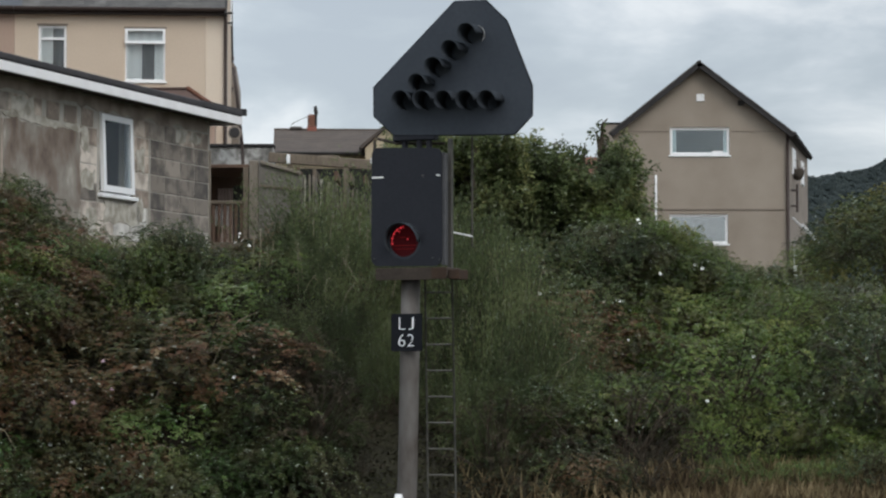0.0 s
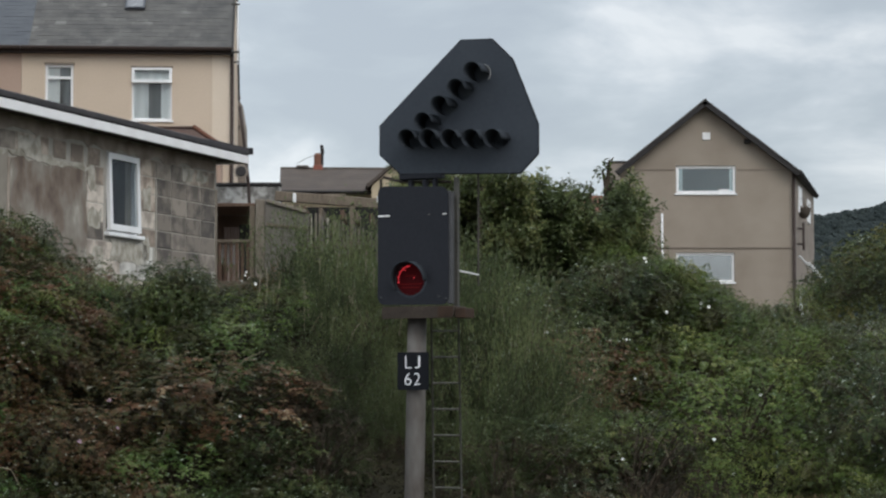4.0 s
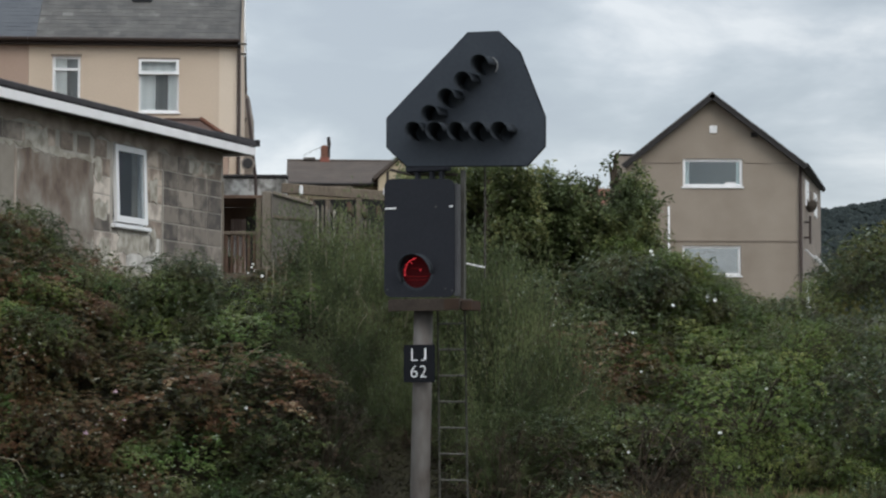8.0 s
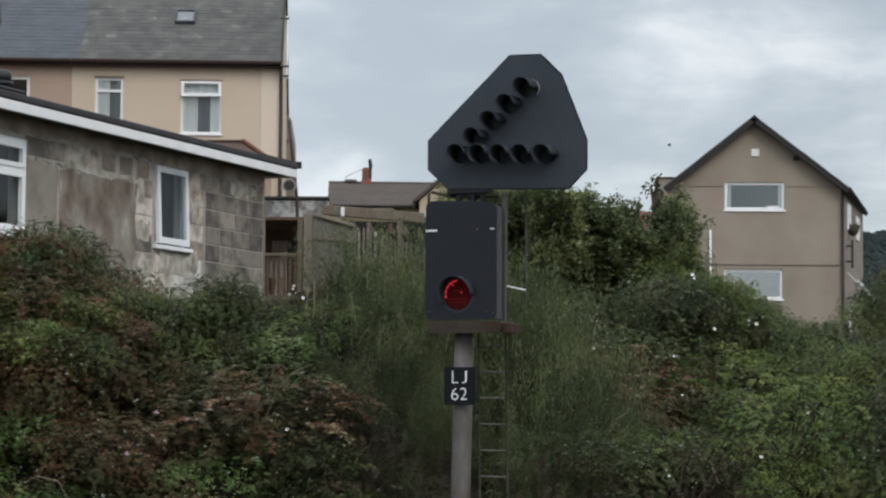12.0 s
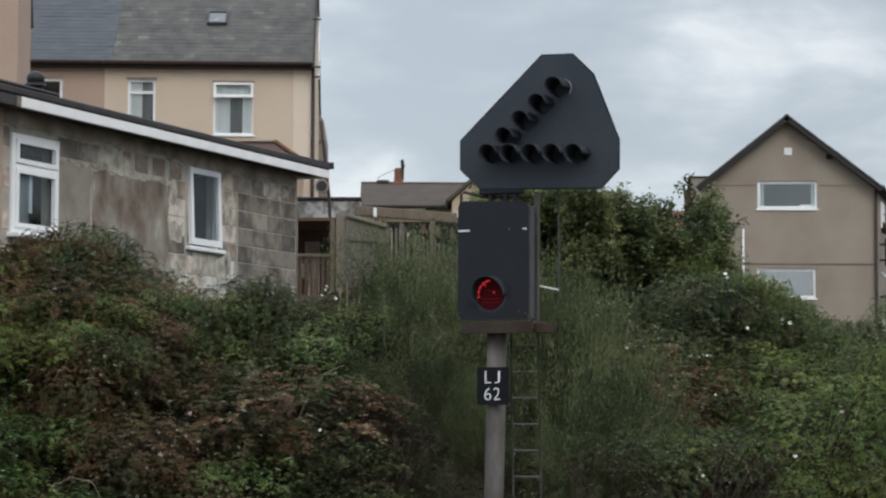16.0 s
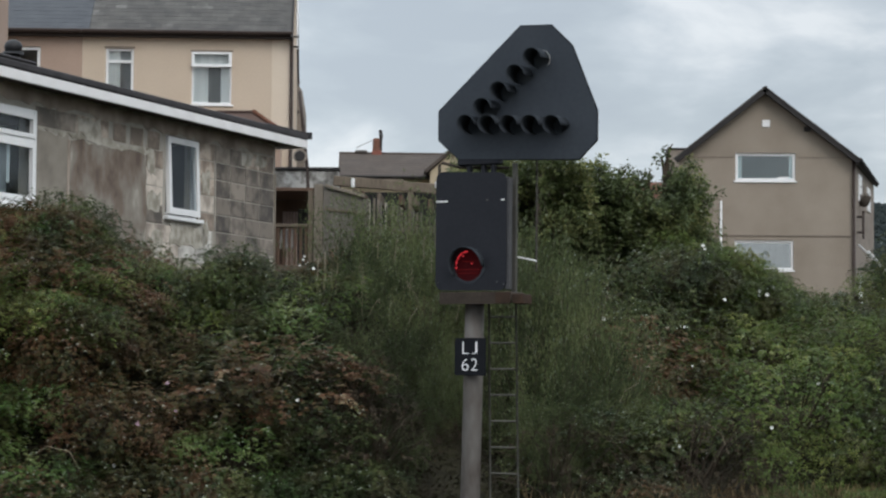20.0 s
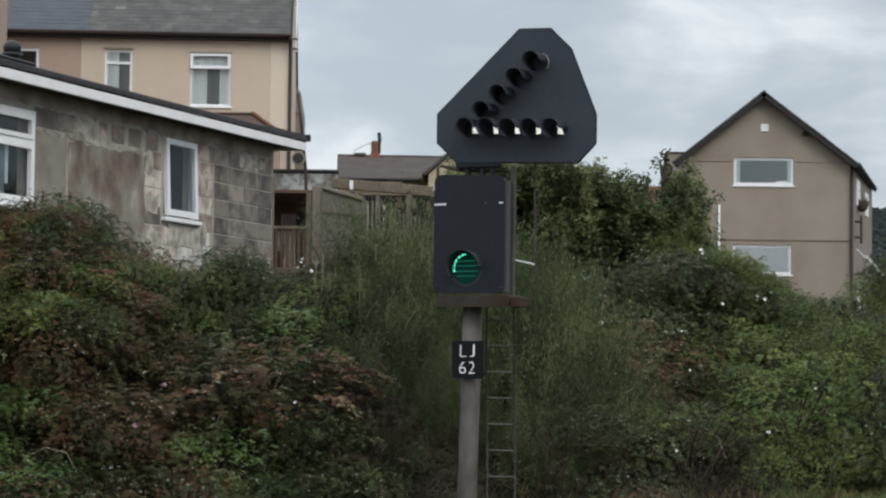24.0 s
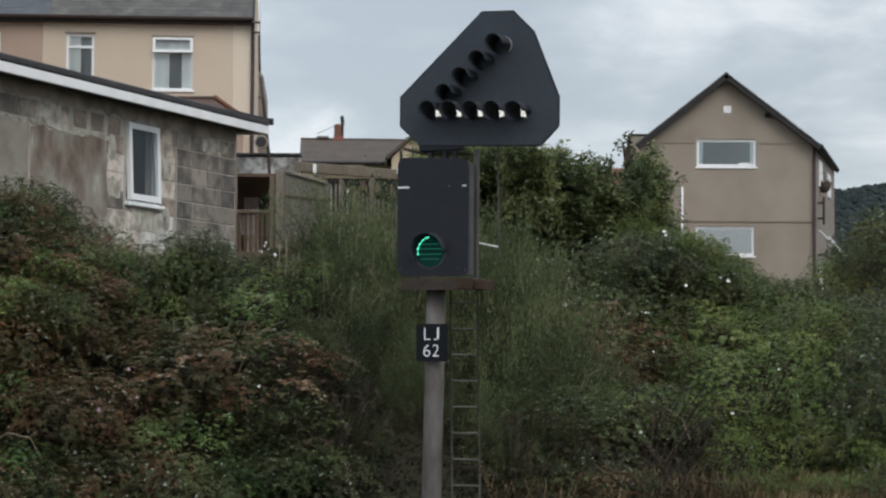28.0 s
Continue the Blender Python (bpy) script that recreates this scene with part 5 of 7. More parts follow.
def wall_upper(bm, U):
    """Adds the gable above the eaves line, leaving the upper window's opening clear."""
    top, apex, half = U[3], 11.74, 2.76
    z0 = 9.66
    w_at = lambda z: half * (apex - z) / (apex - z0)

    def prism(pts):
        a = [bm.verts.new((x + 0.04, 0.0, z)) for x, z in pts]
        b = [bm.verts.new((x + 0.04, 0.25, z)) for x, z in pts]
        bm.faces.new(a), bm.faces.new(b[::-1])
        for i in range(len(a)):
            bm.faces.new((a[i], b[i], b[(i + 1) % len(a)], a[(i + 1) % len(a)]))
    prism([(-half, z0), (U[0] - 0.04, z0), (U[0] - 0.04, top), (-w_at(top), top)])
    prism([(U[1] - 0.04, z0), (half, z0), (w_at(top), top), (U[1] - 0.04, top)])
    prism([(-w_at(top), top), (w_at(top), top), (-0.08, apex)])
    bmesh.ops.recalc_face_normals(bm, faces=bm.faces[:])
    return bm


gable_house()


# ---- the railway signal ----
SIGNAL = pose(-0.18, 22.0, 0.75, 0, 0, -26)
FEATHER_LENS = [(0.049 + 0.167 * i, 4.054 + 0.145 * i) for i in range(5)] + [(0.049 + 0.2168 * i, 4.054 - 0.0103 * i) for i in range(1, 5)]
LENS = (0.014, 2.76)


def hood_mesh(x, z, r, y, length, a0, a1, cut=0.35, t=0.006):
    """A lamp hood: a curved shell from angle a0 to a1 (degrees, 90 is up), standing out from y by length, its lower front corners cut back."""
    bm = bmesh.new()
    n = 18
    rows = []
    for i in range(n + 1):
        q = radians(a0 + (a1 - a0) * i / n)
        edge = abs(2 * i / n - 1)
        ln = length * (1 - cut * edge ** 2)
        rows.append([bm.verts.new((x + rr * math.cos(q), yy, z + rr * math.sin(q))) for rr, yy in ((r, y), (r, y - ln), (r - t, y - ln), (r - t, y))])
    for a, b in zip(rows, rows[1:]):
        for j in range(4):
            f = bm.faces.new((a[j], a[(j + 1) % 4], b[(j + 1) % 4], b[j]))
            f.smooth = True
    bm.faces.new(rows[0]), bm.faces.new(rows[-1][::-1])
    bmesh.ops.recalc_face_normals(bm, faces=bm.faces[:])
    return bm


def disc(bm, x, z, r, y, slot=0, n=24, dome=0.0):
    c = bm.verts.new((x, y - dome, z))
    vs = [bm.verts.new((x + r * math.cos(2 * math.pi * j / n), y, z + r * math.sin(2 * math.pi * j / n))) for j in range(n)]
    for j in range(n):
        f = bm.faces.new((c, vs[j], vs[(j + 1) % n]))
        f.material_index, f.smooth = slot, True
    return bm


def coloured_lens(turn, bars, spots=()):
    """A ribbed lens for the added wheel: dim disc, bright ribs and the lit arc of its rim. Slots: disc, rib, bright."""
    bm = bmesh.new()
    disc(bm, 0, 0, 0.150, -0.003, 0, 32)
    for z, w in bars:
        for k in range(7):
            x = -w + 2 * w * k / 7
            box(bm, x, x + 2 * w / 7 - 0.004, -0.008, -0.004, z, z + 0.0065, slot=1)
    for k in range(10):
        q = radians(96 + 10.5 * k)
        x, z = 0.127 * math.cos(q), 0.127 * math.sin(q)
        r = 0.011 if k % 2 else 0.007
        disc(bm, x, z, r, -0.009, 2, 8)
    for x, z, r in spots:
        disc(bm, x, z, r, -0.010, 2, 8)
    bmesh.ops.transform(bm, matrix=Matrix.Rotation(radians(turn), 4, "Y"), verts=bm.verts[:])
    return bm


def letter(char, x0, x1, z0, z1, y, parent, material):
    """One painted character in the built-in font, as a mesh that fills the given field."""
    cu = bpy.data.curves.new("text", "FONT")
    cu.body, cu.size, cu.extrude, cu.offset = char, 0.15, 0.001, -0.0022
    tmp = bpy.data.objects.new("text", cu)
    scene.collection.objects.link(tmp)
    me = bpy.data.meshes.new_from_object(tmp.evaluated_get(bpy.context.evaluated_depsgraph_get()))
    bpy.data.objects.remove(tmp)
    me.name = "character"
    xs, ys = [v.co.x for v in me.vertices], [v.co.y for v in me.vertices]
    for v in me.vertices:
        v.co = (x0 + (v.co.x - min(xs)) / (max(xs) - min(xs)) * (x1 - x0), y - v.co.z, z0 + (v.co.y - min(ys)) / (max(ys) - min(ys)) * (z1 - z0))
    me.materials.clear()
    me.materials.append(material)
    ob = new("character", me)
    ob.parent = parent
    return tagged(ob, "white painted character")


def skewed(pts):
    """Skews the head's outline to fit the camera's view."""
    return [(x, z - 0.018 * (x + 0.325) / 0.73 * (0.5 + (z - 2.53))) for x, z in pts]


def railway_signal():
    ob = empty("railway_signal", SIGNAL, "black railway colour light signal on a grey post with ladder", "railway signal")
    bm = tube(bmesh.new(), [(-0.055, 0, -0.4), (-0.04, 0, 0.3), (-0.012, 0, 1.6), (0.0, 0, 2.42)], [0.092, 0.092, 0.090, 0.088], 24)
    part("post", bm, M["galv"], ob, "weathered grey steel post")
    part("base_collar", tube(bmesh.new(), [(-0.05, 0, 0.28), (-0.05, 0, 0.36)], 0.115, 20), M["white"], ob, "pale clamp collar")
    part("base_bolt", tube(bmesh.new(), [(-0.07, -0.11, 0.33), (-0.07, -0.11, 0.43)], [0.05, 0.035], 10), M["fascia"], ob, "pale grey cap")
    part("base_foot", boxed(-0.28, 0.22, -0.25, 0.25, -0.45, 0.02, 0.02), M["mortar"], ob)
    # main head
    hole = (LENS[0], LENS[1], 0.148)
    part("backboard", plate_with_holes(skewed(rounded(-0.325, 0.403, 2.53, 3.634, 0.075)), [hole], -0.168, -0.160, 32), M["signal_black"], ob, "matt black backboard with rounded corners")
    body = part("head_case", boxed(-0.27, 0.36, -0.135, 0.02, 2.56, 3.58, 0.02), M["signal_black"], ob)
    part("side_strip", boxed(0.385, 0.432, -0.158, -0.10, 2.53, 3.56, 0.004), M["strip"], ob, "grey edge bracket")
    part("side_strip", boxed(0.405, 0.448, -0.06, -0.02, 2.50, 3.70, 0.004), M["ladder"], ob, "dull rear edge bar")
    part("hood", hood_mesh(LENS[0], LENS[1], 0.166, -0.168, 0.12, -5, 215, 0.5), M["hood_lifted"], ob, "black lamp hood")
    part("hood_flange", ring_mesh(LENS[0], LENS[1], 0.149, 0.172, -0.172, -0.169), M["hood_lifted"], ob)
    part("hinge", boxed(-0.318, -0.20, -0.176, -0.168, 3.345, 3.362, 0.002), M["white"], ob, "pale hinge strip")
    part("hinge", boxed(0.345, 0.385, -0.176, -0.168, 3.348, 3.362, 0.002), M["white"], ob, "pale hinge strip")
    part("catch", boxed(0.20, 0.215, -0.174, -0.168, 3.35, 3.362), M["galv"], ob)
    for x, z in ((-0.29, 2.60), (0.31, 2.60), (0.38, 2.58)):
        part("fixing", tube(bmesh.new(), [(x, -0.180, z), (x, -0.168, z)], 0.009, 8), M["strip"], ob)
    part("bracket_shelf", boxed(-0.278, 0.45, -0.17, 0.12, 2.42, 2.51, 0.006), M["rust"], ob, "rusty brown bracket shelf")
    part("bracket_lip", boxed(-0.278, 0.45, -0.178, -0.172, 2.40, 2.512, 0.002), M["rust"], ob, "rusty brown bracket edge")
    part("shelf_block", boxed(0.455, 0.56, -0.15, 0.06, 2.40, 2.49, 0.006), M["rust_orange"], ob, "orange rusted shelf end")
    part("shelf_edge", boxed(0.30, 0.452, -0.182, -0.1785, 2.41, 2.505, 0.001), M["rust_orange"], ob, "orange rust on the shelf edge")
    # junction indicator
    zs = [(0.501, 4.956), (0.815, 4.946), (1.024, 4.746), (1.275, 4.139), (1.274, 3.873), (1.101, 3.706), (-0.121, 3.747), (-0.334, 3.935), (-0.334, 4.205)]
    holes = [(x, z, 0.062) for x, z in FEATHER_LENS]
    part("indicator_board", plate_with_holes(zs, holes, -0.108, -0.100, 20), M["signal_grey"], ob, "dark grey angular junction indicator board")
    rim = bmesh.new()
    for i in range(len(zs)):
        (xa, za), (xb, zb) = zs[i], zs[(i + 1) % len(zs)]
        tube(rim, [(xa, -0.10, za), (xb, -0.10, zb)], 0.009, 6)
    part("board_edge", rim, M["hood"], ob)
    for k, (x, z) in enumerate(FEATHER_LENS):
        part("lamp_hood", hood_mesh(x, z, 0.086, -0.108, 0.235, -5, 250, 0.15), M["hood_lifted"], ob, "black tubular lamp hood")
        part("lamp_case", tube(bmesh.new(), [(x, -0.06, z), (x, 0.06, z)], 0.085, 16), M["signal_black"], ob)
        if 1 <= k <= 4:
            part("unlit_lens", disc(bmesh.new(), x, z, 0.068, -0.092, dome=0.006), M["dark_lens"], ob)
    top = FEATHER_LENS[4]
    part("lamp_rim", ring_mesh(top[0] + 0.004, top[1], 0.084, 0.089, -0.124, -0.109, 318, 435), M["ladder_pale"], ob, "pale arc on the hood edge")
    for x in (-0.05, 0.10, 0.20):
        part("neck", boxed(x, x + 0.035, -0.09, -0.03, 3.56, 3.69, 0.004), M["signal_black"], ob)
    part("neck_box", boxed(-0.14, 0.30, -0.106, -0.02, 3.69, 3.83, 0.01), M["signal_black"], ob, "black box under the indicator board")
    # stay frame behind the head, and the long back bar
    part("stay", tube(bmesh.new(), [(-0.40, 0.04, 3.10), (-0.40, 0.04, 3.72), (-0.36, 0.02, 3.735), (-0.14, -0.02, 3.68), (0.36, -0.02, 3.66)], 0.014, 8), M["rust"], ob, "thin rusty stay")
    part("stay_cap", boxed(-0.425, -0.395, 0.0, 0.05, 3.50, 3.56, 0.004), M["white"], ob)
    part("back_bar", boxed(0.583, 0.597, 0.070, 0.090, 2.70, 3.80, 0.003), M["rail_dark"], ob, "dull brown steel back bar")
    part("back_bar_head", tube(bmesh.new(), [(0.589, 0.08, 3.78), (0.42, 0.06, 3.79), (0.25, 0.0, 3.74)], 0.013, 6), M["rail_dark"], ob, "thin stay to the back bar")
    part("indicator_arm", tube(bmesh.new(), [(0.41, 0.06, 2.84), (0.60, 0.06, 2.80)], 0.0075, 8), M["white"], ob, "short pale rod")
    # ladder
    lad = part("ladder", ladder_stile(0.097, 0.126), M["ladder"], ob, "narrow steel ladder")
    part("stile", ladder_stile(0.377, 0.411), M["ladder"], lad)
    for i in range(11):
        z = 2.289 - 0.241 * i
        k = (2.40 - z) / 1.85
        part("rung", tube(bmesh.new(), [(0.097 + 0.029 * k, 0.10, z), (0.377 + 0.034 * k, 0.10, z)], 0.0085, 8), M["ladder"], lad)
    # number plate
    plate = part("number_plate", plate_with_holes(rounded(-0.14, 0.18, 1.744, 2.09, 0.012), [], -0.128, -0.122), M["plate"], ob, "black number plate with white characters")
    for char, x0, x1, z0 in (("L", -0.058, 0.006, 1.943), ("J", 0.040, 0.094, 1.943), ("6", -0.064, 0.006, 1.788), ("2", 0.030, 0.096, 1.788)):
        letter(char, x0, x1, z0, z0 + 0.112, -0.130, plate, M["upvc"])
    part("plate_clip", boxed(-0.06, 0.06, -0.121, -0.085, 1.88, 1.94), M["ladder"], ob)
    # added moving parts in place of lamps switching: a wheel with a red and a green lens, and a slide with five white
    # lamps
    wheel = part("colour_wheel", tube(bmesh.new(), [(0, -0.004, 0), (0, 0.004, 0)], 0.31, 40), M["hood"], ob, "added black wheel that swaps the lenses", pose(LENS[0], -0.150, LENS[1] + 0.17))
    part("red_lens", coloured_lens(0, ((0.03, 0.06), (-0.045, 0.115), (-0.077, 0.095)), ((0.035, 0.015, 0.008), (-0.055, 0.085, 0.008))), [M["red_lens"], M["red_bar"], M["red_dot"]], wheel, "glowing red lens", pose(0, -0.003, -0.17))
    q = radians(120)
    part("green_lens", coloured_lens(-120, ((0.062, 0.09), (0.017, 0.112), (-0.032, 0.118), (-0.077, 0.095))), [M["green_lens"], M["green_bar"], M["green_dot"]], wheel, "glowing green lens", pose(-0.17 * math.sin(q) * -1, -0.003, -0.17 * math.cos(q)))
    slide = part("lamp_slide", boxed(-0.16, 0.98, -0.002, 0.002, -0.07, 0.07), M["hood_lifted"], ob, "added black slide that swaps in the lower lamps", pose(0.049 - 0.11, -0.086, 4.054, 0, 2.72, 0))
    for i in range(5):
        part("white_lamp", lamp_mesh(i), M["white_lamp"], slide, "glowing white lamp", pose(0.217 * i, -0.004, 0))
    return ob, wheel, slide


def lamp_mesh(seed):
    """A lit lamp: a cluster of small bright lenses."""
    bm = bmesh.new()
    rng = random.Random(seed + 4)
    for k in range(11):
        row, col = divmod(k, 3)
        disc(bm, -0.010 + 0.016 * col + rng.uniform(-0.004, 0.004), -0.032 + 0.021 * row + 0.006 * (col % 2) + rng.uniform(-0.003, 0.003), rng.uniform(0.0095, 0.0125), -0.0015 * (k + 1), 0, 8)
    return bm


def ring_mesh(x, z, r0, r1, y0, y1, a0=0, a1=360, n=28):
    bm = bmesh.new()
    rows = []
    for i in range(n + 1):
        q = radians(a0 + (a1 - a0) * i / n)
        rows.append([bm.verts.new((x + r * math.cos(q), y, z + r * math.sin(q))) for r, y in ((r0, y0), (r1, y0), (r1, y1), (r0, y1))])
    for a, b in zip(rows, rows[1:]):
        for j in range(4):
            bm.faces.new((a[j], a[(j + 1) % 4], b[(j + 1) % 4], b[j]))
    bmesh.ops.recalc_face_normals(bm, faces=bm.faces[:])
    return bm


def ladder_stile(x_top, x_foot):
    return tube(bmesh.new(), [(x_top, 0.10, 2.44), (x_foot, 0.10, 0.55), (x_foot, 0.10, -0.35)], 0.010, 6)


SIGNAL_THING, WHEEL, SLIDE = railway_signal()


# ---- plants ----
def unit(v):
    return v / np.maximum(np.linalg.norm(v, axis=-1, keepdims=True), 1e-9)


def leaf_mesh(name, pos, axis, normal, length, width, fold=0.18, curl=0.12):
    """Many leaves in one mesh: each is two faces folded along the rib, drooping a little at the end."""
    n = len(pos)
    axis = unit(axis)
    side = unit(np.cross(axis, normal))
    up = np.cross(side, axis)
    L, W = np.asarray(length).reshape(-1, 1) * np.ones((n, 1)), np.asarray(width).reshape(-1, 1) * np.ones((n, 1))
    V = np.stack([
        pos,
        pos + axis * L * 0.42 + side * W * 0.5 + up * W * fold,
        pos + axis * L - up * (L * curl),
        pos + axis * L * 0.42 - side * W * 0.5 + up * W * fold], 1)
    base = 4 * np.arange(n)[:, None]
    loops = np.concatenate([base + np.array([[0, 1, 2]]), base + np.array([[0, 2, 3]])], 1).reshape(-1)
    me = bpy.data.meshes.new(name)
    me.vertices.add(4 * n)
    me.vertices.foreach_set("co", V.reshape(-1).astype(np.float32))
    me.loops.add(6 * n)
    me.loops.foreach_set("vertex_index", loops.astype(np.int32))
    me.polygons.add(2 * n)
    me.polygons.foreach_set("loop_start", (3 * np.arange(2 * n)).astype(np.int32))
    me.update(calc_edges=True)
    return me


def mesh_part(name, me, material, parent, label=""):
    me.materials.append(material)
    ob = new(name, me)
    ob.parent = parent
    return tagged(ob, label)


def lumps(p, rng, k=7, amount=0.22):
    """A lumpy radius for directions p."""
    r = np.ones(len(p))
    for _ in range(k):
        d = unit(rng.normal(size=3))
        r += amount * rng.uniform(-0.6, 1.0) * np.exp(-((1 - p @ d) / 0.16))
    return r


def bramble(seed, material, canes=34, per=19, leaf=0.066, label="", name="bramble_bush", group="brambles on the bank", fill=420, ratio=0.62, droop=0.5):
    """A mound about a metre in radius: canes that arch out and hang, leaves in threes along them, and a loose filling of leaves within."""
    rng = np.random.default_rng(seed)
    ob = empty(name, pose(0, 0, 0), label, "bramble" if name == "bramble_bush" else "shrub", group)
    bm = bmesh.new()
    P, A, N, L = [], [], [], []

    def threes(pos, ax, out, size):
        sd = unit(np.cross(out, ax))
        for turn, scale in ((0, 1.0), (64, 0.8), (-64, 0.8)):
            c, k = math.cos(radians(turn)), math.sin(radians(turn))
            P.append(pos + (ax * 0.25 * size[:, None] if turn == 0 else 0))
            A.append(ax * c + sd * k)
            N.append(unit(out + rng.normal(0, 0.2, pos.shape)))
            L.append(size * scale)
    for _ in range(canes):
        d = unit(rng.normal(size=3) * np.array([1, 1, 0.8]) + np.array([0, -0.35, 0.45]))
        d[2] = max(d[2], -0.25)
        reach = rng.uniform(0.75, 1.18)
        a = np.array([rng.uniform(-0.3, 0.3), rng.uniform(-0.2, 0.3), -0.55])
        mid = d * reach * 0.95 + np.array([0, 0, 0.38])
        end = d * reach * np.array([1.15, 1.15, 0.8]) - np.array([0, 0, rng.uniform(0.05, droop)])
        def along(t):
            return (1 - t) ** 2 * a + 2 * t * (1 - t) * mid * 1.1 + t * t * end
        tube(bm, [tuple(along(t)) for t in np.linspace(0.1, 1, 6)], [0.008, 0.008, 0.007, 0.005, 0.004, 0.002], 3, caps=False)
        t = np.sort(rng.uniform(0.34, 1.0, per) ** 0.8)[:, None]
        c = along(t)
        run = unit(along(np.minimum(t + 0.03, 1.03)) - c)
        out = unit(d * 0.5 + np.array([0, -0.2, 0.75]) + rng.normal(0, 0.28, (per, 3)))
        sd = np.cross(run, out) * np.where(np.arange(per) % 2, 1, -1)[:, None]
        ax = unit(sd * 0.9 + run * 0.7 - np.array([0, 0, 0.25]) + rng.normal(0, 0.25, (per, 3)))
        size = leaf * rng.uniform(0.65, 1.3, per) * (1.1 - 0.4 * t[:, 0])
        threes(c + rng.normal(0, 0.018, (per, 3)), ax, out, size)
    p = unit(rng.normal(size=(fill, 3)) + np.array([0, -0.25, 0.3]))
    r = lumps(p, rng) * rng.uniform(0.5, 0.95, fill)
    out = unit(p * 0.5 + np.array([0, -0.25, 0.75]) + rng.normal(0, 0.35, (fill, 3)))
    threes(p * r[:, None], unit(np.cross(out, rng.normal(size=(fill, 3))) + p * 0.35 - np.array([0, 0, 0.3])), out, leaf * rng.uniform(0.6, 1.2, fill))
    L = np.concatenate(L)
    me = leaf_mesh("foliage", np.concatenate(P), np.concatenate(A), np.concatenate(N), L, L * ratio)
    mesh_part("foliage", me, M[material], ob)
    tagged(part("cane_tangle", bm, M["bark"], ob), kind="stuff")
    return ob


def wispy(seed, shoots=75, per=150, label=""):
    """An upright shrub of thin whippy shoots with narrow leaves, about 2 m tall from its base."""
    rng = np.random.default_rng(seed)
    ob = empty("willow_shrub", pose(0, 0, 0), label or "feathery grey-green shrub of upright narrow-leaved shoots", "shrub", "feathery shrubs behind the signal")
    bm = bmesh.new()
    P, A, N, L = [], [], [], []
    for _ in range(shoots):
        foot = np.array([rng.normal(0, 0.30), rng.normal(0, 0.25), rng.uniform(-0.2, 0.2)])
        lean = np.array([foot[0] * 0.95 + rng.normal(0, 0.26), foot[1] * 0.6 + rng.normal(0, 0.18), 1.0])
        h = rng.uniform(0.8, 2.15)
        bend = rng.normal(0, 0.22, 2)
        ts = np.linspace(0, 1, 6)
        path = np.stack([foot[0] + lean[0] * h * ts + bend[0] * ts ** 2, foot[1] + lean[1] * h * ts + bend[1] * ts ** 2, foot[2] + h * ts], 1)
        tube(bm, [tuple(q) for q in path], [0.007, 0.006, 0.005, 0.004, 0.003, 0.0015], 4, caps=False)
        t = rng.uniform(0.12, 1.0, per) ** 0.75
        c = np.stack([np.interp(t, ts, path[:, j]) for j in range(3)], 1) + rng.normal(0, 0.07, (per, 3))
        d = unit(np.array([0, 0, 0.75]) + rng.normal(0, 0.6, (per, 3)) + lean * 0.2)
        P.append(c), A.append(d), N.append(unit(rng.normal(size=(per, 3)) + np.array([0, -0.5, 0.3]))), L.append(rng.uniform(0.035, 0.08, per))
    L = np.concatenate(L)
    me = leaf_mesh("foliage", np.concatenate(P), np.concatenate(A), np.concatenate(N), L, L * 0.32, 0.1, 0.1)
    mesh_part("foliage", me, M["leaf_wispy"], ob)
    tagged(part("shoot_tangle", bm, M["bark"], ob), kind="stuff")
    return ob


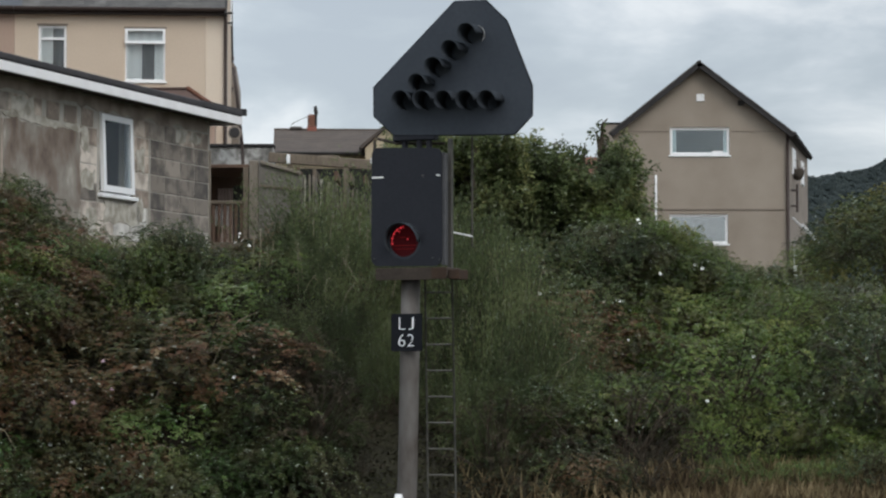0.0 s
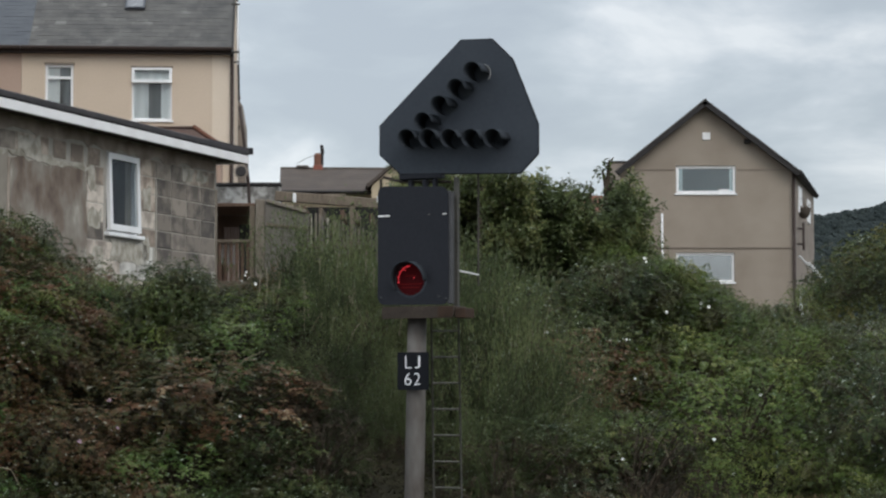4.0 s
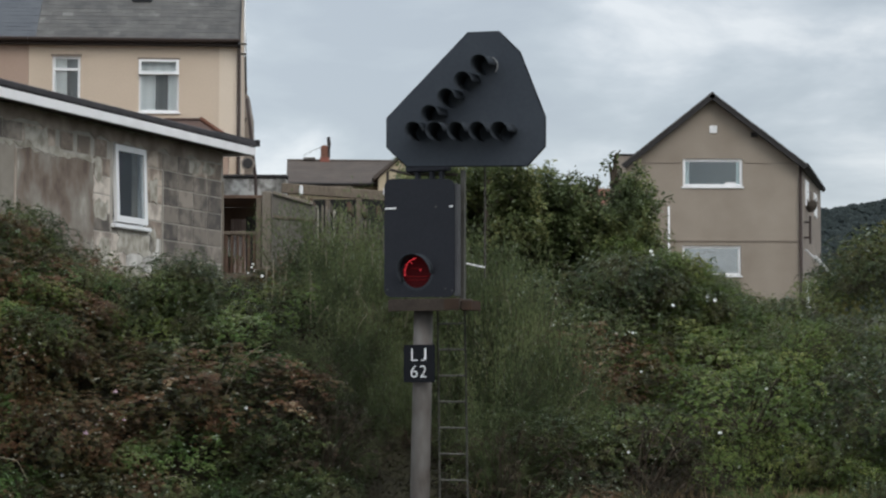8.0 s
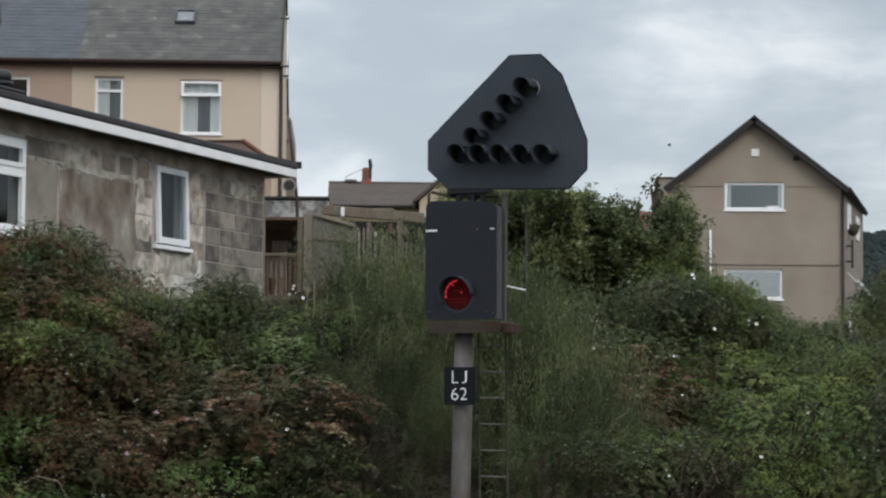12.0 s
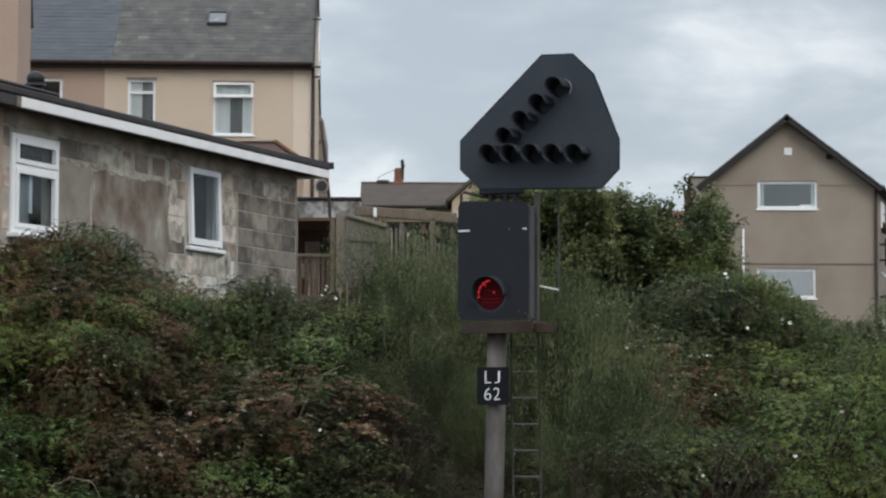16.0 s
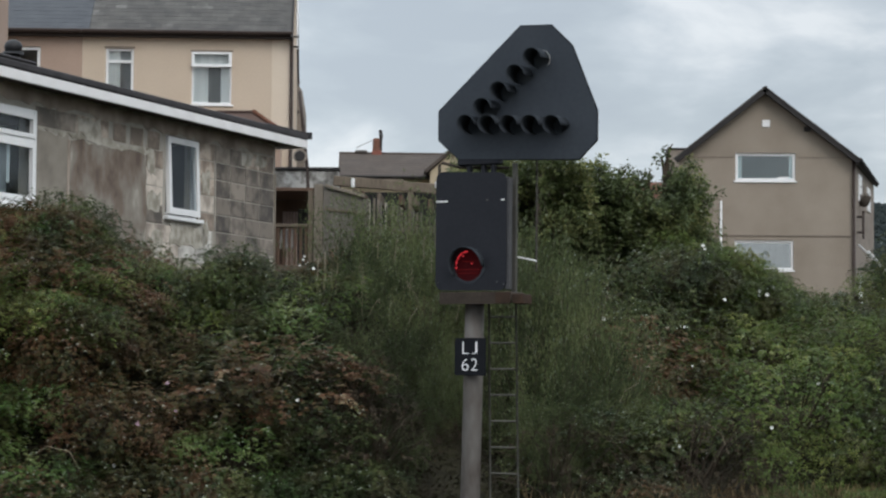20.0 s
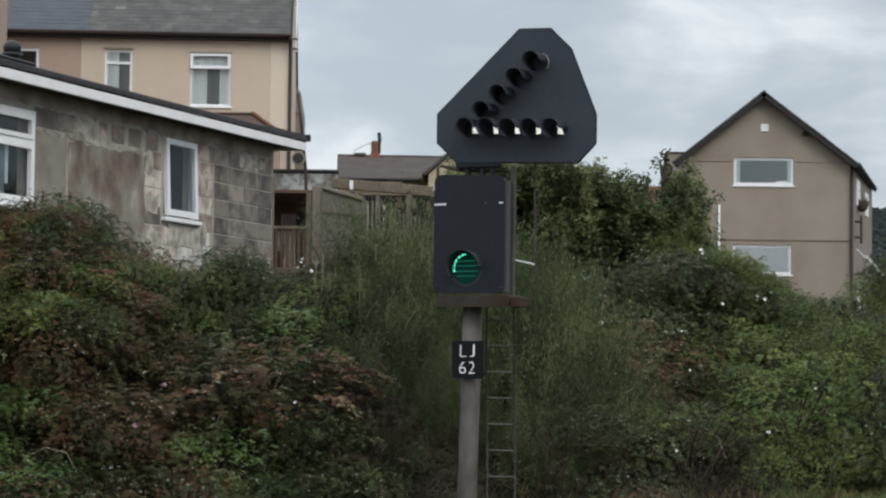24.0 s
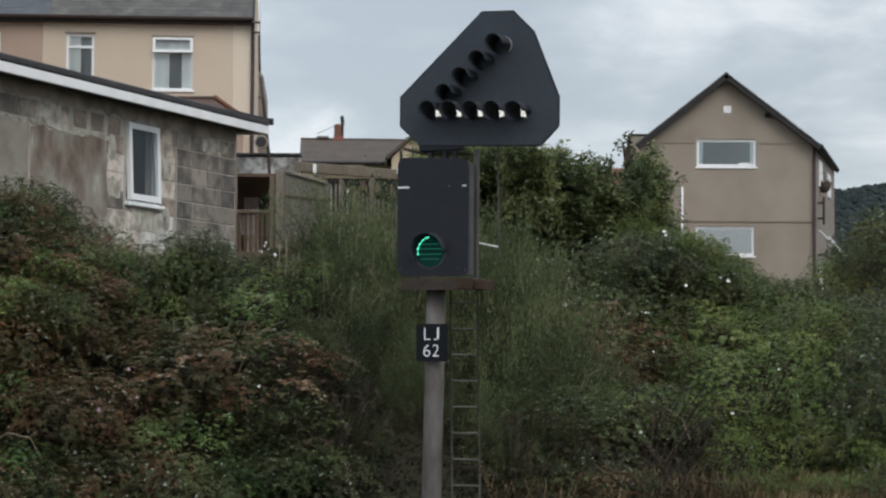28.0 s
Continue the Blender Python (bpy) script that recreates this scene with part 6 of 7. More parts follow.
def tree(name, at, trunk_h, clumps, n, leaf, material, label, seed, group="", ratio=0.62, up=0.6):
    """A tree: tapered trunk, limbs to every clump of the crown, and leaves thick on the clumps' outside. at: its foot; clumps (x, y, z, radius) from the foot."""
    rng = np.random.default_rng(seed)
    ob = empty(name, pose(*at), label, "tree", group)
    bm = tube(bmesh.new(), [(0, 0, -0.3), (0.03, 0.02, trunk_h * 0.5), (0.0, 0.0, trunk_h)], [0.10, 0.08, 0.06], 10)
    part("trunk", bm, M["bark"], ob)
    bm = bmesh.new()
    P, A, N, L = [], [], [], []
    total = sum(c[3] ** 2 for c in clumps)
    for x, y, z, R in clumps:
        c = np.array([x, y, z])
        mid = np.array([x * 0.35, y * 0.35, trunk_h + (z - trunk_h) * 0.55])
        tube(bm, [(0, 0, trunk_h * 0.8), tuple(mid), tuple(c), tuple(c + np.array([x * 0.1, 0, R * 0.6]))], [0.045, 0.03, 0.016, 0.005], 6, caps=False)
        k = int(n * R * R / total)
        p = unit(rng.normal(size=(k, 3)))
        r = R * lumps(p, rng, 6, 0.25) * np.where(rng.random(k) < 0.6, rng.uniform(0.75, 1.1, k), rng.uniform(0.3, 0.85, k))
        for _ in range(5):
            e = c + unit(rng.normal(size=3) + np.array([0, 0, 0.4])) * R * rng.uniform(0.8, 1.05)
            tube(bm, [tuple(c), tuple((c + e) / 2 + rng.normal(0, 0.03, 3)), tuple(e)], [0.012, 0.007, 0.002], 4, caps=False)
        P.append(c + p * r[:, None])
        out = unit(p * 0.6 + np.array([0, -0.1, up]) + rng.normal(0, 0.45, (k, 3)))
        N.append(out)
        A.append(unit(np.cross(out, rng.normal(size=(k, 3))) + p * 0.4 - np.array([0, 0, 0.3])))
        L.append(leaf * rng.uniform(0.55, 1.3, k))
    L = np.concatenate(L)
    mesh_part("crown", leaf_mesh("crown", np.concatenate(P), np.concatenate(A), np.concatenate(N), L, L * ratio), M[material], ob)
    part("limb", bm, M["bark"], ob)
    return ob


# tops of the growth, fitted to the camera's view: bearing x / y, and rise per metre from the eye
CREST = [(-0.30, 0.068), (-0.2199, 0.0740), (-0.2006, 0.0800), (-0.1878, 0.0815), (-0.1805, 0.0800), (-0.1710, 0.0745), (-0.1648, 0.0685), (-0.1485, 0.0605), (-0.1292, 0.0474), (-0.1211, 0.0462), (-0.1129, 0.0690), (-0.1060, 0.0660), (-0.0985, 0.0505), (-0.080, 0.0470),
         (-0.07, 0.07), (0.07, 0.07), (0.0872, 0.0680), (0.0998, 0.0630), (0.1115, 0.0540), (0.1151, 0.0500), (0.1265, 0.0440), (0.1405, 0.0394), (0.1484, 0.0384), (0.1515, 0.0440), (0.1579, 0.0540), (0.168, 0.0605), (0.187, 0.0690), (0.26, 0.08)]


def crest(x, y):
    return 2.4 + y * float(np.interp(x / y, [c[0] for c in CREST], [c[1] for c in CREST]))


def scrub():
    """Brambles planted over the bank, kept off the signal and the outbuilding's wall."""
    rng, kinds = random.Random(21), random.Random(22)
    base = {
        "green": [bramble(31 + i, "leaf_bramble", 36, 21, 0.070, fill=680, label="dense green bramble mound on the railway bank") for i in range(3)],
        "olive": [bramble(35 + i, "leaf_olive", 36, 24, 0.056, fill=800, label="dense olive green bramble mound on the railway bank") for i in range(3)],
        "red": [bramble(41 + i, "leaf_red", 38, 21, 0.073, fill=680, label="bramble mound with reddish brown turning leaves", droop=0.7) for i in range(3)],
        "bright": [bramble(51 + i, "leaf_bright", 36, 26, 0.046, fill=750, label="fresh green bindweed mound on the bank", name="bindweed_mound", group="bindweed on the bank", ratio=0.78, droop=0.3) for i in range(3)],
        "yellow": [bramble(59, "leaf_yellow", 12, 9, 0.05, label="small yellowing bramble spray behind the post", fill=50)],
        "brown": [bramble(57 + i, "leaf_brown", 40, 11, 0.05, label="sparse brown shrub, leaves darkened for the shade of a hollow", name="withered_shrub", group="withered shrubs on the bank", fill=200, ratio=0.45, droop=0.2) for i in range(2)],
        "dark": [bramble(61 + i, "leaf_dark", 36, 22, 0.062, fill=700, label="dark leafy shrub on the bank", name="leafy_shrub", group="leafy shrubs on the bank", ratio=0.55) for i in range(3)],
    }
    used = set()

    def plant(kind, x, y, s, lift=0.25, top=None):
        if kind == "green" and (x > 1.8 or (x < -1.0 and y > 24.0 and kinds.random() < 0.35)):
            kind = "olive"
        tall = s * kinds.uniform(0.75, 1.05)
        z = float(ground_height(x, y)) + lift * s if top is None else top - tall * 0.74
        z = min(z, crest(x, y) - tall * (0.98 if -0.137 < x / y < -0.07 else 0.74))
        src = kinds.choice(base[kind])
        m = Matrix.Translation((x, y, z)) @ Matrix.Rotation(kinds.uniform(-0.9, 0.9), 4, "Z") @ Matrix.Diagonal((s * kinds.uniform(0.9, 1.3), s * kinds.uniform(0.85, 1.1), tall, 1))
        if src.name in used:
            copy_thing(src, m)
        else:
            used.add(src.name)
            src.matrix_basis = m
    wall_n = Vector((math.cos(radians(19.3)), -math.sin(radians(19.3))))
    placed = []
    for k in range(9000):
        y = rng.uniform(22.4, 29.4)
        x = rng.uniform(-0.265, 0.235) * y
        off = (Vector((x, y)) - Vector((-3.412, 31.5))).dot(wall_n)
        if x < -1.0 and (off < 0.6 or y > 28):
            continue
        s = rng.uniform(0.45, 1.1)
        if -1.15 < x < 0.6 and y < 23.8:
            continue
        if -1.75 < x < 1.25 and 23.5 < y < 26.4:
            continue
        if 2.1 < x < 2.45 and y < 24.0:
            continue
        z = float(ground_height(x, y))
        if -1.9 < x < -0.3 and y < 24.2:
            s *= 0.65
        if x < -1.9 and y > 24.7:
            s *= 0.6
        if x > 2.6 and y > 27.3:
            s *= 0.6
        if x > 0.7 and y < 23.2:
            if rng.random() < 0.75:
                continue
            s *= 0.45
        if any((x - a) ** 2 + (y - b) ** 2 + (z - c) ** 2 < (0.35 * (s + d)) ** 2 for a, b, c, d in placed):
            continue
        placed.append((x, y, z, s))
        patch = math.sin(x * 1.9 + y * 0.9) + 0.7 * math.sin(y * 2.9 + x * 1.3) + kinds.uniform(-0.8, 0.8)
        # dark and brown kinds colour in the shaded hollow beside the post
        if -1.9 < x < -0.3 and y < 24.2:
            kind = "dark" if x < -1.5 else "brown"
        elif x < -0.9:
            kind = "red" if patch > (-0.15 if y < 24.4 else 0.2) else kinds.choices(("green", "olive", "dark"), (4, 2, 2))[0]
        elif 1.85 < x < 2.65 and y < 24.2:
            kind = kinds.choices(("brown", "dark"), (4, 1))[0]
        elif 1.2 < x < 2.6 and y < 25.2:
            kind = kinds.choices(("dark", "green", "red"), (5, 3, 1))[0]
        elif x < 1.85 and y < 24.2:
            kind = kinds.choices(("dark", "green", "brown"), (5, 2, 2))[0]
        elif x < 2.55:
            kind = "red" if patch > 1.2 else kinds.choices(("olive", "dark"), (5, 3))[0]
        elif x / y < 0.160 and y < 27:
            kind = "bright" if patch > -1.5 and y < 24.6 else "green"
        elif x / y >= 0.160:
            kind = kinds.choices(("olive", "green", "dark"), (2, 2, 5))[0]
        else:
            kind = kinds.choices(("green", "bright", "dark"), (5, 2, 2))[0]
        plant(kind, x, y, s, kinds.uniform(0.2, 0.9))
    # the brow of the bank
    for k in range(16):
        y = rng.uniform(24.4, 25.3)
        x = (-0.215 + 0.0088 * k) * y
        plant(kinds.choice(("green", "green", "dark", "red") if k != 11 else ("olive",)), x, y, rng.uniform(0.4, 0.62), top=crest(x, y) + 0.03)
    for row in range(3):
        for k in range(7):
            y = 24.3 - 0.45 * row + rng.uniform(-0.1, 0.1)
            x = (-0.236 + 0.0115 * k) * y
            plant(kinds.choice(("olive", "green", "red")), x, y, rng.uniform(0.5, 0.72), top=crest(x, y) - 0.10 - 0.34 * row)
    for k in range(13):
        y = rng.uniform(28.4, 29.4)
        x = (0.068 + 0.0068 * k) * y
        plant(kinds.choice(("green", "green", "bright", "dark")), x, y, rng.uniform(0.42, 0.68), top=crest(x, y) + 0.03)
    for k in range(8):
        y = rng.uniform(27.9, 28.3)
        x = (0.094 + 0.0055 * k) * y
        plant(kinds.choice(("green", "green", "bright")), x, y, rng.uniform(0.42, 0.55), top=crest(x, y) - 0.02)
    for k in range(11):
        y = rng.uniform(27.3, 27.9)
        x = (0.070 + 0.0072 * k) * y
        plant(kinds.choice(("green", "green", "bright", "dark")), x, y, rng.uniform(0.5, 0.7), top=crest(x, y) - 0.28)
    for k in range(9):
        y = rng.uniform(25.8, 26.8)
        x = (0.150 + 0.010 * k) * y
        plant(kinds.choice(("dark", "dark", "green")), x, y, rng.uniform(0.5, 0.85), top=crest(x, y))
        plant("dark", x + rng.uniform(-0.2, 0.3), y - 0.8, rng.uniform(0.5, 0.85), 0.6)
    for k in range(6):
        plant(kinds.choice(("dark", "green")), 4.6 + 0.3 * k, 26.6 + rng.uniform(-0.2, 0.2), rng.uniform(0.55, 0.7), 0.55)
        plant("dark", 4.5 + 0.3 * k, 25.9 + rng.uniform(-0.2, 0.2), rng.uniform(0.55, 0.7), 0.5)
    for k in range(8):
        y = rng.uniform(27.6, 28.4)
        x = (0.090 + 0.0034 * k) * y
        plant("olive", x, y, rng.uniform(0.42, 0.55), top=crest(x, y) + 0.10 - 0.2 * (k % 2))
    # the foot of the bank: a ragged front of brambles, and low growth round the post, coloured dark for the shade there
    for k in range(26):
        y = rng.uniform(22.0, 22.7)
        x = -5.9 + 0.19 * k + rng.uniform(-0.1, 0.1)
        plant("dark" if x > -3.0 else kinds.choice(("green", "red", "dark", "dark")), x, y, rng.uniform(0.42, 0.66), rng.uniform(0.2, 0.7))
    for x, y, s, kind in ((-1.25, 23.3, 0.5, "brown"), (-0.95, 23.5, 0.5, "brown"), (-0.62, 23.4, 0.48, "brown"), (-0.35, 23.6, 0.45, "brown"), (-1.0, 22.9, 0.4, "brown"), (-0.65, 22.8, 0.36, "brown"), (0.55, 23.4, 0.42, "dark"), (0.85, 23.2, 0.45, "dark"), (1.15, 23.3, 0.5, "brown"), (1.4, 22.9, 0.42, "dark"), (0.75, 22.9, 0.4, "brown")):
        plant(kind, x, y, s, 0.35)
    for k in range(8):
        plant(kinds.choice(("dark", "green", "dark")), 3.9 + 0.2 * k, rng.uniform(23.6, 24.6), rng.uniform(0.55, 0.75), rng.uniform(0.4, 0.8))
    for x, y, s, top in ((-0.62, 23.55, 0.24, 3.30), (-0.50, 23.5, 0.18, 3.18), (-2.55, 23.2, 0.2, 2.75), (-3.3, 22.5, 0.2, 2.05)):
        plant("yellow", x, y, s, top=top)
    # a dark leafy shrub before the corner of the outbuilding
    for k in range(9):
        y = rng.uniform(24.5, 25.0)
        x = (-0.1165 + 0.0022 * k) * y
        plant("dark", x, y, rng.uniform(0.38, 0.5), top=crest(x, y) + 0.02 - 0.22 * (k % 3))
    # low growth before the gable house
    for k in range(14):
        y = rng.uniform(29.0, 29.6)
        x = (0.110 + 0.0036 * k) * y
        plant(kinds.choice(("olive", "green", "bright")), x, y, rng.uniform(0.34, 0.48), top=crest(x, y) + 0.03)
    # dark growth climbing the wall under the first window
    for k in range(7):
        y = rng.uniform(24.7, 25.1)
        x = (-0.197 + 0.0050 * k) * y
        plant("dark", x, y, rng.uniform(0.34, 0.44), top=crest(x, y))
    # taller growth below the tree, the dark leaf colour carrying the tree's shade
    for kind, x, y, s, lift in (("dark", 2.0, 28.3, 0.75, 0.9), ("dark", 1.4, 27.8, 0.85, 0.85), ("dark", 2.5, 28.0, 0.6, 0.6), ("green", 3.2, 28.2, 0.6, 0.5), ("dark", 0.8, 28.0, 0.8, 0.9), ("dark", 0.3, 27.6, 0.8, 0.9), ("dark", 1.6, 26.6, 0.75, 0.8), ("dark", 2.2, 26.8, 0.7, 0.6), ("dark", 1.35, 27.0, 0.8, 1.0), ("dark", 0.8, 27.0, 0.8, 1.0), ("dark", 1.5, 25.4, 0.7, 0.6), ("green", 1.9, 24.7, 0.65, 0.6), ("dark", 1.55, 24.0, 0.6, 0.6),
                                ("green", -1.75, 23.4, 0.75, 0.9), ("dark", -1.6, 22.9, 0.7, 0.7), ("red", -2.3, 23.2, 0.8, 0.8), ("green", -2.1, 24.0, 0.7, 0.9), ("dark", -1.35, 22.7, 0.5, 0.5), ("green", -2.9, 22.7, 0.75, 0.7), ("red", -3.7, 22.9, 0.8, 0.7), ("red", -4.3, 23.4, 0.8, 0.8), ("dark", -1.2, 23.2, 0.55, 0.3), ("green", -4.9, 23.0, 0.8, 0.7)):
        plant(kind, x, y, s, lift)


scrub()


def feathery():
    rng = random.Random(8)
    a, b = wispy(71, 90, 130), wispy(72, 90, 130)
    # x, y, height of the tips
    spots = [(-1.40, 25.4, 4.0), (-1.15, 25.6, 4.2), (-0.9, 25.5, 4.3), (-0.62, 25.7, 4.35), (-1.6, 25.1, 3.7), (0.45, 25.4, 4.3), (0.85, 25.3, 4.1), (-1.50, 24.6, 3.35), (-1.30, 25.0, 3.85), (-1.10, 24.5, 3.9), (-0.95, 25.2, 4.2), (-0.70, 24.6, 4.15), (-0.50, 25.1, 4.3), (-0.25, 24.7, 4.15), (0.05, 25.0, 4.2),
             (0.30, 24.6, 4.55), (0.52, 25.1, 4.6), (0.72, 24.5, 4.3), (0.95, 24.9, 4.15), (1.20, 24.6, 3.4), (1.4, 24.3, 2.9), (-0.95, 24.0, 3.5), (-0.45, 24.1, 3.4), (0.45, 23.9, 3.3), (0.80, 24.0, 3.0), (-1.4, 24.0, 3.0), (-1.3, 23.9, 2.9),
             (-1.0, 23.5, 2.7), (-0.6, 23.6, 2.75), (-0.3, 23.8, 2.9), (-0.85, 23.1, 2.15), (0.5, 23.3, 2.4), (0.25, 23.7, 2.8), (-0.7, 24.0, 3.0), (0.75, 23.6, 2.6), (1.1, 24.0, 2.8), (-0.75, 25.6, 4.3), (-0.3, 25.5, 4.3), (0.2, 25.5, 4.15), (0.65, 25.6, 3.85)]
    for i, (x, y, top) in enumerate(spots):
        g = float(ground_height(x, y)) - 0.1
        tall = (top + 0.14 - g) / 1.78
        wide = max(0.5, min(0.85, tall * 0.8))
        m = Matrix.Translation((x, y, g)) @ Matrix.Rotation(rng.uniform(0, 6.28), 4, "Z") @ Matrix.Diagonal((wide, wide, tall, 1))
        if i < 2:
            (a, b)[i].matrix_basis = m
        else:
            copy_thing((a, b)[i % 2], m)


feathery()

def elder():
    """A leafy tree with several stems: upswept twigs set with leaves fill a broad uneven crown."""
    rng = np.random.default_rng(81)
    ob = empty("elder_tree", pose(1.3, 29.6, 2.9), "dark green leafy tree on top of the bank", "tree")
    part("trunk", tube(bmesh.new(), [(0, 0, -0.3), (0.03, 0.02, 0.3), (0.0, 0.0, 0.7)], [0.10, 0.08, 0.06], 10), M["bark"], ob)
    bm = bmesh.new()
    heads = np.stack([np.linspace(-1.7, 1.0, 13), rng.uniform(-0.3, 0.3, 13), rng.uniform(1.1, 1.7, 13)], 1)
    for h in heads:
        tube(bm, [(0, 0, 0.5), (h[0] * 0.4, h[1] * 0.4, 0.75), tuple(h * np.array([0.85, 0.9, 0.75])), tuple(h)], [0.05, 0.035, 0.022, 0.010], 6, caps=False)
    part("limb", bm, M["bark"], ob)
    twigs = bmesh.new()
    P, A, N, L = [], [], [], []
    top_x = [-1.9, -1.6, -1.2, -0.7, -0.25, 0.05, 0.35, 0.52, 0.62, 0.95, 1.06, 1.20, 1.32, 1.45]
    top_z = [2.30, 2.50, 2.50, 2.44, 2.34, 2.26, 2.18, 2.05, 1.86, 1.84, 2.12, 2.34, 2.10, 1.40]
    for k in range(2000):
        x = rng.uniform(-1.85, 1.30)
        roof = np.interp(x, top_x, top_z) + rng.normal(0, 0.05)
        length = rng.uniform(0.28, 0.62)
        z = roof - length * 0.9 - (rng.random() ** 1.15) * (roof + 0.1)
        c = np.array([x - 0.12 * x, rng.uniform(-0.75, 0.6), z])
        d = unit(np.array([x * 0.22 + rng.normal(0, 0.34), rng.normal(-0.25, 0.35), 0.85]))
        e = c + d * length
        bend = rng.normal(0, 0.03, 3)
        tube(twigs, [tuple(c), tuple((c + e) / 2 + bend), tuple(e)], [0.007, 0.005, 0.002], 3, caps=False)
        n = int(80 * length / 0.45)
        t = rng.uniform(0.1, 1.0, n)[:, None]
        q = c + (e - c) * t + bend * 4 * t * (1 - t)
        side = unit(rng.normal(size=(n, 3)))
        ax = unit(side - d * (side @ d)[:, None] * 0.8 + d * 0.55 - np.array([0, 0, 0.3]))
        P.append(q + ax * rng.uniform(0.0, 0.07, (n, 1))), A.append(ax)
        N.append(unit(np.array([0, -0.25, 0.8]) + rng.normal(0, 0.4, (n, 3)))), L.append(rng.uniform(0.050, 0.092, n) * (1.15 - 0.45 * t[:, 0]))
    L = np.concatenate(L)
    mesh_part("crown", leaf_mesh("crown", np.concatenate(P), np.concatenate(A), np.concatenate(N), L, L * 0.5), M["leaf_tree"], ob)
    tagged(part("twig_tangle", twigs, M["bark"], ob), kind="stuff")


elder()
for at, high, thick, seed in (((2.16, 29.9, 3.6), 1.86, 1.0, 82), ((1.55, 29.9, 3.6), 1.60, 0.8, 84), ((1.93, 29.9, 3.6), 1.56, 0.75, 85)):
    tree("sapling", at, high * 0.7, [(0.02, 0, high - 0.07, 0.07 * thick), (-0.05 * thick, 0, high - 0.20, 0.10 * thick), (0.04, 0, high - 0.40, 0.10 * thick), (0.08 * thick, 0, high - 0.27, 0.06), (-0.02, 0, high - 0.60, 0.13 * thick)], int(230 * thick), 0.062, "leaf_dark", "thin dark sapling standing above the bushes", seed, "saplings above the bushes")
tree("yellowing_tree", (7.9, 41, 3.5), 0.8,
     [(-0.55, 0, 1.30, 0.45), (0.0, 0, 1.50, 0.50), (0.6, 0, 1.45, 0.55), (-0.9, 0, 0.7, 0.6), (0.3, -0.3, 0.7, 0.7), (1.3, 0, 1.05, 0.7)], 9000, 0.09, "leaf_yellow", "yellow-green tree behind the bank", 83)


def undergrowth():
    """Low leaves and litter that hide the soil between the bushes, coloured dark for the shade there."""
    rng = np.random.default_rng(19)
    n = 110000
    y = rng.uniform(22.2, 29.5, n)
    x = rng.uniform(-0.27, 0.24, n) * y
    bare = (x > 2.05) & (x < 2.5) & (y < 24.0) & (rng.random(n) < 0.6)
    x, y = x[~bare], y[~bare]
    n = len(x)
    pos = np.stack([x, y, ground_height(x, y) + rng.uniform(0.0, 0.22, n)], 1)
    nor = unit(np.array([0, -0.4, 0.6]) + rng.normal(0, 0.7, (n, 3)))
    ax = np.cross(nor, rng.normal(size=(n, 3)))
    L = rng.uniform(0.03, 0.07, n)
    me = leaf_mesh("undergrowth", pos, ax, nor, L, L * 0.5)
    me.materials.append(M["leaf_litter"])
    tagged(new("undergrowth", me), "low undergrowth covering the soil, coloured dark for shade between bushes", "undergrowth", kind="stuff")


undergrowth()


def pale_stalks():
    """Thin pale seed stalks that stand among the feathery shrubs."""
    rng = np.random.default_rng(29)
    bm = bmesh.new()
    for k in range(26):
        x, y = rng.uniform(-1.75, -0.35) if k < 19 else rng.uniform(0.4, 1.2), rng.uniform(23.9, 24.9)
        top = rng.uniform(3.2, 3.95) if x < 0 else rng.uniform(2.6, 3.5)
        h = rng.uniform(0.15, 0.4)
        lean = rng.normal(0, 0.08)
        tube(bm, [(x, y, top - h), (x + lean * 0.4, y, top - h * 0.5), (x + lean, y, top)], [0.004, 0.004, 0.002], 4, caps=False)
        for j in range(5):
            z = top - rng.uniform(0, 0.12)
            bmesh.ops.create_icosphere(bm, subdivisions=1, radius=rng.uniform(0.004, 0.010), matrix=Matrix.Translation((x + lean + rng.normal(0, 0.012), y, z)))
    tagged(part("seed_stalks", bm, M["dead_stem"]), "thin pale seed stalks among the shrubs", "stalks", kind="stuff")


pale_stalks()


def dry_grass():
    rng = np.random.default_rng(15)
    n = 40000
    x, y = rng.uniform(0.3, 7.5, n), rng.uniform(21.6, 23.3, n)
    keep = rng.random(n) < np.clip(0.15 + 0.45 * np.sin(x * 2.4 + 0.6) * np.sin(y * 2.3) + 0.34 * (x - 1.9), 0.04, 1)
    x, y = x[keep], y[keep]
    n = len(x)
    pos = np.stack([x, y, ground_height(x, y) - 0.02], 1)
    ax = np.array([0, 0, 1.0]) + rng.normal(0, 0.38, (n, 3))
    L = rng.uniform(0.14, 0.36, n)
    me = leaf_mesh("dry_grass", pos, ax, rng.normal(size=(n, 3)), L, 0.009, 0.05, 0.35)
    me.materials.append(M["straw"])
    tagged(new("dry_grass", me), "dry straw-coloured grass at the foot of the bank", "grass", kind="stuff")


dry_grass()


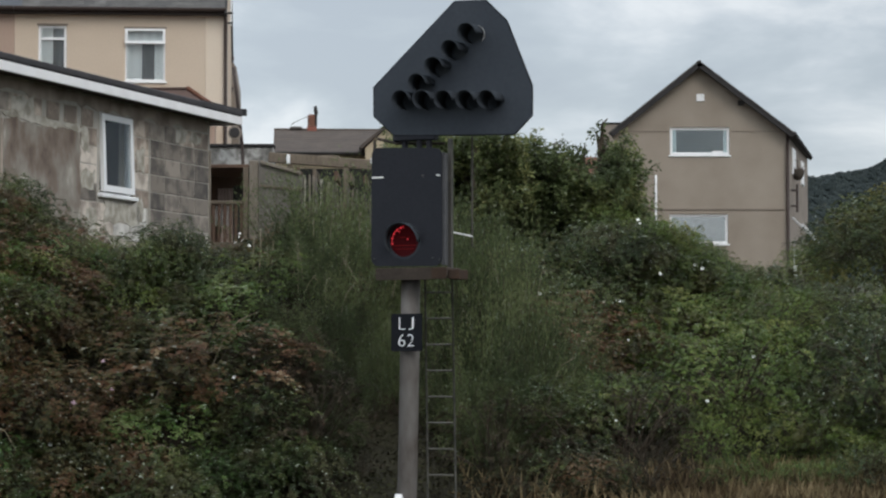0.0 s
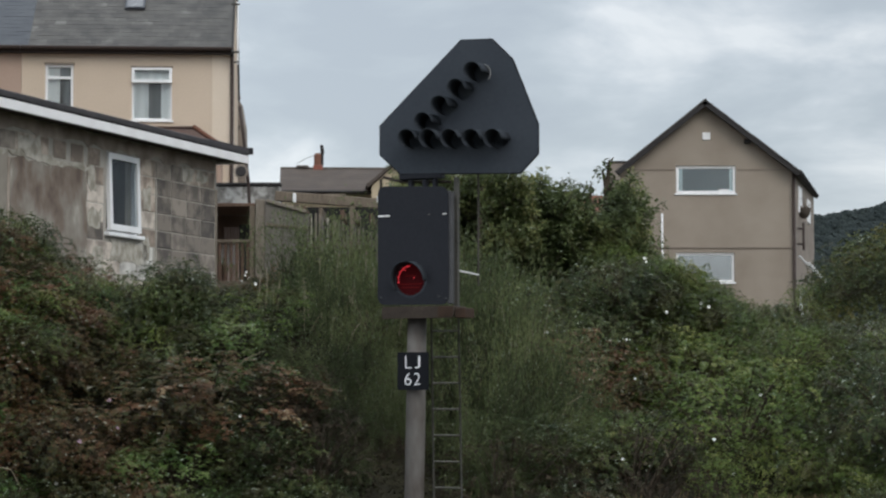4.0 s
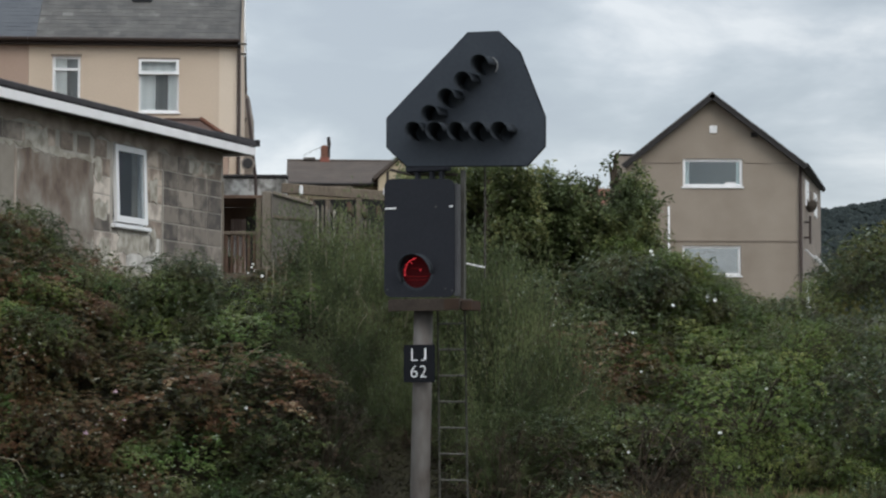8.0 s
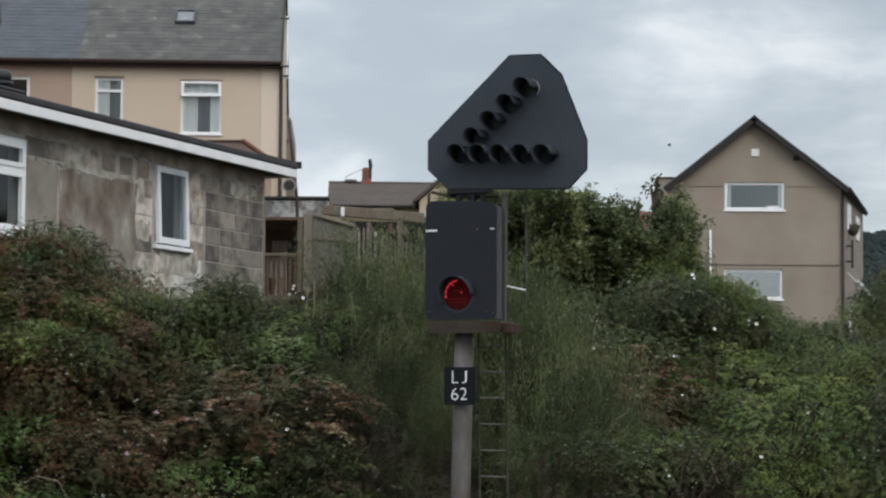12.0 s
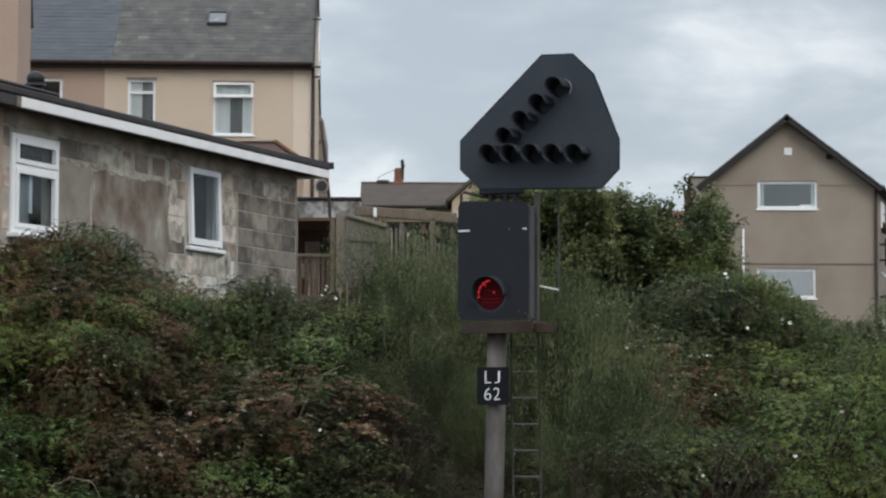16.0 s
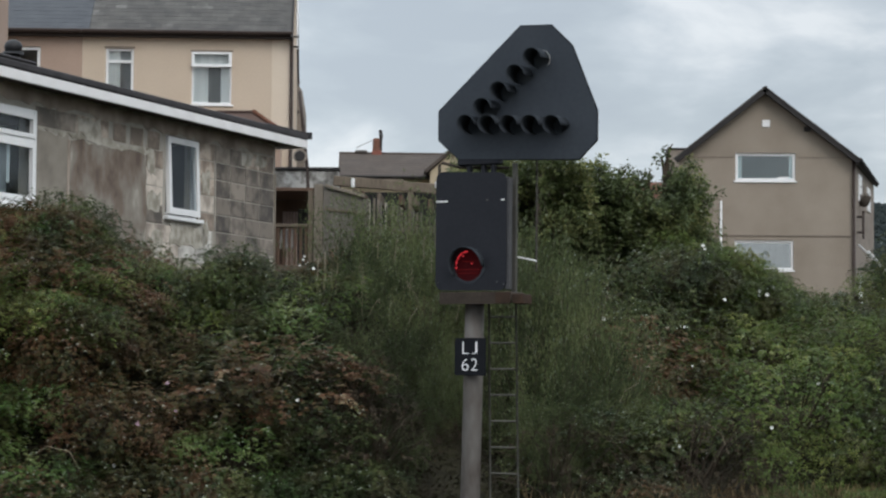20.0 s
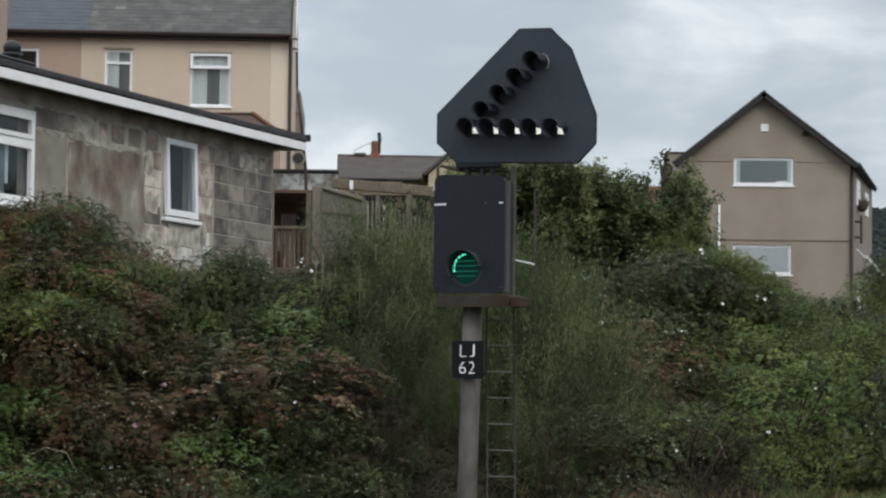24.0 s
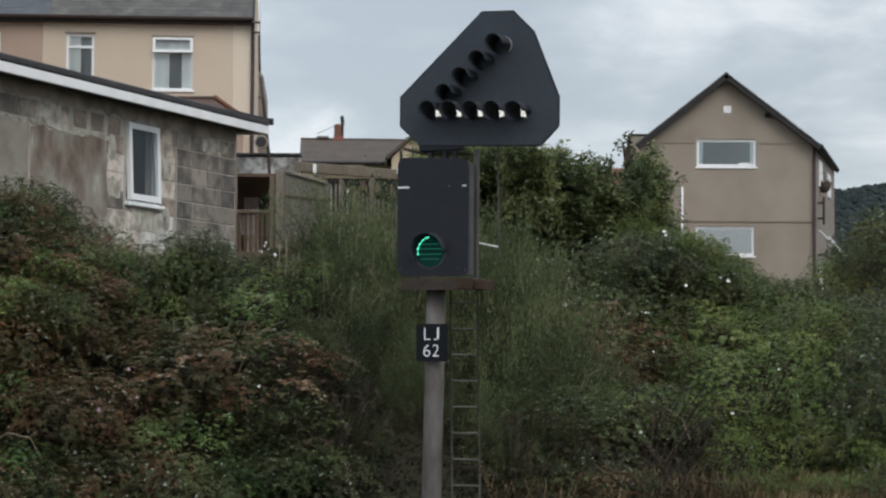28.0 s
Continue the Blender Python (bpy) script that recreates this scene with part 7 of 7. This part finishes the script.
def flowers():
    """White bindweed trumpets and a few pale pink heads, to be set on the leaves."""
    rng = random.Random(77)
    bm = tube(bmesh.new(), [(0, 0, -0.05), (0, 0, -0.02), (0, 0, 0.0)], [0.006, 0.014, 0.036], 10, caps=False)
    white = bpy.data.meshes.new("flower")
    bm.to_mesh(white)
    bm.free()
    white.materials.append(M["petal"])
    bm = bmesh.new()
    for k in range(14):
        d = Vector((rng.gauss(0, 1), rng.gauss(0, 1), rng.gauss(0.3, 1))).normalized() * rng.uniform(0.01, 0.035)
        bmesh.ops.create_icosphere(bm, subdivisions=1, radius=0.010, matrix=Matrix.Translation(d))
    pink = bpy.data.meshes.new("flower_head")
    bm.to_mesh(pink)
    bm.free()
    pink.materials.append(M["pink_petal"])
    return white, pink


WHITE_FLOWER, PINK_FLOWER = flowers()


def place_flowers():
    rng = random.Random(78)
    # spots set where the flowers show in the camera's view
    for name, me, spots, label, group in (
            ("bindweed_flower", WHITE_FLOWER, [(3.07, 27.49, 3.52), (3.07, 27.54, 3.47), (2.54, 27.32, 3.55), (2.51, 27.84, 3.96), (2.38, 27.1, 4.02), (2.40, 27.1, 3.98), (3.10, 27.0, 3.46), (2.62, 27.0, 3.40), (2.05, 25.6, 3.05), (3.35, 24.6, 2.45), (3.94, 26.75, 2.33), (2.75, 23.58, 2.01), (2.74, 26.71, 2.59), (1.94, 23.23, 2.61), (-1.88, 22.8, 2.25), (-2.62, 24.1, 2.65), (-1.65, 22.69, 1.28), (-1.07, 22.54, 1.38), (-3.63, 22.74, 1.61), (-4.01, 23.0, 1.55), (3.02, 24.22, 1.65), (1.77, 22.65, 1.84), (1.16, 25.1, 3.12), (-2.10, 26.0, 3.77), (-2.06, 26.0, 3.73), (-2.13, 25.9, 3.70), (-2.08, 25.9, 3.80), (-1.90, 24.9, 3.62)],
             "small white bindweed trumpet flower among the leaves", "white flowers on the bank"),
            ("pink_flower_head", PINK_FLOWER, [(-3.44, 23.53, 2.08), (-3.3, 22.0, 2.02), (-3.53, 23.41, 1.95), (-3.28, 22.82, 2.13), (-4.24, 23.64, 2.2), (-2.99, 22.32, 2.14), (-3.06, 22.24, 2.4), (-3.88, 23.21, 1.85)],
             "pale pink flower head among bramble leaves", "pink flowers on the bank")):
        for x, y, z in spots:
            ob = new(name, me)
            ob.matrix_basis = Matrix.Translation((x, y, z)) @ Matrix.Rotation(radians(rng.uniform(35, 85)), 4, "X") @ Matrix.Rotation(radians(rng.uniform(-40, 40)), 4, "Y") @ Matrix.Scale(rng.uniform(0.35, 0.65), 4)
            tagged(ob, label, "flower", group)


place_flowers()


def old_post():
    """A grey timber post, half hidden by the shrubs."""
    ob = empty("fence_post", pose(0.54, 28.9, 2.9), "dark weathered timber post half hidden by shrubs", "post")
    part("post", boxed(-0.03, 0.03, -0.03, 0.03, -0.3, 2.1, 0.008), M["bark"], ob)


old_post()


def dead_canes():
    """Bare pale canes that arch out of the brambles."""
    for path in (((-1.86, 24.8, 3.25), (-1.85, 24.8, 3.5), (-1.845, 24.8, 3.72)), ((-1.78, 24.7, 3.35), (-1.765, 24.7, 3.55), (-1.77, 24.7, 3.78)), ((-1.66, 24.7, 3.2), (-1.65, 24.7, 3.45), (-1.63, 24.7, 3.66)), ((-2.12, 23.1, 2.35), (-2.0, 23.0, 2.62), (-1.86, 23.05, 2.8), (-1.68, 23.1, 2.88)), ((2.3, 23.3, 1.75), (2.22, 23.2, 1.95), (2.08, 23.2, 2.05)), ((1.25, 24.0, 2.2), (1.32, 23.95, 2.36), (1.46, 23.95, 2.44)), ((-0.9, 24.0, 2.9), (-0.85, 24.0, 3.08), (-0.76, 24.0, 3.2)),
                 ((-2.9, 22.5, 1.3), (-2.75, 22.3, 1.55), (-2.5, 22.25, 1.62), (-2.3, 22.3, 1.5)), ((-3.9, 22.6, 1.5), (-4.0, 22.4, 1.75), (-4.2, 22.35, 1.8), (-4.4, 22.4, 1.68))):
        bm = tube(bmesh.new(), list(path), [0.006, 0.005, 0.004, 0.002][:len(path)], 5)
        ob = part("dead_cane", bm, M["dead_stem"])
        tagged(ob, "bare pale dead cane arching out of the brambles", "cane", "dead canes on the bank")


dead_canes()


def small_bird():
    """A small dark bird: body with head and bill, tail and two wings."""
    ob = empty("small_bird", pose(2.30, 30.6, 4.55), "small dark brown bird flitting over the tree", "bird")
    bm = bmesh.new()
    bmesh.ops.create_uvsphere(bm, u_segments=10, v_segments=8, radius=0.013)
    bmesh.ops.scale(bm, vec=(1.9, 1, 1), verts=bm.verts[:])
    bmesh.ops.create_uvsphere(bm, u_segments=8, v_segments=6, radius=0.009, matrix=Matrix.Translation((-0.024, 0, 0.007)))
    part("body", bm, M["bark"], ob, smooth=True)
    part("bill", tube(bmesh.new(), [(-0.032, 0, 0.006), (-0.041, 0, 0.004)], [0.003, 0.0006], 5), M["black_plastic"], ob)
    part("tail", boxed(0.020, 0.048, -0.007, 0.007, 0.002, 0.005, 0.001), M["bark"], ob)
    for s in (1, -1):
        part("wing", boxed(-0.012, 0.016, 0.010, 0.055, -0.0015, 0.0015, 0.001, m=pose(0, 0, 0.006, 35 * s, 0, 0) @ (pose(0, 0, 0) if s > 0 else pose(0, 0, 0, 0, 0, 180))), M["bark"], ob, "raised dark wing")
    for c in ob.children:
        c.data.transform(Matrix.Scale(0.72, 4))
    return ob


BIRD = small_bird()


# ---- wall blocks ----
block_pieces(OUTBUILDING)


# ---- what moves: the added wheel turns from red to green, the added slide brings up the junction indicator's lamps ----
def motions():
    wheel = [(0.0, 0), (20.8, 0), (20.84, 40), (20.87, 80), (20.9, 120), (28.0, 120)]
    walk(WHEEL, [(t, pose(LENS[0], -0.150, LENS[1] + 0.17, 0, a, 0)) for t, a in wheel])
    flight = [(0.0, 2.30, 30.6, 4.55), (11.88, 2.30, 30.6, 4.55), (11.96, 2.38, 30.9, 5.60), (12.0, 2.417, 31.0, 5.944), (12.04, 2.36, 31.0, 5.60), (12.12, 2.22, 30.9, 4.75), (12.30, 2.16, 30.9, 4.75),
              (12.4, 2.064, 31.0, 5.43), (12.5, 1.506, 31.0, 5.765), (12.62, 0.95, 30.9, 5.50), (12.8, 0.70, 30.6, 4.55), (28.0, 0.70, 30.6, 4.55)]
    walk(BIRD, [(t, pose(x, y, z, 0, 20, 15)) for t, x, y, z in flight])
    slide = [(0.0, -0.11), (20.5, -0.11), (20.54, -0.05), (20.57, 0.0), (28.0, 0.0)]
    walk(SLIDE, [(t, pose(0.049 + d, -0.086, 4.054 - 0.0475 * d, 0, 2.72, 0)) for t, d in slide])


motions()
